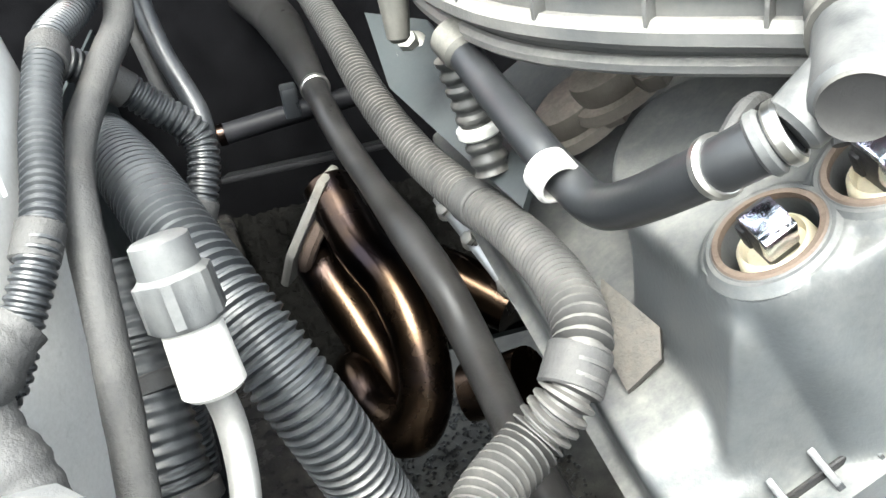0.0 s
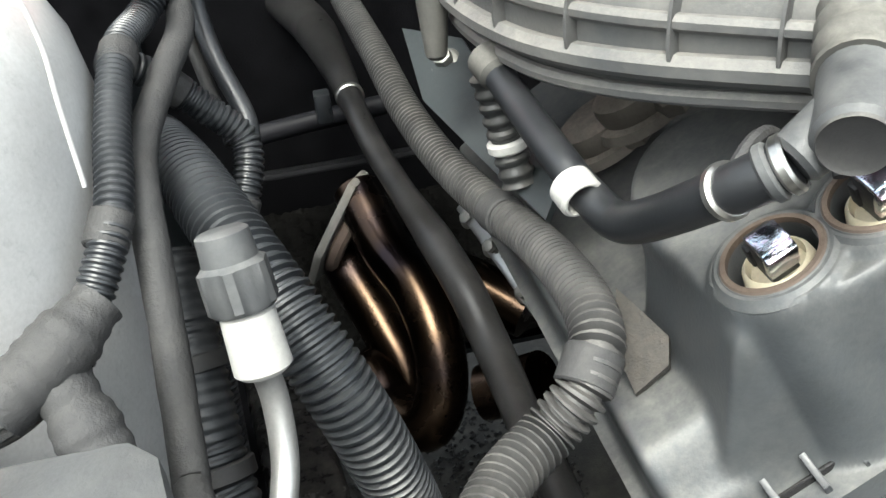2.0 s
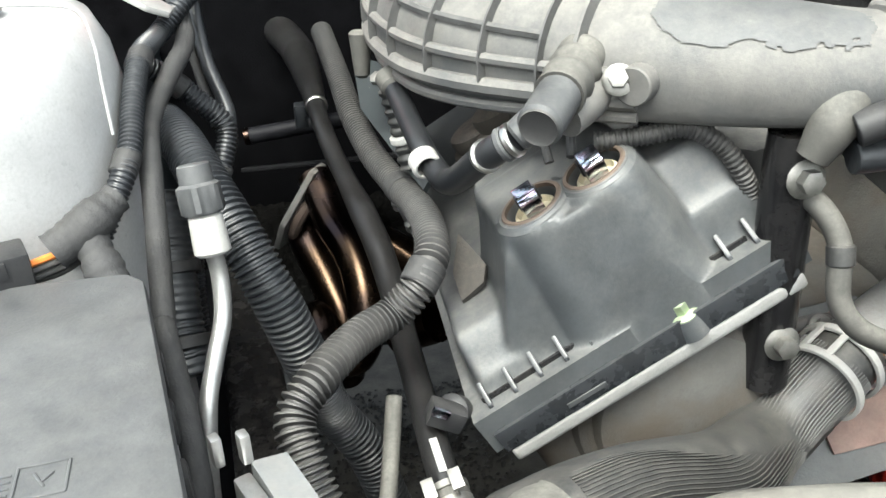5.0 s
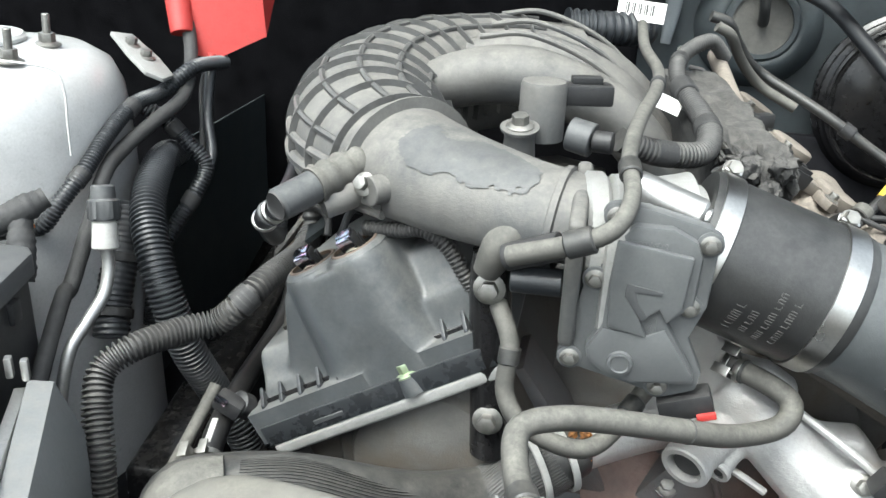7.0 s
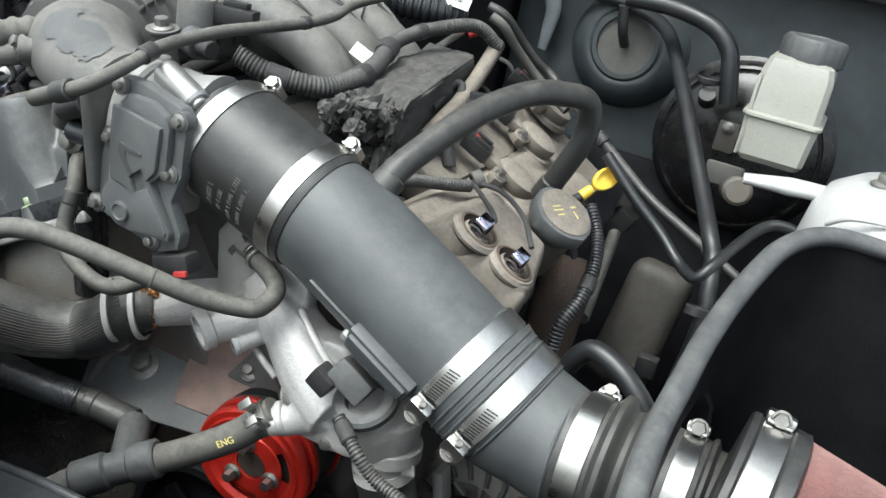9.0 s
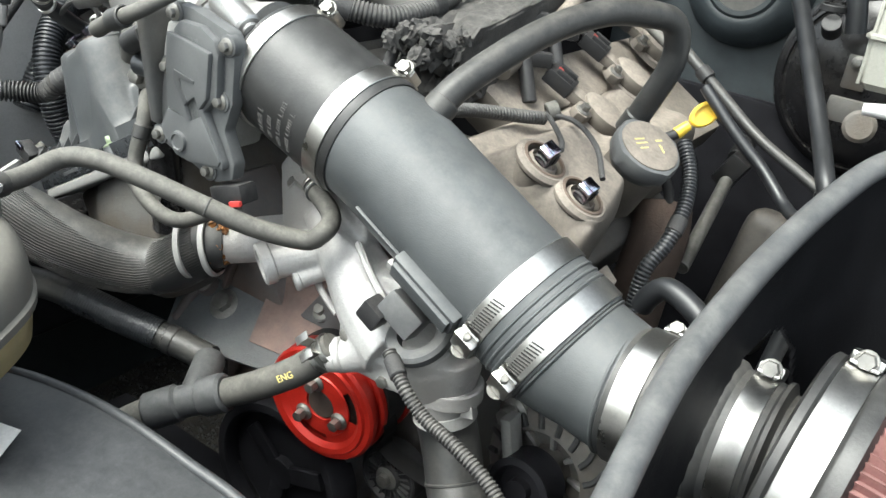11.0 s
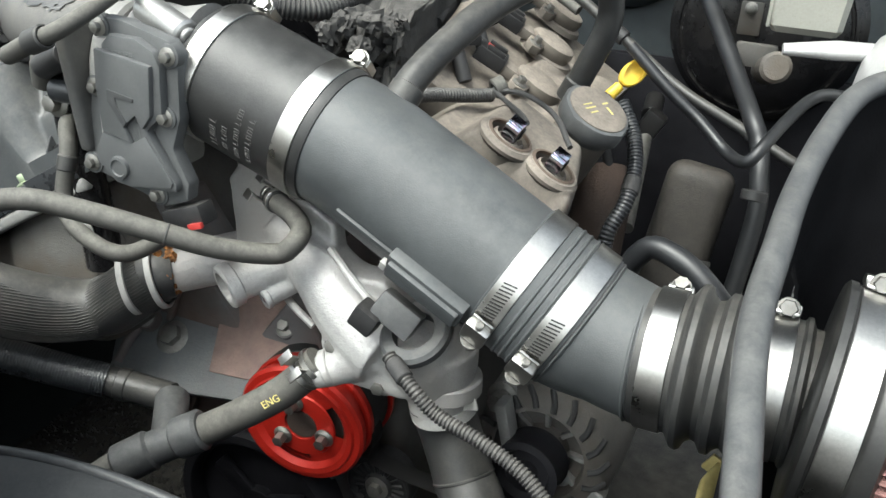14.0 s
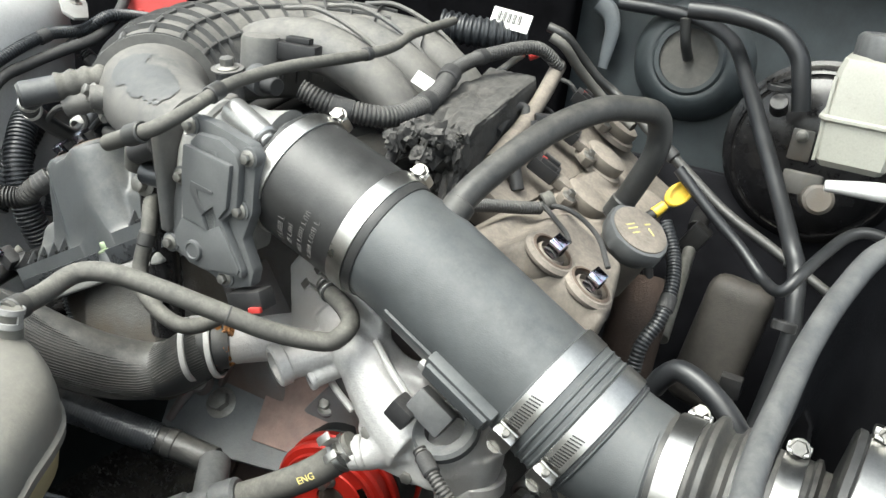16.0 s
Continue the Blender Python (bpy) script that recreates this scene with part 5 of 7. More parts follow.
hose_clamp(A3 - ax34 * 0.001, ax34, 0.0573, 0.019, (-0.34, -0.88, -0.32), "bright steel worm clamp on the tube end")
hose_clamp(A4, ax34, 0.0573, 0.019, (-0.34, -0.88, -0.32), "bright steel worm clamp on the reducer")
rd = thing("reducer_tube", A4, "matt black reducer tube towards the air filter", "intake tube")
ax57 = (A7 - A5).normalized()
part("tube", pipe([A4 - ax34 * 0.004, A4 + ax34 * 0.012, A4.lerp(A5, 0.5) + V((0, 0, -0.003)), A5 - ax57 * 0.010, A5 + ax57 * 0.03], [0.0550, 0.0545, 0.0505, 0.0490, 0.0490], n=56), M_TUBE, rd)
part("end_bead", ring(0.0562, 0.0530, 0.003, at(A4 + ax34 * 0.0125, ax34), 56, 0.0012), M_TUBE, rd)
part("rolled_lip", ring(0.0512, 0.0480, 0.003, at(A5 - ax57 * 0.0185, ax57), 56, 0.0012), M_TUBE, rd)
bl_ = thing("filter_bellows", A5, "grey dusty rubber bellows with deep ribs between reducer and filter", "bellows")
for nm_, prof in (("cuff", [(0.0485, -0.0150), (0.0508, -0.0140), (0.0512, 0.0130), (0.0545, 0.0150)]), ("rib", [(0.0545, 0.0150), (0.0600, 0.0185), (0.0606, 0.0225), (0.0590, 0.0250), (0.0535, 0.0270), (0.0505, 0.0310)]), ("rib", [(0.0505, 0.0310), (0.0515, 0.0350), (0.0580, 0.0390), (0.0582, 0.0440), (0.0530, 0.0475), (0.0515, 0.0510)]), ("rib", [(0.0515, 0.0510), (0.0545, 0.0545), (0.0540, 0.0580), (0.0505, 0.0620)]), ("neck", [(0.0505, 0.0620), (0.0500, 0.0880), (0.0530, 0.0900), (0.0530, 0.0930), (0.0460, 0.0960), (0.0450, 0.1100)])):
    part(nm_, lathe(prof, at(A5, ax57), 64), M_RUBBER, bl_)
hose_clamp(A5, ax57, 0.0514, 0.019, (0.3, 0.8, 0.5), "wide bright steel clamp by the heat shield")
hose_clamp(A7, ax57, 0.0502, 0.017, (-0.2, 0.45, 0.87), "bright steel clamp on the filter neck")

# breather hose from the tube to the cover
br = thing("breather_hose", (0.63, 0.25, 1.20), "smooth black rubber breather hose arching to the valve cover", "hose")
part("hose", pipe([(0.6362, 0.2325, 1.182), (0.6472, 0.2644, 1.215), (0.6724, 0.336, 1.254), (0.6981, 0.4009, 1.273), (0.7212, 0.446, 1.273), (0.734, 0.4771, 1.266), (0.7390, 0.4890, 1.246), (0.7370, 0.4920, 1.222), (0.7250, 0.4940, 1.190), (0.7080, 0.4960, 1.150)], 0.0125, n=20), M_RUBBER, br)

for p, q in (((0.6362, 0.2325, 1.182), (0.643, 0.252, 1.203)), ((0.716, 0.495, 1.168), (0.706, 0.496, 1.146))):
    part("end_collar", rod(p, q, 0.0142, bevel=0.002), M_RUBBER, br)

# heat shield
hs = thing("heat_shield", (0.94, 0.15, 0.8), "black heat shield with grey rubber edge trim round the air filter", "heat shield")
TRIM = [(0.965, -0.2297, 1.081), (0.95, -0.1398, 1.111), (0.94, -0.0499, 1.139), (0.9296, 0.0498, 1.169), (0.9319, 0.1199, 1.19), (0.9352, 0.1807, 1.201), (0.9452, 0.2513, 1.218), (0.9612, 0.3114, 1.234), (0.9891, 0.3536, 1.24), (1.034, 0.3716, 1.238), (1.124, 0.3767, 1.23)]
line = spline(TRIM, 0.005)
b = bmesh.new()
rows = []
for c, tag, s in line:
    rows.append([b.verts.new((c.x, c.y, c.z + (0.78 - c.z) * k / 90)) for k in range(91)])
for p, q in zip(rows, rows[1:]):
    for k in range(90):
        c = (p[k].co + q[k + 1].co) / 2
        # cut-out that the bellows passes through
        if math.hypot((c.y - 0.205) / 0.088, (c.z - 1.030) / 0.105) > 1.0:
            b.faces.new((p[k], q[k], q[k + 1], p[k + 1]))
bmesh.ops.delete(b, geom=[v for v in b.verts if not v.link_faces], context="VERTS")
bmesh.ops.solidify(b, geom=b.faces[:], thickness=0.003)
bmesh.ops.recalc_face_normals(b, faces=b.faces[:])
part("panel", b, M_SHIELD, hs, "textured black sheet")
part("edge_trim", pipe(TRIM, 0.0085, n=14, squash=0.9), M_GREYCAP, hs, "worn grey rubber edge trim")
part("floor", box((0.22, 0.60, 0.004), Matrix.Translation((1.04, 0.09, 0.80)), 0.001), M_SHIELD, hs)

# air filter behind the shield
F0, FD = V((0.9490, 0.2110, 1.0475)), V((0.99, -0.05, -0.07)).normalized()
af = thing("air_filter", F0, "cone air filter with reddish pleats and a rubber collar", "air filter")
part("collar", lathe([(0.044, 0.012), (0.046, 0.021), (0.070, 0.023), (0.0835, 0.024), (0.0865, 0.026), (0.0865, 0.031), (0.0840, 0.033), (0.0840, 0.054), (0.0870, 0.056), (0.0880, 0.058), (0.0880, 0.068), (0.0820, 0.071), (0, 0.071)], at(F0, FD), 64), M_COUPLER, af, "black rubber collar")
part("pleats", lathe([(0.081, 0.067), (0.081, 0.072), (0.068, 0.19), (0, 0.19)], at(F0, FD), 160, wave=lambda a, k: 1.0 + 0.035 * (1 if int(a / (2 * math.pi) * 160 + 0.5) % 2 else -1)), M_FILTER, af, "reddish pleated cotton", 20)
hose_clamp(F0 + FD * 0.044, FD, 0.0846, 0.021, (-0.2, 0.35, 0.92), "wide bright steel clamp on the filter body")

ys = thing("yellow_strip", (0.922, 0.190, 0.934), "weathered yellow plastic strip hanging under the filter collar", "strip")
part("strip", pipe([(0.9300, 0.2350, 0.9490), (0.9230, 0.2150, 0.9400), (0.9220, 0.1900, 0.9340)], [0.010, 0.014, 0.013], n=14, squash=0.25, up=(1, -0.6, 0.2)), M_YELLOWED, ys)
part("tab", box((0.026, 0.004, 0.016), Matrix.Translation((0.9300, 0.2350, 0.9490)) @ Matrix.Rotation(0.5, 4, "Y"), 0.0015), M_YELLOWED, ys)

# ---- coolant tank and front ----
ct = thing("coolant_tank", (0.34, -0.08, 0.93), "dusty grey coolant tank with a yellowed lower half", "coolant tank")
PLAN = [(0.140, -0.020), (0.175, 0.022), (0.285, 0.012), (0.355, 0.010), (0.415, 0.012), (0.462, -0.010), (0.492, -0.060), (0.506, -0.100), (0.480, -0.126), (0.448, -0.122), (0.426, -0.098), (0.402, -0.076), (0.372, -0.076), (0.350, -0.102), (0.328, -0.140), (0.26, -0.160), (0.200, -0.146), (0.158, -0.095)]
mid = V((0.33, -0.020, 0))


def tank_sag(p):
    """How far the front of the tank hangs down, least in the notch beside the outlet."""
    return -0.020 * smooth01((-p.y - 0.05) / 0.09) * (1 - math.exp(-((p.x - 0.388) / 0.038) ** 2))


def tank_loop(z, f, lift=0.0, sag=1.0):
    """The tank's outline at a height, drawn in towards its middle by the factor f."""
    pts = spline([(*p, 0) for p in PLAN] + [(*PLAN[0], 0)], 0.010)[:-1]
    return [mid.lerp(p[0], f) + V((0, 0, z + lift * (p[0].y + 0.09) + sag * tank_sag(p[0]))) for p in pts]


up_secs = [tank_loop(z, f, 0.12, w) for z, f, w in ((1.031, 1.0, 1.0), (1.040, 0.995, 0.9), (1.050, 0.975, 0.75), (1.059, 0.94, 0.6), (1.066, 0.89, 0.45), (1.073, 0.80, 0.3), (1.078, 0.6, 0.12), (1.081, 0.3, 0.0), (1.082, 0.02, 0.0))]
part("upper_shell", loft(up_secs), M_TANK, ct)
part("seam", loft([tank_loop(z, f, 0.12) for z, f in ((1.023, 1.0), (1.024, 1.030), (1.031, 1.030), (1.033, 1.0))]), M_TANK, ct)
part("lower_shell", loft([tank_loop(z, f, 0.12) for z, f in ((0.974, 0.70), (0.978, 0.86), (0.990, 0.955), (1.025, 0.99))]), M_TANK_LOW, ct, "yellowed translucent plastic")
part("milky_bulge", lathe([(0.030, -0.05), (0.031, -0.012), (0.027, 0.002), (0.016, 0.009), (0, 0.011)], Matrix.Translation((0.388, -0.098, 0.994)) @ Matrix.Diagonal((1.2, 1.0, 1.0, 1.0)), 36), M_RESERVOIR, ct, "milky white bulge in the notch")
CAP = V((0.290, -0.070, 1.078))
CAX = V((0.05, -0.10, 1.0))
part("filler_neck", lathe([(0.060, -0.016), (0.0575, -0.006), (0.052, -0.001), (0.045, 0.001), (0.041, 0.004), (0.036, 0.012), (0, 0.012)], at(CAP, CAX), 48), M_TANK, ct)
cap = part("cap", lathe([(0.034, 0.010), (0.0345, 0.012), (0.0345, 0.036), (0.033, 0.040), (0.029, 0.042), (0.027, 0.039), (0, 0.039)], at(CAP, CAX), 72, wave=lambda a, k: 1.0 + (0.035 if int(a / (2 * math.pi) * 72) % 6 < 3 and 0 < k < 4 else 0.0)), M_BLACK, ct, "black ribbed screw cap with yellow print")
for x, y, w, h in ((-0.010, 0.014, 0.007, 0.006), (0.004, 0.015, 0.008, 0.006), (-0.012, 0.0, 0.010, 0.004), (-0.013, -0.006, 0.004, 0.006), (0.004, 0.0, 0.004, 0.008), (0.012, 0.002, 0.008, 0.004), (0.0, -0.010, 0.012, 0.004), (-0.010, -0.012, 0.006, 0.004), (0.013, -0.008, 0.004, 0.008)):
    part("print_bar", box((w, h, 0.0006), at(CAP, CAX) @ Matrix.Translation((x, y, 0.0395)), 0.0001, 1), M_YELLOW_PRINT, cap, "worn yellow print")
part("outlet", rod((0.397, -0.002, 1.07), (0.397, -0.002, 1.11), 0.0095), M_TANK, ct)
part("lower_outlet", rod((0.485, -0.095, 1.035), (0.495, -0.115, 1.062), 0.010), M_TANK, ct)
spring_clamp((0.397, -0.003, 1.104), (0, 0.25, 1), 0.0105, (-1, -0.3, 0), "pale steel spring clamp on the tank hose", M_CAST_GREY)
tcl = thing("hose_clip", (0.492, -0.108, 1.055), "dusty steel hose clip standing at the tank outlet", "clip")
tcm = Matrix.Translation((0.488, -0.106, 1.066)) @ Matrix.Rotation(0.6, 4, "Z") @ Matrix.Rotation(0.3, 4, "X")
part("band", box((0.024, 0.016, 0.016), tcm, 0.004), M_CAST_GREY, tcl)
for k in (-1, 1):
    part("ear", box((0.005, 0.016, 0.020), tcm @ Matrix.Translation((0.009 * k, 0.002, 0.012)) @ Matrix.Rotation(0.3 * k, 4, "Y"), 0.001), M_CAST_GREY, tcl)
part("stub", rod((0.480, -0.098, 1.055), (0.498, -0.122, 1.068), 0.0085), M_TANK, tcl)

fs = thing("fan_shroud", (0.5, -0.05, 0.85), "worn black plastic radiator shroud with a warning sticker", "shroud")
sh = [(0.346, -0.004, 0.925), (0.410, 0.022, 0.926), (0.485, 0.038, 0.926), (0.564, 0.046, 0.920), (0.626, 0.046, 0.910), (0.688, 0.041, 0.900)]
edge = [p[0] for p in spline(sh + [(0.80, -0.06, 0.88)], 0.02)]
b = loft([[p + V((0, 0, -0.06)), p, p + V((-0.01, -0.02, 0.006)), p + V((0.03, -0.12, -0.004)), p + V((0.05, -0.26, -0.02)), p + V((0.05, -0.26, -0.08))] for p in edge])
part("panel", b, M_SHROUD, fs, sharp=50)
part("rolled_edge", pipe([p + V((-0.004, -0.008, 0.003)) for p in edge[::4]], 0.005, n=10), M_SHROUD, fs)
s0, sx, sy = V((0.458, -0.062, 0.931)), V((0.475, -0.035, 0.931)) - V((0.420, -0.052, 0.931)), V((0.420, -0.052, 0.931)) - V((0.443, -0.089, 0.931))
lab = thing("warning_sticker", s0, "white warning sticker with an orange panel on the shroud", "sticker")
sm_ = Matrix.Translation(s0 + V((0, 0, 0.004))) @ Matrix((sx.normalized(), sy.normalized(), V((0, 0, 1)))).transposed().to_4x4()
L_, W_ = sx.length, sy.length
part("paper", box((L_, W_, 0.0008), sm_, 0.0002, 1), M_PAPER, lab)
part("orange_panel", box((L_ * 0.42, W_ * 0.92, 0.0006), sm_ @ Matrix.Translation((-L_ * 0.26, 0, 0.0007)), 0.0001, 1), M_ORANGE, lab)
part("symbol", cat(prism([(-0.006, -0.004), (0.006, -0.004), (0, 0.007)], 0.0005, sm_ @ Matrix.Translation((-L_ * 0.26, 0.006, 0.0010)), 0), box((0.012, 0.006, 0.0005), sm_ @ Matrix.Translation((-L_ * 0.26, -0.008, 0.0012)), 0)), M_INK, lab)
part("fan_symbol", cat(*[box((0.012, 0.004, 0.0005), sm_ @ Matrix.Translation((L_ * 0.22, -0.004, 0.0007)) @ Matrix.Rotation(radians(a), 4, "Z"), 0) for a in (20, 80, 140)]), M_INK, lab)

# ---- fuse box ----
fb = thing("fuse_box", (-0.10, 0.05, 0.95), "large matt black fuse box with embossed symbols on its lid", "fuse box")
LID = [(-0.230, 0.205), (-0.068, 0.206), (-0.057, 0.194), (0.003, -0.072), (-0.010, -0.10), (-0.20, -0.10), (-0.24, 0.0)]
part("body", prism([(x * 0.97 - 0.004, y * 0.96) for x, y in LID], 0.17, Matrix.Translation((0, 0, 0.955)), 0.004), M_BLACK, fb)
lid = part("lid", prism(LID, 0.022, Matrix.Translation((0, 0, 1.113)), 0.005), M_BOX, fb, "smooth matt black lid")
for k in range(5):
    part("latch", box((0.012, 0.016, 0.020), Matrix.Translation((-0.052 + 0.0115 * k, 0.15 - 0.048 * k, 1.10)) @ Matrix.Rotation(0.22, 4, "Z"), 0.003), M_BLACK, fb)
for k in range(3):
    part("rear_latch", box((0.016, 0.010, 0.026), Matrix.Translation((-0.20 + 0.045 * k, 0.188, 1.112)), 0.003), M_BLACK, fb)
i0, i1 = V((-0.081, 0.027, 1.135)), V((-0.072, -0.007, 1.135))
icm = Matrix.Translation(i0 + V((0, 0, 0.0002))) @ Matrix.Rotation(0.1, 4, "Z")


def hollow(w, h, t=0.0012):
    return [box((w, t, 0.0012), Matrix.Translation((0, s * h / 2, 0)), 0.0003, 1) for s in (-1, 1)] + [box((t, h, 0.0012), Matrix.Translation((s * w / 2, 0, 0)), 0.0003, 1) for s in (-1, 1)]


for q in hollow(0.020, 0.020):
    q.transform(icm @ Matrix.Translation((0.008, 0, 0)))
    part("embossed_line", q, M_BOX, lid)
for y in (-0.006, -0.002, 0.002, 0.006):
    part("embossed_line", box((0.016, 0.0012, 0.0012), icm @ Matrix.Translation((-0.012, y, 0)), 0.0003, 1), M_BOX, lid)
for x, y, w, a in ((0.007, 0, 0.010, 0.5), (0.010, 0.001, 0.007, -0.7)):
    part("embossed_line", box((0.0012, w, 0.0012), icm @ Matrix.Translation((x, y, 0)) @ Matrix.Rotation(a, 4, "Z"), 0.0003, 1), M_BOX, lid)
for q in hollow(0.016, 0.016) + [box((0.008, 0.008, 0.0012), Matrix.Translation((0.001, -0.001, 0)), 0.0004, 1)]:
    q.transform(Matrix.Translation(i1 + V((0, 0, 0.0002))))
    part("embossed_line", q, M_BOX, lid)

# grey side panel beside the radiator
sp = thing("side_panel", (0.02, 0.0, 0.9), "grey plastic radiator side panel with a bright folded edge", "panel")
P0, P1 = V((-0.002, 0.094, 1.076)), V((0.075, -0.07, 1.055))
b = loft([[p + V((0, 0, 0)), p + V((0.018, 0.006, -0.002)), p + V((0.034, 0.012, -0.05)), p + V((0.034, 0.012, -0.20)), p + V((0.026, 0.010, -0.20)), p + V((0.0, 0.0, -0.02))] for p in (P0, P0.lerp(P1, 0.33), P0.lerp(P1, 0.66), P1)])
part("panel", b, M_PRIMER, sp, sharp=30)
part("edge", box((0.010, (P1 - P0).length, 0.05), Matrix.Translation(P0.lerp(P1, 0.5) + V((-0.005, -0.003, -0.02))) @ Matrix.Rotation(0.44, 4, "Z"), 0.002), M_ALU, sp, "bright metal edge")
for k in (0, 1):
    part("tab", box((0.006, 0.008, 0.018), Matrix.Translation(P0 + V((-0.016 + 0.014 * k, 0.002, 0.008))) @ Matrix.Rotation(0.44, 4, "Z"), 0.002), M_ALU, sp)

# ---- hoses and looms on the passenger side ----
lm = thing("wiring_loom", (0.13, 0.28, 0.95), "dusty grey corrugated wiring loom curving round the valve cover", "wiring loom")
LOOM = [(0.0632, 0.7997, 1.132), (0.0744, 0.6787, 1.112), (0.0827, 0.5902, 1.092), (0.0953, 0.5058, 1.08), (0.1088, 0.436, 1.078), (0.1194, 0.3749, 1.083), (0.1214, 0.3195, 1.091), (0.1191, 0.2793, 1.094), (0.1141, 0.2586, 1.09), (0.1027, 0.2463, 1.078), (0.0841, 0.2412, 1.063), (0.0593, 0.2208, 1.061), (0.0346, 0.1832, 1.061), (0.0177, 0.162, 1.049), (0.0216, 0.1414, 1.028), (0.0345, 0.1163, 0.9848), (0.0395, 0.0962, 0.8927)]
part("tube", pipe(LOOM, 0.0127, n=18, rib=(0.0047, 0.0036)), M_LOOM, lm)
for p, q in (((8, 9), 0.5), ((4, 5), 0.3)):
    c = V(LOOM[p[0]]).lerp(V(LOOM[p[1]]), q)
    part("tape", ring(0.0136, 0.0115, 0.018, at(c - (V(LOOM[p[1]]) - V(LOOM[p[0]])).normalized() * 0.009, V(LOOM[p[1]]) - V(LOOM[p[0]])), 20, 0.001), M_TAPE, lm)

bh = thing("corrugated_hose", (0.0, 0.35, 0.95), "thick clean black corrugated hose running down past the exhaust", "hose")
BH = [(-0.0862, 0.5168, 1.126), (-0.0783, 0.4758, 1.138), (-0.0583, 0.4122, 1.139), (-0.0343, 0.3476, 1.124), (-0.01, 0.3091, 1.089), (0.0088, 0.2957, 1.043), (0.0219, 0.3027, 0.9897), (0.0339, 0.3325, 0.9237), (0.0579, 0.3373, 0.8736), (0.0779, 0.3373, 0.8036)]
part("tube", pipe(BH, [0.015, 0.0165, 0.018, 0.018, 0.018, 0.018, 0.018, 0.018, 0.018, 0.018], n=22, rib=(0.0050, 0.0024)), M_LOOM_CLEAN, bh)
part("end_fitting", cat(rod((-0.085, 0.490, 1.131), (-0.080, 0.520, 1.128), 0.0085), rod((-0.084, 0.497, 1.130), (-0.082, 0.506, 1.129), 0.011)), M_ALU, bh, "bright metal end")

# air-conditioning line with its service port
ac = thing("refrigerant_pipe", (-0.05, 0.30, 0.95), "bare aluminium refrigerant pipe with a dark cap", "pipe")
part("pipe", pipe([(-0.0256, 0.2527, 1.120), (-0.0240, 0.2515, 1.101), (-0.0253, 0.2404, 1.077), (-0.0321, 0.218, 1.057), (-0.0377, 0.1942, 1.035), (-0.0428, 0.1762, 0.9723), (-0.0429, 0.1662, 0.8622)], 0.0058, n=16), M_ALU, ac)
part("collar", rod((-0.0254, 0.2520, 1.1175), (-0.0275, 0.2590, 1.1435), 0.0120, 0.0110, n=24, bevel=0.002), M_WHITE, ac, "white plastic collar")
part("cap", lathe([(0.0125, 0), (0.0132, 0.002), (0.0130, 0.018), (0.0112, 0.020), (0.0105, 0.031), (0.009, 0.032), (0, 0.032)], at((-0.0275, 0.2590, 1.1435), (-0.10, 0.27, 1)), 48, wave=lambda a, k: 1.0 + (0.10 if int(a / (2 * math.pi) * 48) % 8 < 3 and k in (1, 2) else 0.0)), M_GREYCAP, ac, "dark grey service cap")

ll = thing("wiring_loom", (-0.10, 0.30, 1.0), "thin black corrugated loom running down the strut tower", "wiring loom")
LL = [(-0.04, 0.56, 1.232), (-0.045, 0.49, 1.238), (-0.0675, 0.4602, 1.216), (-0.0751, 0.4105, 1.212), (-0.0767, 0.3601, 1.194), (-0.0772, 0.3123, 1.169), (-0.0885, 0.2854, 1.145), (-0.1034, 0.2721, 1.123), (-0.1303, 0.2719, 1.123)]
part("tube", pipe(LL, 0.0085, n=14, rib=(0.0038, 0.0012)), M_LOOM_CLEAN, ll)
for k in (3, 5, 7):
    c, c1 = V(LL[k]), V(LL[k + 1])
    part("tape", ring(0.0094, 0.0078, 0.016, at(c, c1 - c), 20, 0.0008), M_TAPE, ll)
wl = thing("taped_cable", (-0.09, 0.30, 1.0), "taped black cable from the red terminal cover", "cable")
WL = [(-0.0794, 0.5534, 1.278), (-0.0624, 0.5205, 1.241), (-0.0494, 0.4697, 1.21), (-0.0589, 0.4202, 1.193), (-0.0697, 0.3708, 1.175), (-0.0677, 0.3308, 1.161), (-0.0654, 0.2915, 1.121), (-0.064, 0.2485, 1.076), (-0.0611, 0.2315, 1.074), (-0.0444, 0.1655, 1.036), (-0.0395, 0.1255, 0.9853)]
part("cable", pipe(WL, 0.0078, n=12, rough=0.05), M_TAPE, wl)
wk = thing("wiring_loom", (-0.03, 0.45, 1.0), "black corrugated loom behind the thick hose", "wiring loom")
WK = [(-0.094, 0.459, 1.198), (-0.069, 0.471, 1.177), (-0.049, 0.474, 1.155), (-0.030, 0.474, 1.130), (-0.036, 0.454, 1.102), (-0.054, 0.434, 1.067), (-0.068, 0.414, 1.031), (-0.072, 0.396, 0.960)]
part("tube", pipe(WK, 0.0095, n=14, rib=(0.004, 0.0013)), M_LOOM_CLEAN, wk)
for k in (1, 4):
    c, c1 = V(WK[k]), V(WK[k + 1])
    part("tape", ring(0.0104, 0.0088, 0.016, at(c, c1 - c), 20, 0.0008), M_TAPE, wk)
wr = thing("battery_cable", (-0.03, 0.50, 1.1), "black battery lead hanging from the red terminal cover", "cable")
part("cable", pipe([(-0.048, 0.543, 1.235), (-0.045, 0.524, 1.202), (-0.039, 0.505, 1.174), (-0.027, 0.485, 1.141), (-0.028, 0.469, 1.119)], 0.0062, n=12), M_LOOM_CLEAN, wr)
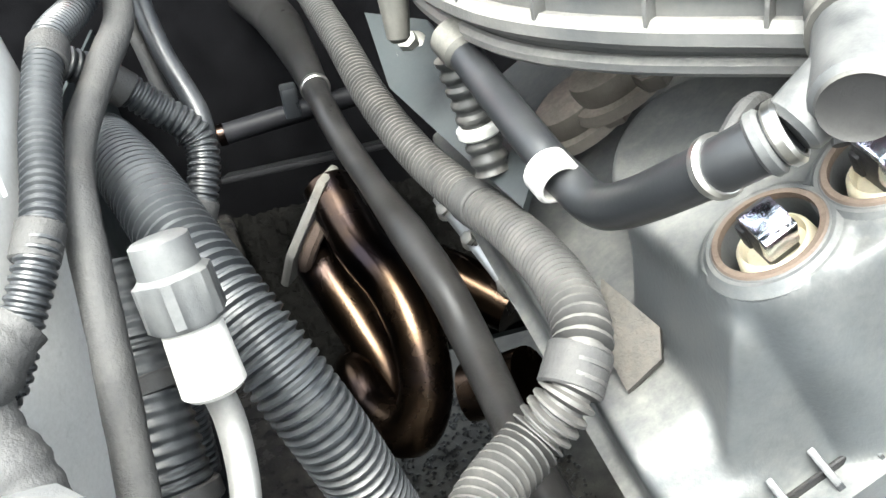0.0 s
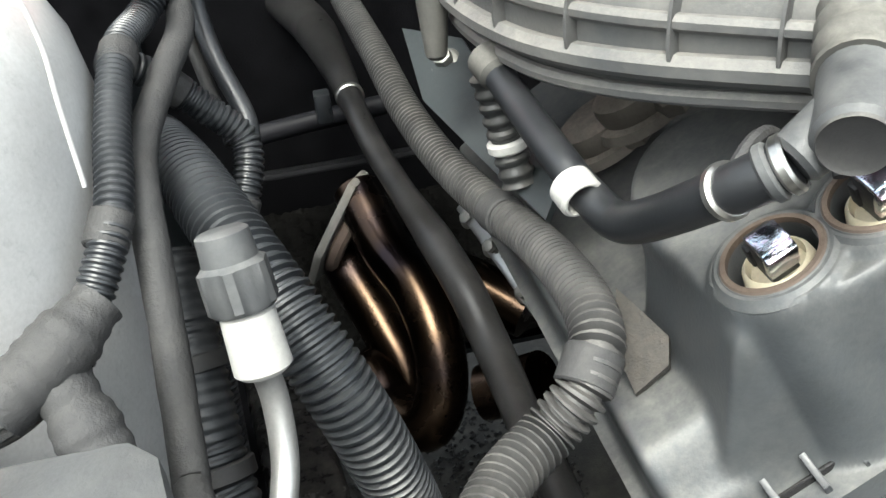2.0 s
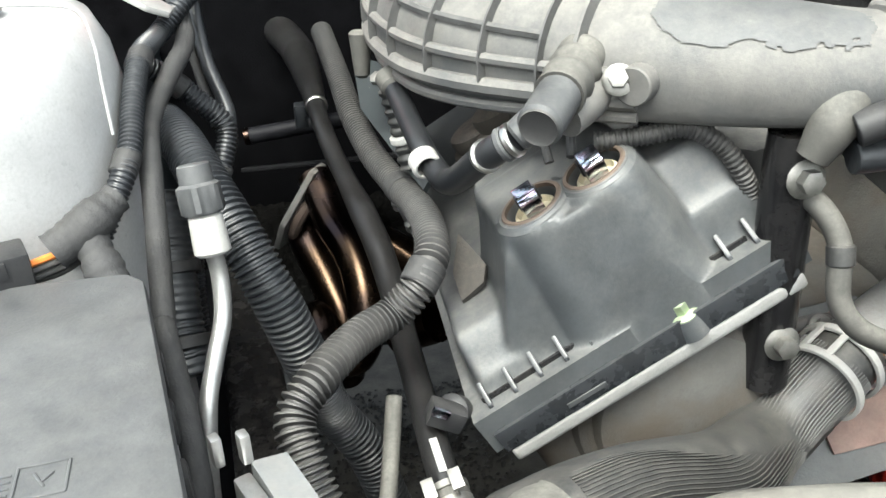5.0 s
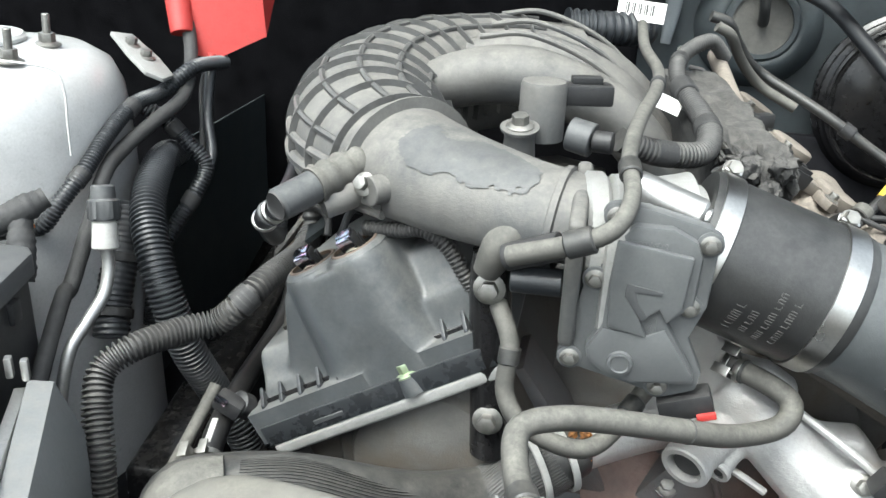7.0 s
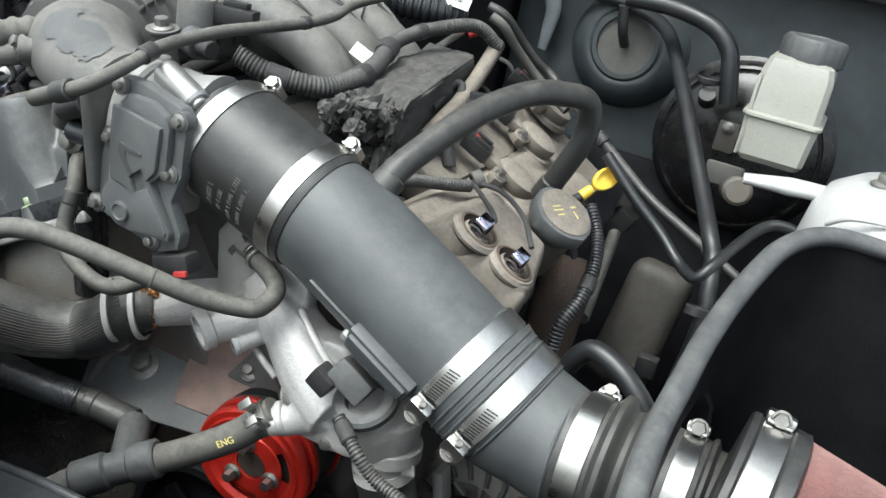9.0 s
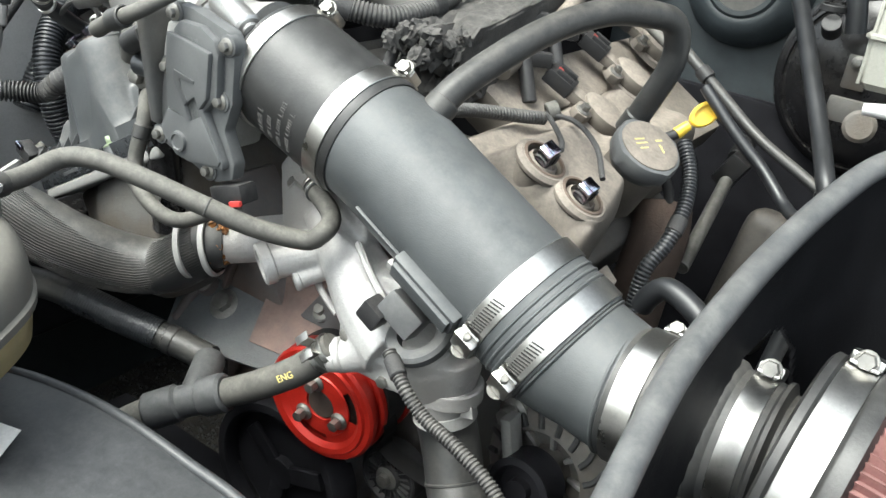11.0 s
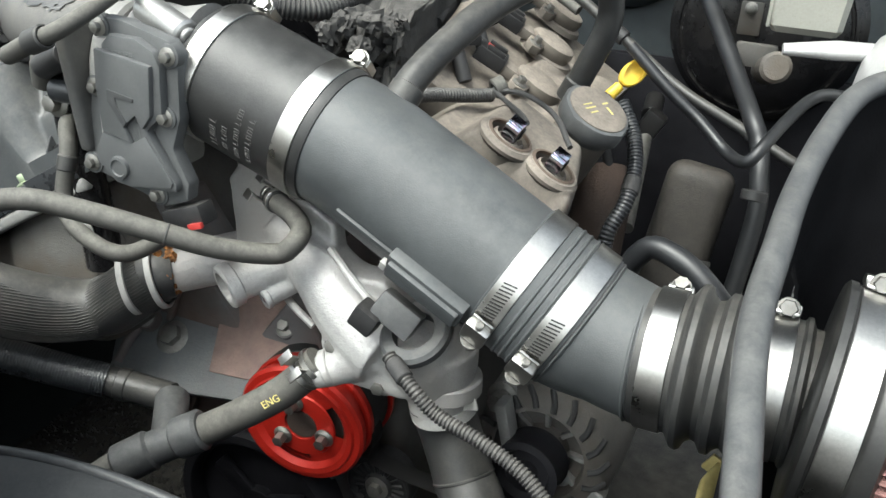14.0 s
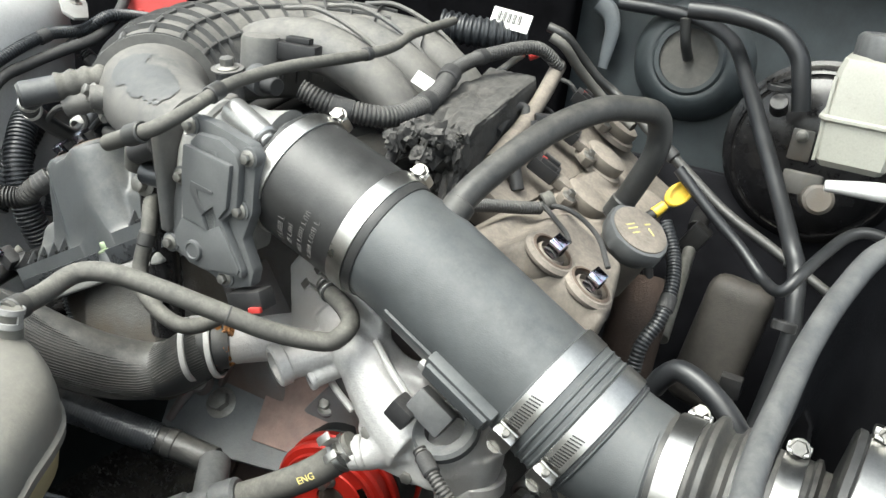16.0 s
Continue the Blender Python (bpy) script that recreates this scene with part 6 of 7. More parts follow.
part("second_lead", pipe([(-0.051, 0.547, 1.234), (-0.057, 0.535, 1.206), (-0.049, 0.514, 1.164), (-0.039, 0.482, 1.127)], 0.0045, n=10), M_TAPE, wr)

rc = thing("terminal_cover", (-0.02, 0.56, 1.25), "bright red plastic battery terminal cover", "terminal cover")
r0, r1, r2, r3 = V((-0.094, 0.571, 1.308)), V((-0.077, 0.545, 1.242)), V((-0.046, 0.548, 1.236)), V((0.007, 0.579, 1.262))
back = V((-0.02, 0.09, 0.045))
top = V((-0.01, 0.01, 0.075))
part("body", loft([[r1, r2, r3, r3 + back, r1 + back], [r1 + top, r2 + top, r3 + top, r3 + top + back, r1 + top + back]]), M_RED_COVER, rc, sharp=20)
part("sleeve", rod(V((-0.080, 0.538, 1.266)), V((-0.097, 0.564, 1.328)), 0.013, 0.016), M_RED_COVER, rc)
part("spigot", rod((-0.049, 0.544, 1.231), (-0.050, 0.549, 1.243), 0.005), M_RED_COVER, rc)

# black pipe and heat-tinted exhaust header
dp = thing("oil_tube", (0.09, 0.4, 0.9), "matt black steel tube beside the corrugated loom", "pipe")
part("tube", pipe([(-0.010, 1.010, 1.110), (0.0196, 0.9356, 1.094), (0.0339, 0.8512, 1.091), (0.0439, 0.7275, 1.086), (0.0489, 0.6596, 1.075), (0.0569, 0.6115, 1.057), (0.0688, 0.5483, 1.042), (0.0794, 0.4886, 1.033), (0.0889, 0.4416, 1.019), (0.0949, 0.4013, 1.002), (0.0970, 0.3622, 0.995), (0.0975, 0.3264, 0.993), (0.0995, 0.2657, 0.992), (0.1027, 0.1965, 0.984), (0.1080, 0.1500, 0.968)], [0.022, 0.022, 0.021, 0.014, 0.010, 0.010, 0.010, 0.0125, 0.0125, 0.012, 0.0115, 0.011, 0.0105, 0.0105, 0.0105], n=18), M_DARK_METAL, dp)
part("paint_mark", box((0.0055, 0.026, 0.0012), Matrix.Translation((0.1030, 0.180, 0.9905)) @ Matrix.Rotation(0.30, 4, "X") @ Matrix.Rotation(0.12, 4, "Z"), 0.0003, 1), M_WHITE, dp, "white painted mark")
part("clip", ring(0.0125, 0.009, 0.006, at((0.0475, 0.680, 1.079), (0.08, -0.8, -0.12)), 20, 0.001), M_STEEL, dp, "small bright clip")
part("sensor", box((0.016, 0.022, 0.03), Matrix.Translation((0.027, 0.800, 1.031)), 0.003), M_LOOM_CLEAN, dp)

eh = thing("exhaust_header", (0.16, 0.5, 0.70), "heat-tinted bronze steel exhaust header with welded bends", "exhaust header")
part("primary_tube", pipe([(0.039, 0.639, 1.009), (0.052, 0.591, 0.978), (0.069, 0.548, 0.958), (0.076, 0.514, 0.932), (0.072, 0.492, 0.896), (0.055, 0.486, 0.871), (0.034, 0.521, 0.868), (0.029, 0.569, 0.873), (0.05, 0.62, 0.76)], 0.0205, n=24), M_HEADER, eh)
part("primary_tube", pipe([(0.014, 0.652, 0.956), (0.025, 0.618, 0.933), (0.042, 0.579, 0.902), (0.052, 0.552, 0.873), (0.044, 0.539, 0.838)], 0.021, n=24), M_HEADER, eh)
part("primary_tube", pipe([(0.101, 0.554, 0.961), (0.126, 0.532, 0.950), (0.149, 0.510, 0.940)], 0.021, n=24), M_HEADER, eh)
part("primary_tube", pipe([(0.099, 0.464, 0.910), (0.122, 0.453, 0.919), (0.139, 0.440, 0.931)], 0.021, n=24), M_HEADER, eh)
fl = V((0.021, 0.641, 0.968))
part("collector_flange", prism([(-0.034, -0.038), (0.034, -0.038), (0.042, 0.0), (0.014, 0.062), (-0.014, 0.062), (-0.042, 0.0)], 0.008, at(fl, (-0.75, 0.45, 0.45)), 0.003), M_CAST_DIRTY, eh, "grey steel flange")
part("flange_ring", ring(0.034, 0.022, 0.012, at(fl, (0.75, -0.45, -0.45)), 32, 0.003), M_RUST, eh, "rusty weld ring")
bolt(eh, (0.039, 0.628, 1.014), (-0.5, -0.6, 0.6), 0.006, 0.008)
h0, h1 = V((0.122, 0.600, 0.997)), V((0.158, 0.451, 0.950))
part("head_plate", box(((h1 - h0).length, 0.010, 0.012), Matrix.Translation(h0.lerp(h1, 0.5)) @ frame_of((h1 - h0).cross(V((0.6, 0.5, -0.6))), (h1 - h0).cross((h1 - h0).cross(V((0.6, 0.5, -0.6))))).to_4x4(), 0.003), M_STEEL, eh, "bright steel head flange")
for p in ((0.124, 0.585, 0.991), (0.133, 0.548, 0.982), (0.145, 0.500, 0.966)):
    bolt(eh, p, (-0.6, -0.5, 0.6), 0.0055, 0.009)

# white-banded vent hose at the manifold
pv = thing("vent_hose", (0.15, 0.3, 1.1), "black crankcase vent hose with a white band and dusty ends", "hose")
PV = [(0.1076, 0.4072, 1.181), (0.114, 0.3709, 1.166), (0.1195, 0.3186, 1.154), (0.125, 0.2977, 1.145), (0.1329, 0.2699, 1.143), (0.147, 0.2138, 1.181), (0.1608, 0.1998, 1.195)]
part("hose", pipe(PV, [0.0085, 0.0085, 0.0085, 0.0088, 0.0092, 0.0092, 0.0095], n=18), M_HOSE_GLOSS, pv)
part("band", ring(0.0105, 0.008, 0.013, at((0.118, 0.303, 1.150), (0.012, -0.055, -0.018)), 24, 0.0015), M_WHITE, pv, "white plastic band")
part("end_boot", rod(PV[0], V(PV[0]).lerp(V(PV[1]), 0.5), 0.0115, 0.0105, bevel=0.003), M_RUBBER_DUST, pv, "dusty grey end boot")
part("bellows", pipe([(0.109, 0.412, 1.168), (0.113, 0.411, 1.150), (0.117, 0.409, 1.128), (0.121, 0.404, 1.104)], 0.0105, n=18, rib=(0.008, 0.0016)), M_RUBBER, pv)
part("bellows_ring", ring(0.0122, 0.009, 0.007, at((0.1165, 0.409, 1.131), (0.004, -0.002, -0.022)), 24, 0.0015), M_WHITE, pv, "white plastic ring")
EC, ED = V((0.1755, 0.1905, 1.2085)), V((0.54, 0.80, 0.22)).normalized()  # elbow corner and the way of its boot
el = part("elbow", cat(rod(EC - ED * 0.010, EC + ED * 0.030, 0.0135, bevel=0.0025), rod(PV[6], EC + ED * 0.012, 0.0100, 0.0112, bevel=0.002)), M_GREYCAP, pv, "dark grey elbow connector")
part("end_face", lathe([(0.0118, 0), (0.0112, 0.0014), (0.0095, 0.0006), (0, 0.0006)], at(EC - ED * 0.0098, -ED), 32), M_LOOM, el, "dark moulded end face")
pv_run = spline(PV, 0.002)
for back, mt in ((14, M_STEEL), (5, M_GREYCAP), (2, M_STEEL)):
    c, c1 = pv_run[-1 - back][0], pv_run[-back][0]
    part("ferrule", ring(0.0108, 0.0085, 0.005, at(c, c1 - c), 28, 0.0012), mt, pv, "bright crimped ring" if mt is M_STEEL else "grey ribbed end ferrule")
part("boot", pipe([EC + ED * 0.026, EC + ED * 0.050, EC + ED * 0.076], [0.0155, 0.0165, 0.0165], n=20, rib=(0.014, 0.002)), M_RUBBER_DUST, pv, "ribbed dusty rubber boot")


# ---- hoses across the front of the engine ----
def wrap(e, pts, where, r, length, material, name="tape_wrap", label=""):
    """A sleeve or a turn of tape round a hose, at a share of its run."""
    run = spline(pts, 0.004)
    k = max(1, min(len(run) - 2, int(len(run) * where)))
    ax = run[k + 1][0] - run[k - 1][0]
    return part(name, ring(r, r * 0.8, length, at(run[k][0] - ax.normalized() * length / 2, ax), 24, min(0.0012, length * 0.3)), material, e, label)


def hose(name, pts, r, material, label, category="hose", wraps=(), **kw):
    """A hose or cable with its sleeves: wraps holds (share of the run, extra radius, length, material, name)."""
    e = thing(name, V(pts[0]), label, category)
    part("tube", pipe(pts, r, **kw), material, e)
    for where, extra, length, mt, nm in wraps:
        rr = r[min(len(r) - 1, int(where * len(r)))] if isinstance(r, (list, tuple)) else r
        wrap(e, pts, where, rr + extra, length, mt, nm)
    return e


dg = hose("degas_hose", [(0.3911, -0.0005, 1.104), (0.38, 0.0385, 1.102), (0.3773, 0.0754, 1.109), (0.4044, 0.0896, 1.113), (0.442, 0.108, 1.104), (0.4878, 0.1316, 1.089), (0.5252, 0.1580, 1.073), (0.5590, 0.1850, 1.065), (0.5720, 0.1900, 1.073), (0.5750, 0.2000, 1.083), (0.5630, 0.2100, 1.089), (0.5400, 0.2190, 1.095), (0.5280, 0.2300, 1.094)], 0.0088, M_RUBBER_DUST, "grey-dusted rubber bleed hose from the tank to the housing", n=18, wraps=((0.04, 0.0016, 0.016, M_RUBBER, "end_sleeve"), (0.96, 0.0014, 0.014, M_RUBBER, "end_sleeve"), (0.55, 0.0004, 0.002, M_PRINT, "print_band")))
spring_clamp((0.5340, 0.2240, 1.0950), (-0.75, 0.6, 0.0), 0.0098, (0, -0.8, 0.5), "small steel spring clamp at the bleed nipple")
rh = hose("radiator_hose", [(0.4177, 0.225, 0.9962), (0.4037, 0.2165, 0.9917), (0.3547, 0.2026, 0.9527), (0.3135, 0.1754, 0.9536), (0.2742, 0.1437, 0.9718), (0.2088, 0.1147, 0.9958), (0.1544, 0.0956, 0.999), (0.1237, 0.0771, 0.9927), (0.1317, 0.052, 0.9287), (0.1267, 0.022, 0.8487)], [0.025, 0.027, 0.029, 0.029, 0.029, 0.029, 0.030, 0.030, 0.030, 0.030], M_RUBBER, "thick ribbed black upper radiator hose", n=28, step=0.004)
RH = [(0.404, 0.218, 0.992), (0.349, 0.200, 0.951), (0.310, 0.165, 0.951), (0.273, 0.130, 0.971), (0.209, 0.105, 1.000), (0.170, 0.092, 1.002)]
line = spline(RH, 0.01)
for k in range(64):
    a = 2 * math.pi * k / 64
    pts = []
    for i, (c, tag, s) in enumerate(line):
        t = (line[min(i + 1, len(line) - 1)][0] - line[max(i - 1, 0)][0]).normalized()
        x = V((0, 0, 1)).cross(t).normalized()
        pts.append(c + (x * math.cos(a) + t.cross(x) * math.sin(a)) * 0.0285)
    part("braid_rib", pipe(pts, 0.0006, n=4, step=0.016), M_RUBBER, rh)
part("elbow_sleeve", pipe([(0.161, 0.086, 1.002), (0.132, 0.070, 0.996), (0.135, 0.04, 0.93), (0.130, 0.01, 0.86)], 0.0325, n=28), M_RUBBER_DUST, rh, "tan dusty elbow")
cw = thing("spring_clamp", (0.382, 0.226, 0.977), "white-edged constant tension clamp on the radiator hose", "clamp", "spring clamps")
ca, cx_ = V((0.3965, 0.2130, 0.9895)), V((-0.84, -0.48, -0.26)).normalized()
part("band", cat(ring(0.0330, 0.030, 0.006, at(ca - cx_ * 0.014, cx_), 40, 0.0006), ring(0.0330, 0.030, 0.006, at(ca + cx_ * 0.012, cx_), 40, 0.0006), *[box((0.005, 0.003, 0.026), at(ca + cx_ * 0.001, cx_) @ Matrix.Rotation(a, 4, "Z") @ Matrix.Translation((0, 0.0318, 0)), 0.0005) for a in (0.4, -0.2, 2.4)]), M_WHITE, cw)
cor = bmesh.new()
for k in range(80):
    d = V((random.uniform(-0.010, 0.010), random.uniform(-0.016, 0.006), random.uniform(-0.022, 0.020)))
    q = lathe([(0, -0.004), (0.004, -0.002), (0.0045, 0.002), (0, 0.004)], Matrix.Translation(V((0.419, 0.219, 1.001)) + d) @ Matrix.Rotation(random.uniform(0, 3), 4, "X") @ Matrix.Scale(random.uniform(0.35, 1.05), 4), 9)
    for v in q.verts:
        v.co += V((noise.noise(v.co * 400), noise.noise(v.co * 410 + V((3, 1, 0))), noise.noise(v.co * 390))) * 0.003
    cor = cat(cor, q)
solo("corrosion_crust", cor, M_ORANGE_RUST, "crumbly orange corrosion crust on the outlet neck", "corrosion", kind="stuff")

hh = hose("heater_hose", [(0.5954, 0.1937, 0.9686), (0.5682, 0.1798, 0.9372), (0.5229, 0.1663, 0.9019), (0.4821, 0.1507, 0.8772), (0.4417, 0.1223, 0.8579), (0.4055, 0.0873, 0.8307), (0.3685, 0.0523, 0.8066)], 0.0145, M_RUBBER_DUST, "brownish dusty heater hose with a quick connector", n=20)
part("connector", cat(rod((0.497, 0.157, 0.887), (0.474, 0.146, 0.874), 0.0195, bevel=0.003), rod((0.457, 0.134, 0.866), (0.432, 0.113, 0.851), 0.0190, bevel=0.003), pipe([(0.482, 0.150, 0.878), (0.462, 0.138, 0.868), (0.445, 0.124, 0.859)], 0.0165), rod((0.468, 0.142, 0.871), (0.428, 0.196, 0.872), 0.0165)), M_GREYCAP, hh, "dark plastic quick connector")
hx = V((0.0453, 0.0135, 0.0353)).normalized()
hd = V((0.32, -0.86, 0.25))
hd = (hd - hx * hd.dot(hx)).normalized()
part("print", lettering("ENG", 0.0095, Matrix.Translation(V((0.5625, 0.1779, 0.9326)) + hd * 0.0148) @ Matrix((hx, hd.cross(hx), hd)).transposed().to_4x4()), M_YELLOW_PRINT, hh, "faded yellow letters")
spring_clamp((0.588, 0.190, 0.960), (-0.6, -0.3, -0.7), 0.0155, (0, -0.7, 0.7), "steel spring clamp on the heater hose")
h3 = hose("bypass_hose", [(0.4178, 0.2062, 0.8633), (0.3636, 0.1964, 0.8683), (0.303, 0.1703, 0.8835), (0.2404, 0.1391, 0.9035), (0.1735, 0.109, 0.9055)], 0.0155, M_RUBBER, "black rubber hose running under the coolant tank", n=18, wraps=((0.2, 0.0012, 0.012, M_RUBBER, "end_sleeve"),))
part("ribbed_sleeve", pipe([(0.352, 0.1915, 0.871), (0.303, 0.1703, 0.8835), (0.258, 0.148, 0.8990)], 0.0172, n=20, rib=(0.003, 0.0004)), M_LOOM_CLEAN, h3)
lr = hose("lower_hose", [(0.6913, 0.2322, 0.9396), (0.7019, 0.2372, 0.9081), (0.7234, 0.2261, 0.8687), (0.7413, 0.2091, 0.8315), (0.6983, 0.1991, 0.6986)], 0.0275, M_RUBBER, "thick brown-dusted lower radiator hose", n=28, wraps=((0.30, 0.0010, 0.004, M_RUBBER, "moulded_ring"), (0.45, 0.0010, 0.003, M_RUBBER, "moulded_ring")))
tie = thing("hose_clamp", (0.70, 0.226, 0.94), "flat white metal band with an upright tab", "clamp")
part("band", ring(0.0295, 0.027, 0.012, at((0.6975, 0.2350, 0.924), (-0.25, -0.05, 1)), 36, 0.0006), M_WHITE, tie)
part("tab", box((0.018, 0.003, 0.012), Matrix.Translation((0.722, 0.224, 0.948)) @ Matrix.Rotation(-0.3, 4, "Y"), 0.001), M_WHITE, tie)
ck = hose("sensor_lead", [(0.6721, 0.1717, 1.009), (0.7016, 0.1551, 0.9977), (0.7252, 0.152, 0.9828), (0.764, 0.1466, 0.9753), (0.8, 0.1421, 0.9615), (0.8273, 0.1347, 0.9412), (0.8393, 0.1347, 0.9212)], 0.0062, M_LOOM, "thin grey corrugated sensor lead", "cable", n=12, rib=(0.0034, 0.0011), wraps=((0.08, 0.0012, 0.020, M_TAPE, "tape_wrap"), (0.93, 0.0012, 0.025, M_TAPE, "tape_wrap")))

# ---- bracket pipe and small lines over the front of the manifold ----
bk = thing("bracket_tube", (0.338, 0.19, 1.02), "black painted bracket tube with two zinc bolts", "bracket")
part("tube", pipe([(0.337, 0.205, 1.180), (0.337, 0.205, 1.150), (0.340, 0.208, 1.09), (0.343, 0.212, 1.03), (0.344, 0.215, 0.99)], [0.016, 0.017, 0.017, 0.0175, 0.018], n=22), M_GLOSS_BLACK, bk)
bolt(bk, (0.338, 0.1885, 1.155), (0, -1, 0.1), 0.008, 0.011)
bolt(bk, (0.343, 0.1945, 1.032), (0, -1, 0.1), 0.008, 0.011)
pg = thing("purge_valve", (0.35, 0.18, 1.19), "dust-covered grey purge elbow above the bracket", "valve")
part("elbow", pipe([(0.335, 0.180, 1.172), (0.345, 0.179, 1.193), (0.358, 0.188, 1.207)], [0.010, 0.015, 0.0155], n=20), M_RUBBER_DUST, pg)
part("socket", rod((0.351, 0.167, 1.192), (0.390, 0.156, 1.210), 0.0105), M_BLACK, pg)
part("lower_tube", rod((0.356, 0.173, 1.173), (0.394, 0.170, 1.175), 0.0105), M_LOOM_CLEAN, pg)
sl = hose("vacuum_line", [(0.3569, 0.1299, 1.209), (0.3958, 0.1189, 1.226), (0.4234, 0.1217, 1.239), (0.4338, 0.1487, 1.253), (0.4304, 0.1995, 1.267), (0.4373, 0.2677, 1.277), (0.4514, 0.3569, 1.282), (0.4542, 0.4242, 1.287), (0.4427, 0.4883, 1.296), (0.4399, 0.5838, 1.305)], [0.0075, 0.0072, 0.0065, 0.006, 0.006, 0.006, 0.006, 0.0055, 0.0055, 0.0055], M_RUBBER_DUST, "grey vacuum line winding over the throttle", "pipe", n=14, wraps=((0.10, 0.0022, 0.020, M_RUBBER, "end_sleeve"), (0.26, 0.0016, 0.016, M_RUBBER, "end_sleeve"), (0.62, 0.0010, 0.010, M_TAPE, "tape_wrap")))
vl2 = hose("thin_loom", [(0.2232, 0.2459, 1.17), (0.2553, 0.2369, 1.175), (0.2773, 0.2297, 1.18), (0.2985, 0.224, 1.169), (0.3124, 0.2197, 1.151), (0.3253, 0.2234, 1.129)], 0.0068, M_LOOM, "short dusty corrugated loom along the valve cover", "wiring loom", n=12, rib=(0.0036, 0.001))
vl3 = hose("return_hose", [(0.344, 0.226, 1.122), (0.3457, 0.1919, 1.14), (0.3583, 0.1742, 1.117), (0.3583, 0.1632, 1.08), (0.379, 0.1539, 1.057), (0.428, 0.16, 1.044), (0.469, 0.212, 1.074)], 0.0075, M_RUBBER_DUST, "thin dusty hose looping behind the bracket tube", n=14, wraps=((0.30, 0.0012, 0.014, M_RUBBER, "end_sleeve"), (0.90, 0.0012, 0.016, M_RUBBER, "end_sleeve")))
se = thing("cover_sensor", (0.118, 0.215, 0.99), "small black sensor with a plug at the valve cover corner", "sensor")
part("body", cat(lathe([(0.012, 0), (0.012, 0.012), (0.008, 0.015), (0, 0.015)], at((0.122, 0.215, 0.995), (-0.4, -0.6, 0.6)), 20), box((0.026, 0.016, 0.016), Matrix.Translation((0.112, 0.200, 1.006)) @ Matrix.Rotation(0.5, 4, "Y"), 0.003)), M_BLACK, se)
part("latch", box((0.012, 0.004, 0.006), Matrix.Translation((0.108, 0.192, 1.014)) @ Matrix.Rotation(0.5, 4, "Y"), 0.001), M_FOIL, se)
tp = hose("oil_cooler_pipe", [(0.081, 0.239, 0.997), (0.072, 0.200, 0.967), (0.062, 0.161, 0.938), (0.053, 0.126, 0.915)], 0.0062, M_RUBBER_DUST, "plain grey pipe dropping beside the engine", "pipe", n=14)
spring_clamp((0.1070, 0.158, 0.972), (0.09, -0.5, -0.2), 0.013, (-0.2, -0.5, 0.8), "steel spring clamp on the black tube", M_ZINC)
hose("short_hose", [(0.1065, 0.163, 0.973), (0.1125, 0.132, 0.957), (0.119, 0.105, 0.92), (0.119, 0.095, 0.85)], 0.0135, M_RUBBER_DUST, "short brown-dusted hose under the black tube", n=18)

# ---- plug cluster beside the strut tower ----
pl = thing("plug_cluster", (-0.19, 0.23, 1.11), "grey multi-way plug with a twisted wire bundle", "connector")
for k in range(3):
    part("plug", box((0.045, 0.028, 0.030), Matrix.Translation((-0.205 + 0.03 * k, 0.222 - 0.006 * k, 1.150 - 0.006 * k)) @ Matrix.Rotation(0.2 * k, 4, "Z"), 0.003), M_BLACK, pl)
    part("key", box((0.030, 0.006, 0.010), Matrix.Translation((-0.205 + 0.03 * k, 0.208 - 0.006 * k, 1.158 - 0.006 * k)) @ Matrix.Rotation(0.2 * k, 4, "Z"), 0.001), M_BLACK, pl)
for k in range(7):
    o = V((0, 0.004 * (k % 3), 0.005 * (k // 3)))
    part("wire", pipe([V((-0.20 + 0.004 * k, 0.215, 1.130)) + o, V((-0.15, 0.212 + 0.004 * math.sin(k), 1.128)) + o, V((-0.115, 0.225, 1.128 + 0.003 * math.cos(k * 2))) + o, V((-0.092, 0.240, 1.135)) + o], 0.0022, n=7), (M_TAPE, M_RUBBER_DUST, M_ORANGE, M_PRINT)[k % 4], pl)
part("taped_run", pipe([(-0.075, 0.247, 1.165), (-0.087, 0.235, 1.158), (-0.099, 0.227, 1.151), (-0.111, 0.221, 1.145)], [0.010, 0.0125, 0.0135, 0.012], n=18, rib=(0.007, 0.0006), rough=0.16), M_TAPE, pl)
part("taped_branch", pipe([(-0.091, 0.229, 1.147), (-0.084, 0.217, 1.134), (-0.079, 0.209, 1.121), (-0.078, 0.200, 1.102)], [0.011, 0.012, 0.012, 0.012], n=18, rib=(0.007, 0.0006), rough=0.16), M_TAPE, pl)
bc = hose("black_conduit", [(-0.078, 0.390, 1.105), (-0.075, 0.366, 1.075), (-0.073, 0.341, 1.044), (-0.071, 0.323, 1.016), (-0.066, 0.306, 0.991)], 0.019, M_LOOM_CLEAN, "black corrugated conduit with two strap bands", "wiring loom", n=18, rib=(0.006, 0.0012))
for p in ((-0.074, 0.357, 1.062), (-0.071, 0.323, 1.016)):
    part("strap", ring(0.0215, 0.018, 0.010, at(p, (0.1, -0.5, -0.8)), 24, 0.001), M_BLACK, bc)
bt = thing("small_boot", (0.084, 0.434, 1.17), "small dusty rubber boot on the manifold edge", "boot")
part("boot", rod((0.090, 0.460, 1.166), (0.0915, 0.463, 1.205), 0.0065, 0.0098, bevel=0.003), M_RUBBER_DUST, bt)

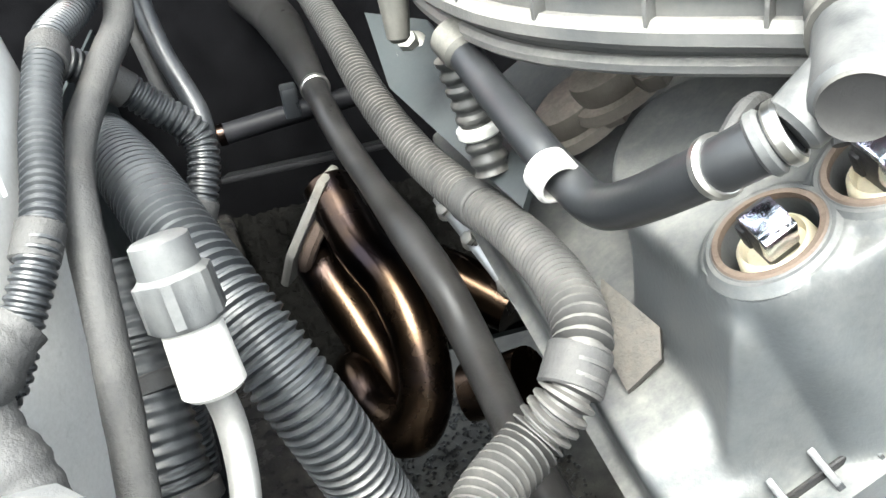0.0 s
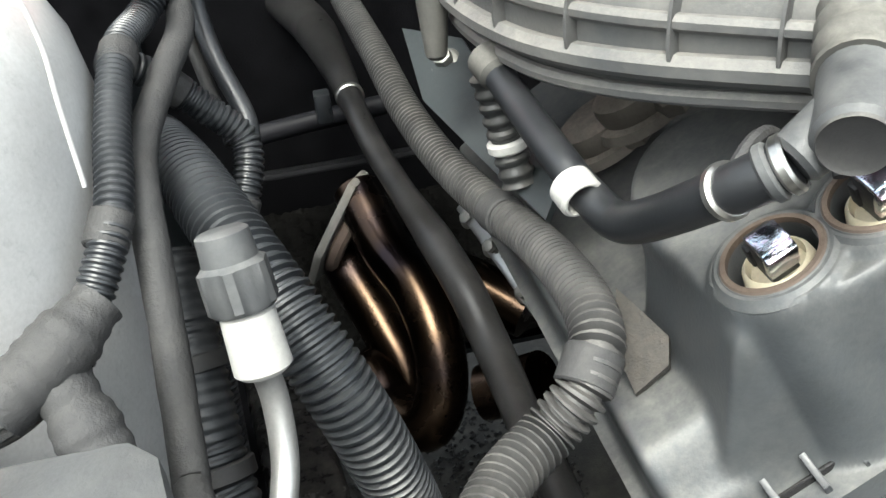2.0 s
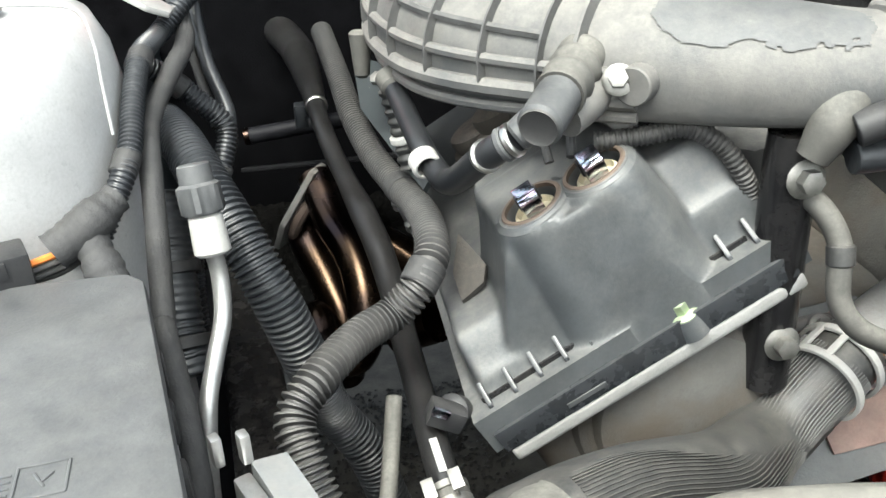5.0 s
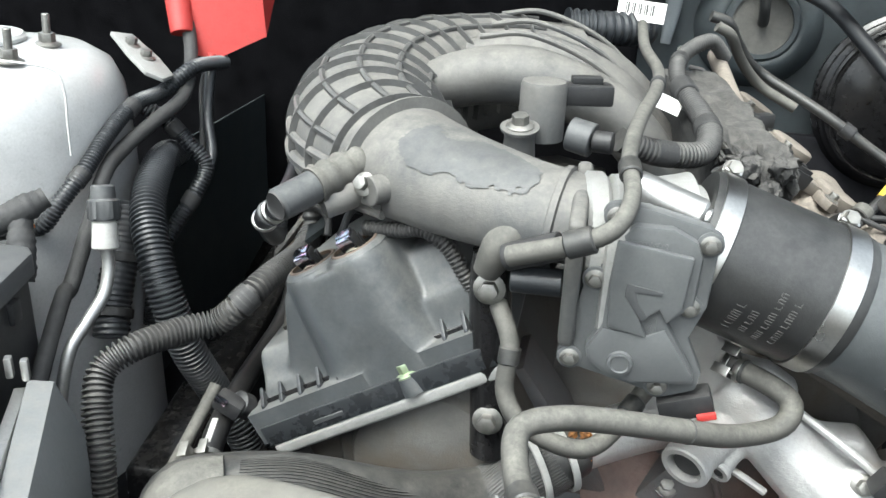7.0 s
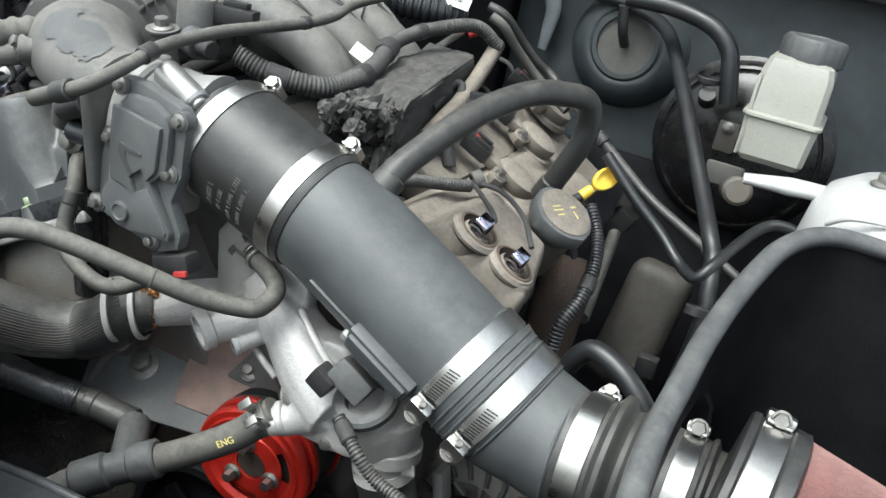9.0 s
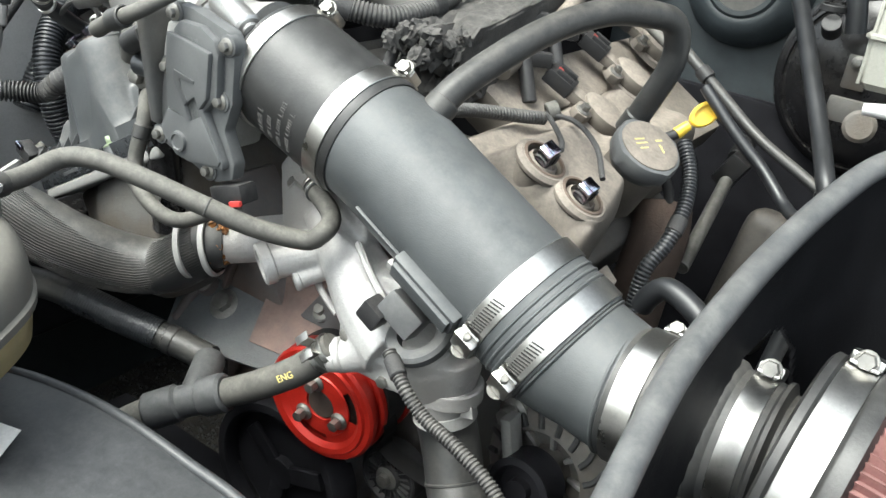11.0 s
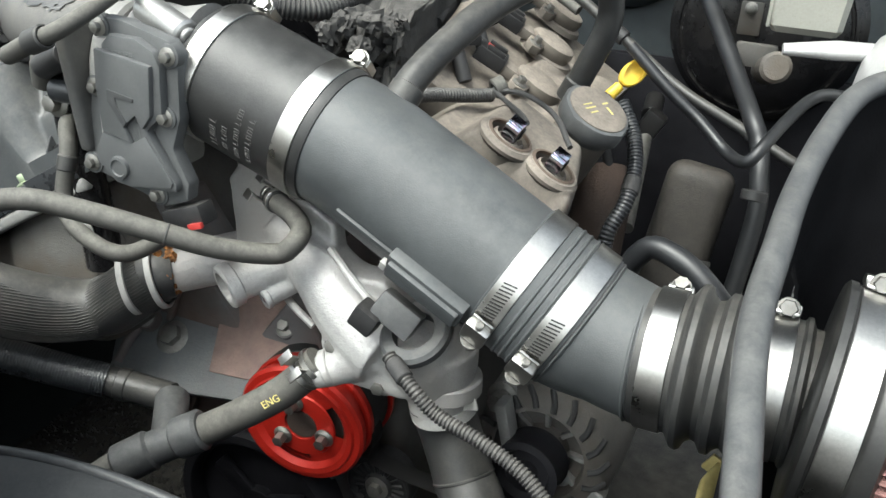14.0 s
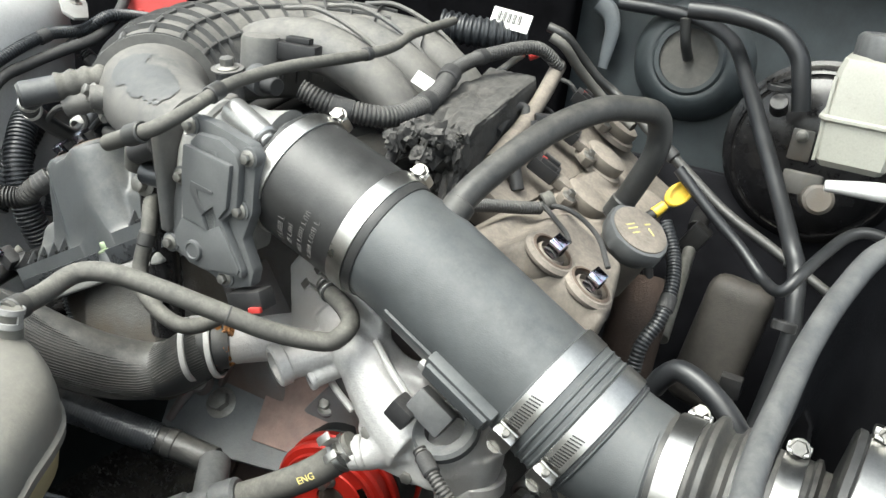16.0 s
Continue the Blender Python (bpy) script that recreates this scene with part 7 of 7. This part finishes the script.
# ---- driver's side of the engine ----
def coil(m, dusty, label):
    """An ignition coil: oval moulded head, bolt ear, and a plug on a short arm."""
    e = thing("ignition_coil", m @ V((0, 0, 0)), label, "ignition coil", "ignition coils on the bank")
    mt = M_COVER_DUST if dusty else M_COVER
    oval = Matrix.Diagonal((1.15, 0.92, 1, 1))
    part("head", lathe([(0.020, -0.006), (0.0225, -0.002), (0.0235, 0.006), (0.0225, 0.011), (0.019, 0.013), (0, 0.0135)], m @ oval, 36), mt, e)
    part("seat", lathe([(0.029, -0.010), (0.027, -0.004), (0.0245, -0.003), (0, -0.003)], m @ oval, 36), mt, e)
    part("ear", prism([(-0.010, 0.010), (-0.009, -0.008), (0.0, -0.014), (0.009, -0.008), (0.012, 0.012)], 0.010, m @ Matrix.Translation((0.012, -0.026, -0.004)), 0.002), mt, e)
    bolt(e, m @ V((0.012, -0.029, 0.006)), m.to_3x3() @ V((0, 0, 1)), 0.0052, 0.008)
    arm = m @ Matrix.Translation((0.026, -0.008, 0.002)) @ Matrix.Rotation(radians(-14), 4, "Z")
    part("arm", box((0.030, 0.018, 0.012), arm, 0.003), mt, e)
    plug = part("plug", cat(box((0.032, 0.022, 0.016), arm @ Matrix.Translation((0.028, 0, 0.002)), 0.002), box((0.020, 0.005, 0.006), arm @ Matrix.Translation((0.026, 0.007, 0.011)), 0.001), box((0.020, 0.005, 0.006), arm @ Matrix.Translation((0.026, -0.007, 0.011)), 0.001)), M_BLACK, e, "black plug")
    part("lock", box((0.006, 0.003, 0.002), arm @ Matrix.Translation((0.034, 0.0, 0.0115)), 0.0008), M_RED_COVER, plug, "red lock tab")
    part("wire", pipe([arm @ V((0.042, 0.004, 0.002)), arm @ V((0.056, 0.006, 0.006)), arm @ V((0.068, 0.016, 0.0))], 0.0032, n=8), M_TAPE, plug)
    return e


for k in range(3):
    coil(BANK_L @ Matrix.Translation((0.086 + 0.032 * k, 0.250 + 0.132 * k, 0.050)) @ Matrix.Scale(1.08, 4), True, "dust-covered ignition coil with a black plug")
part("inner_shelf", prism([(0.125, 0.15), (0.196, 0.15), (0.196, 0.56), (0.02, 0.56), (0.02, 0.425), (0.125, 0.425)], 0.045, BANK_L @ Matrix.Translation((0, 0, -0.018)), 0.008), M_COVER_DUST, vl, "dusty ledge beside the fuel rail")
for p in ((0.206, 0.436, 1.130), (0.190, 0.455, 1.106)):
    coil(Matrix.Translation(p) @ BANK_R.to_3x3().to_4x4(), True, "dusty grey ignition coil head under the manifold")

oc = thing("oil_filler_cap", (0.739, 0.470, 1.12), "grey oil filler cap with a dusty pale top", "cap")
oa = V((0.46, -0.22, 0.86)).normalized()
o0 = V((0.746, 0.461, 1.150))
om = at(o0, oa)
part("cap", lathe([(0.029, -0.026), (0.032, -0.020), (0.0345, -0.016), (0.0350, -0.004), (0.0335, 0.0), (0.030, 0.0015), (0, 0.0015)], om, 48, wave=lambda a, k: 1.0 + (0.05 if int(a / (2 * math.pi) * 48) % 12 < 2 and k in (2, 3, 4) else 0.0)), M_ACTUATOR, oc)
part("top", lathe([(0.031, 0.0), (0.0305, 0.0022), (0.029, 0.003), (0, 0.0032)], om, 48), M_COVER_DUST, oc, "dusty pale top")
for x, y, w, h in ((-0.010, 0.008, 0.012, 0.0016), (-0.010, 0.003, 0.014, 0.0016), (-0.010, -0.003, 0.010, 0.0016), (0.010, -0.006, 0.002, 0.010), (0.012, 0.004, 0.008, 0.002)):
    part("print_bar", box((w, h, 0.0005), om @ Matrix.Translation((x, y, 0.0033)), 0.0001, 1), M_YELLOW_PRINT, oc, "faint yellow print")
part("neck", rod(o0 - oa * 0.08, o0 - oa * 0.022, 0.029), M_COVER_DUST, oc)

dk = thing("dipstick", (0.735, 0.60, 1.08), "yellow plastic dipstick handle on a black tube", "dipstick")
d0, d1 = V((0.727, 0.590, 1.132)), V((0.746, 0.611, 1.156))
dm = at(d1, (0.35, -0.75, 0.35), d1 - d0)
part("ring_handle", cat(ring(0.0145, 0.0105, 0.011, dm @ Matrix.Diagonal((0.85, 1.25, 1, 1)) @ Matrix.Translation((0, 0, -0.0055)), 32, 0.0015), lathe([(0.0110, -0.001), (0.0110, 0.001), (0, 0.001)], dm @ Matrix.Diagonal((0.85, 1.25, 1, 1)), 28)), M_YELLOW, dk)
part("stem", rod(d1.lerp(d0, 0.55), d0, 0.0058, 0.0068), M_YELLOW, dk)
part("tube", pipe([d0, d0 + (d0 - d1) * 0.8, (0.735, 0.60, 1.05), (0.745, 0.56, 0.95)], 0.006), M_BLACK, dk)

wi = hose("injector_loom", [(0.6123, 0.2915, 1.179), (0.6192, 0.3455, 1.171), (0.6404, 0.3893, 1.164), (0.6531, 0.4133, 1.161)], 0.0068, M_LOOM, "dusty corrugated loom across the valve cover", "wiring loom", n=12, rib=(0.0036, 0.001))
for pts in ([(0.654, 0.415, 1.166), (0.681, 0.386, 1.163), (0.706, 0.349, 1.166), (0.718, 0.326, 1.167)], [(0.654, 0.415, 1.166), (0.688, 0.409, 1.168), (0.728, 0.375, 1.163), (0.752, 0.347, 1.146)]):
    part("wire", pipe(pts, 0.0026, n=8), M_TAPE, wi)
part("ring_clip", ring(0.010, 0.006, 0.012, at((0.654, 0.415, 1.166), (0.5, 0.5, 0.3)), 18, 0.001), M_RUBBER_DUST, wi)

fm = thing("foam_pad", (0.52, 0.48, 1.12), "crumbling black foam pad torn at its front end", "foam pad")
fb_ = box((0.066, 0.29, 0.078), None, 0.006, 2)
bmesh.ops.subdivide_edges(fb_, edges=fb_.edges[:], cuts=15, use_grid_fill=True)
fmm = Matrix.Translation((0.525, 0.505, 1.200)) @ Matrix.Rotation(radians(9), 4, "Z") @ Matrix.Rotation(radians(4), 4, "X")
for v in fb_.verts:
    k = noise.noise(v.co * 45.0) * 0.007 + noise.noise(v.co * 140.0) * 0.0042 + noise.noise(v.co * 330.0) * 0.002
    front_end = smooth01((-v.co.y - 0.06) / 0.06)
    v.co += v.co.normalized() * (k * (1 + 3.0 * front_end))
    v.co.z -= front_end * max(0.0, noise.noise(V((v.co.x * 60, v.co.y * 50, 3.0)))) * 0.035
fb_.transform(fmm)
part("pad", fb_, M_FOAM, fm)
for k in range(16):
    q = bmesh.new()
    bmesh.ops.create_icosphere(q, subdivisions=3, radius=random.uniform(0.005, 0.011))
    c = V((0.545 + random.uniform(-0.025, 0.03), 0.36 + random.uniform(-0.03, 0.02), 1.222 + random.uniform(-0.02, 0.010)))
    for v in q.verts:
        d = v.co.copy()
        v.co = c + d * (1 + 0.5 * noise.noise((c + d) * 120) + 0.45 * noise.noise((c + d) * 330))
    part("crumb", q, M_FOAM, fm)

cl = hose("engine_loom", [(0.4244, 0.3072, 1.249), (0.4551, 0.3212, 1.237), (0.4944, 0.3519, 1.23), (0.5066, 0.394, 1.235), (0.5011, 0.4495, 1.243), (0.4814, 0.5261, 1.26), (0.4886, 0.5997, 1.272), (0.5218, 0.6595, 1.281), (0.5458, 0.6924, 1.258)], [0.0105, 0.0115, 0.0115, 0.0115, 0.0115, 0.009, 0.009, 0.009, 0.0085], M_LOOM, "black corrugated engine loom taped along its run", "wiring loom", n=14, rib=(0.0042, 0.0013), wraps=((0.10, 0.0010, 0.022, M_TAPE, "tape_wrap"), (0.33, 0.0010, 0.020, M_TAPE, "tape_wrap"), (0.52, 0.0010, 0.024, M_TAPE, "tape_wrap"), (0.70, 0.0010, 0.016, M_TAPE, "tape_wrap")))
tg = thing("paper_tag", (0.466, 0.485, 1.244), "blank white tag wrapped on the loom", "tag")
part("flag", box((0.036, 0.0012, 0.016), Matrix.Translation((0.468, 0.483, 1.244)) @ Matrix.Rotation(0.35, 4, "Y") @ Matrix.Rotation(-0.5, 4, "X"), 0.0003, 1), M_PAPER, tg)
bl = thing("barcode_label", (0.445, 0.742, 1.300), "white barcode label on a black bellows", "label")
bm_ = Matrix.Translation((0.442, 0.747, 1.299)) @ Matrix.Rotation(-0.35, 4, "X") @ Matrix.Rotation(0.08, 4, "Y")
part("paper", box((0.060, 0.001, 0.026), bm_, 0.0002, 1), M_PAPER, bl)
for k in range(16):
    part("bar", box((0.0008 + 0.0007 * (k * 7 % 3), 0.0004, 0.014), bm_ @ Matrix.Translation((-0.022 + 0.0026 * k, -0.0008, 0.002)), 0, 1), M_INK, bl)
bb = hose("intake_bellows", [(0.351, 0.718, 1.279), (0.404, 0.736, 1.276), (0.456, 0.772, 1.274)], 0.022, M_LOOM_CLEAN, "black ribbed bellows behind the manifold", "hose", n=20, rib=(0.010, 0.003))
cm = thing("chrome_tube", (0.488, 0.660, 1.253), "short chromed tube with a red end", "pipe")
part("tube", rod((0.482, 0.634, 1.243), (0.493, 0.687, 1.266), 0.0045), M_STEEL, cm)
part("end", rod((0.499, 0.693, 1.264), (0.509, 0.699, 1.270), 0.0065), M_RED_COVER, cm, "red plastic end")
fr = hose("fuel_rail", [(0.536, 0.712, 1.257), (0.551, 0.629, 1.227), (0.563, 0.555, 1.206), (0.571, 0.493, 1.193), (0.576, 0.451, 1.183)], 0.010, M_COVER_DUST, "dust-brown fuel rail with injector plugs", "fuel rail", n=16)
for p in ((0.569, 0.564, 1.210), (0.579, 0.490, 1.191)):
    part("injector", cat(rod(V(p), V(p) + V((0.02, -0.01, -0.04)), 0.008), box((0.026, 0.014, 0.016), Matrix.Translation(V(p) + V((0.012, 0.012, 0.002))) @ Matrix.Rotation(0.6, 4, "Z"), 0.003)), M_BLACK, fr, "black injector plug")
hose("wire_loop", [(0.555, 0.500, 1.204), (0.546, 0.561, 1.222), (0.555, 0.574, 1.222), (0.563, 0.555, 1.206)], 0.0055, M_TAPE, "taped injector wire loop", "cable", n=10)
hose("loom_branch", [(0.511, 0.337, 1.222), (0.518, 0.340, 1.206), (0.517, 0.333, 1.189)], 0.006, M_TAPE, "taped loom branch behind the coupler", "cable", n=10)

# ---- firewall side: booster, reservoir, hoses ----
bo = V((0.852, 0.962, 1.163))
bs = thing("brake_booster", bo, "large gloss black brake booster drum on the firewall", "brake booster")
bmx = at(bo, (0.0, -1, 0.05))
part("drum", lathe([(0.128, -0.06), (0.131, -0.035), (0.134, -0.030), (0.134, -0.022), (0.128, -0.018), (0.128, -0.006), (0.124, -0.003), (0.121, 0.000), (0.121, 0.005), (0.117, 0.007), (0.115, 0.004), (0.112, 0.004), (0.110, 0.010), (0.106, 0.012), (0.098, 0.018), (0.070, 0.026), (0.040, 0.030), (0, 0.030)], bmx, 72), M_GLOSS_BLACK, bs)
bolt(bs, (0.832, 0.925, 1.194), (0, -1, 0.1), 0.0055, 0.009)
part("lug_plate", box((0.030, 0.006, 0.045), Matrix.Translation((0.833, 0.931, 1.180)), 0.003), M_CAST_DIRTY, bs, "dull brown bracket")
part("check_valve", rod((0.799, 0.868, 1.232), (0.799, 0.850, 1.246), 0.012), M_BLACK, bs)
mc = thing("master_cylinder", (0.874, 0.800, 1.143), "cast master cylinder under the fluid reservoir", "brake master cylinder")
part("barrel", rod((0.869, 0.860, 1.127), (0.888, 0.700, 1.166), 0.018, bevel=0.004), M_CAST_DIRTY, mc)
part("bracket", box((0.05, 0.010, 0.03), Matrix.Translation((0.857, 0.800, 1.157)), 0.004), M_CAST_DIRTY, mc)
rv = thing("fluid_reservoir", (0.881, 0.780, 1.204), "milky plastic brake fluid reservoir with a black cap", "reservoir")
rb, rt = V((0.908, 0.780, 1.200)), V((0.895, 0.780, 1.313))
up_ = (rt - rb)


def rbox(w, d, z, f=1.0):
    c = rb + V((0, 0, z))
    return [c + V((x * w / 2, y * d / 2, 0)) for x, y in ((-0.85, -1), (0.85, -1), (1, -0.85), (1, 0.85), (0.85, 1), (-0.85, 1), (-1, 0.85), (-1, -0.85))]


part("tank", loft([rbox(0.070, 0.10, 0.000), rbox(0.080, 0.115, 0.008), rbox(0.088, 0.12, 0.056), rbox(0.084, 0.114, 0.060), rbox(0.082, 0.108, 0.112), rbox(0.074, 0.098, 0.126), rbox(0.060, 0.075, 0.130)]), M_RESERVOIR, rv, sharp=30)
part("seam", loft([rbox(0.090, 0.124, 0.054), rbox(0.094, 0.128, 0.056), rbox(0.094, 0.128, 0.059), rbox(0.090, 0.124, 0.061)]), M_RESERVOIR, rv)
part("rib", box((0.004, 0.006, 0.10), Matrix.Translation(rb + V((-0.040, -0.052, 0.055))), 0.001), M_RESERVOIR, rv)
part("cap", lathe([(0.034, 0.118), (0.0375, 0.121), (0.0375, 0.144), (0.034, 0.149), (0.028, 0.150), (0.027, 0.148), (0, 0.148)], Matrix.Translation(rb + V((0.006, -0.006, 0.006))), 60, wave=lambda a, k: 1.0 + (0.03 if int(a / (2 * math.pi) * 60) % 3 == 0 else 0)), M_GREYCAP, rv, "ribbed dark grey cap")

h4 = hose("vacuum_hose", [(0.5075, 1.016, 1.324), (0.5825, 1.016, 1.324), (0.6442, 0.9977, 1.319), (0.7042, 0.9506, 1.301), (0.7534, 0.8731, 1.254), (0.8052, 0.7869, 1.195), (0.8499, 0.7116, 1.144), (0.8779, 0.6562, 1.113), (0.8896, 0.6416, 1.094), (0.8985, 0.6161, 1.064), (0.9032, 0.5946, 1.002), (0.8823, 0.5338, 0.7637)], [0.0105] * 12, M_HOSE_GLOSS, "long smooth black vacuum hose along the firewall", n=20)
part("joint_band", ring(0.0122, 0.010, 0.010, at((0.902, 0.478, 1.094), (0, -0.3, -1)), 24, 0.001), M_BLACK, h4)
h5 = hose("booster_hose", [(0.649, 0.8837, 1.341), (0.7141, 0.8838, 1.342), (0.7754, 0.8738, 1.331), (0.8066, 0.8689, 1.306), (0.8183, 0.8658, 1.272), (0.8272, 0.8658, 1.237)], 0.0125, M_HOSE_GLOSS, "black rubber hose to the brake booster", n=18)
part("spring_band", ring(0.0162, 0.014, 0.008, at((0.794, 0.862, 1.258), (0, 0, 1)), 24, 0.001), M_BLACK, h5)
hose("evap_pipe", [(0.522, 0.690, 1.306), (0.544, 0.695, 1.298), (0.560, 0.720, 1.274), (0.583, 0.742, 1.245), (0.6099, 0.7545, 1.226), (0.6802, 0.715, 1.192), (0.7397, 0.7004, 1.156), (0.7933, 0.683, 1.127), (0.8592, 0.6611, 1.104), (0.9264, 0.6396, 1.079), (0.9699, 0.6387, 1.06), (1.041, 0.6882, 0.8963)], 0.0065, M_RUBBER, "black painted vapour pipe crossing to the wing", "pipe", n=14, wraps=((0.35, 0.0030, 0.016, M_BLACK, "pipe_clip"), (0.62, 0.0030, 0.016, M_BLACK, "pipe_clip")))
hose("vapour_pipe", [(0.530, 0.685, 1.295), (0.548, 0.690, 1.285), (0.562, 0.710, 1.261), (0.580, 0.730, 1.237), (0.604, 0.740, 1.215), (0.645, 0.730, 1.195)], 0.0065, M_RUBBER_DUST, "thin grey vapour pipe beside the fuel rail", "pipe", n=14)
hose("evap_hose", [(0.7405, 0.6056, 1.186), (0.7866, 0.5956, 1.15), (0.8278, 0.587, 1.122), (0.8631, 0.5665, 1.099), (0.886, 0.5346, 1.102), (0.8989, 0.5446, 1.119), (0.9132, 0.5845, 1.136), (0.9311, 0.6245, 1.152), (0.952, 0.638, 1.158), (0.990, 0.645, 1.150)], 0.0065, M_HOSE_GLOSS, "thin black hose looping to the wing", n=14)
hose("heater_loop", [(0.821, 0.3223, 1.059), (0.8273, 0.3189, 1.073), (0.8416, 0.3156, 1.086), (0.8727, 0.3054, 1.079), (0.9015, 0.2963, 1.058), (0.9154, 0.2968, 1.032)], 0.0098, M_HOSE_GLOSS, "black rubber hose loop behind the reducer tube", n=18)
hose("knock_loom", [(0.751, 0.550, 1.137), (0.771, 0.530, 1.112), (0.783, 0.500, 1.086), (0.784, 0.470, 1.058), (0.775, 0.450, 1.030), (0.775, 0.440, 0.987)], 0.0082, M_LOOM_CLEAN, "black corrugated loom beside the valve cover", "wiring loom", n=14, rib=(0.0042, 0.0011), wraps=((0.5, 0.0010, 0.018, M_TAPE, "tape_wrap"),))
xh = hose("exhaust_pipe", [(0.724, 0.620, 1.032), (0.733, 0.600, 1.005), (0.736, 0.570, 0.957), (0.74, 0.52, 0.82)], 0.034, M_RUST, "dark brown heat-stained exhaust pipe", "exhaust pipe", n=28)
sc = thing("steering_shaft", (0.729, 0.850, 1.023), "dark steel steering shaft with a universal joint", "steering shaft")
part("shaft", rod((0.736, 0.820, 1.021), (0.763, 0.620, 0.969), 0.009), M_ZINC, sc)
part("joint", cat(box((0.030, 0.03, 0.05), Matrix.Translation((0.735, 0.840, 1.032)) @ Matrix.Rotation(0.5, 4, "Y"), 0.006), rod((0.732, 0.860, 1.043), (0.728, 0.900, 1.057), 0.014)), M_DARK_METAL, sc)
gb = thing("heat_shield_box", (0.835, 0.800, 0.814), "dusty dark grey rounded shield low by the wing", "heat shield")
part("shield", box((0.095, 0.07, 0.20), Matrix.Translation((0.807, 0.840, 0.889)) @ Matrix.Rotation(0.12, 4, "Y") @ Matrix.Rotation(-0.25, 4, "X"), 0.030, 6), M_GRIME, gb)
part("clip", box((0.03, 0.02, 0.03), Matrix.Translation((0.842, 0.770, 0.864)), 0.003), M_BLACK, gb)

pb = thing("bracket_plate", (0.094, 0.477, 1.104), "blue-grey painted bracket plate beside the manifold", "bracket")
quad = [V((0.089, 0.596, 1.151)), V((0.125, 0.558, 1.148)), V((0.133, 0.464, 1.127)), V((0.139, 0.387, 1.107)), V((0.125, 0.367, 1.098)), V((0.115, 0.441, 1.097)), V((0.089, 0.531, 1.117))]
part("plate", loft([[p + V((0.003, 0.002, -0.004)) for p in quad], quad]), M_WALL_PAINT, pb, sharp=20)
bolt(pb, quad[1].lerp(quad[6], 0.4), (-0.4, -0.5, 0.75), 0.007, 0.010)

for pts, lab_ in (([(0.151, 0.227, 1.170), (0.163, 0.233, 1.185), (0.177, 0.243, 1.186), (0.189, 0.248, 1.175), (0.192, 0.239, 1.162)], "thin brown wire looping behind the cover"), ([(0.205, 0.235, 1.166), (0.211, 0.251, 1.183), (0.235, 0.258, 1.186), (0.258, 0.254, 1.177), (0.281, 0.249, 1.174)], "thin taped wire to the bracket plug")):
    hose("thin_wire", pts, 0.0032, M_TAPE, lab_, "cable", n=8)

ear = V((0.561, 0.246, 1.068))
part("mounting_ear", cat(lathe([(0.016, -0.012), (0.0155, 0.002), (0.014, 0.004), (0, 0.004)], at(ear, (0, -0.8, 0.6)), 28), pipe([ear + V((0, 0.004, -0.004)), ear.lerp(V((0.565, 0.245, 1.05)), 0.5) + V((0, 0.006, -0.002)), (0.565, 0.25, 1.05)], [0.011, 0.010, 0.014], n=14)), M_CAST, wo)
bolt(wo, ear + V((0, -0.003, 0.0025)), (0, -0.8, 0.6), 0.0068, 0.010)

# loose grit on the asphalt under the bay
co_, fa_ = [], []
for k in range(5200):
    c = V((random.uniform(-0.22, 0.30), random.uniform(0.25, 1.05), 0.421))
    q = random.uniform(0.002, 0.0055)
    n0 = len(co_)
    for d in ((1, 0, 0), (0, 1, 0), (-1, 0, 0), (0, -1, 0), (0, 0, 0.8)):
        co_.append(c + V(d) * q * random.uniform(0.7, 1.2))
    fa_ += [(n0, n0 + 1, n0 + 4), (n0 + 1, n0 + 2, n0 + 4), (n0 + 2, n0 + 3, n0 + 4), (n0 + 3, n0, n0 + 4)]
gm_ = bpy.data.meshes.new("grit")
gm_.from_pydata([tuple(c) for c in co_], [], fa_)
gm_.materials.append(M_GRIT)
tagged(new("grit", gm_), "coarse dark grit in the asphalt", "grit", kind="stuff")

db = thing("dusty_bracket", (0.148, 0.285, 1.070), "brown dusty steel bracket plate beside the valve cover", "bracket")
quad = [V((0.142, 0.308, 1.086)), V((0.157, 0.279, 1.073)), V((0.153, 0.269, 1.064)), V((0.137, 0.270, 1.050)), V((0.134, 0.288, 1.064))]
part("plate", loft([[p + V((0.002, 0.002, -0.004)) for p in quad], quad]), M_GRIME, db, sharp=20)
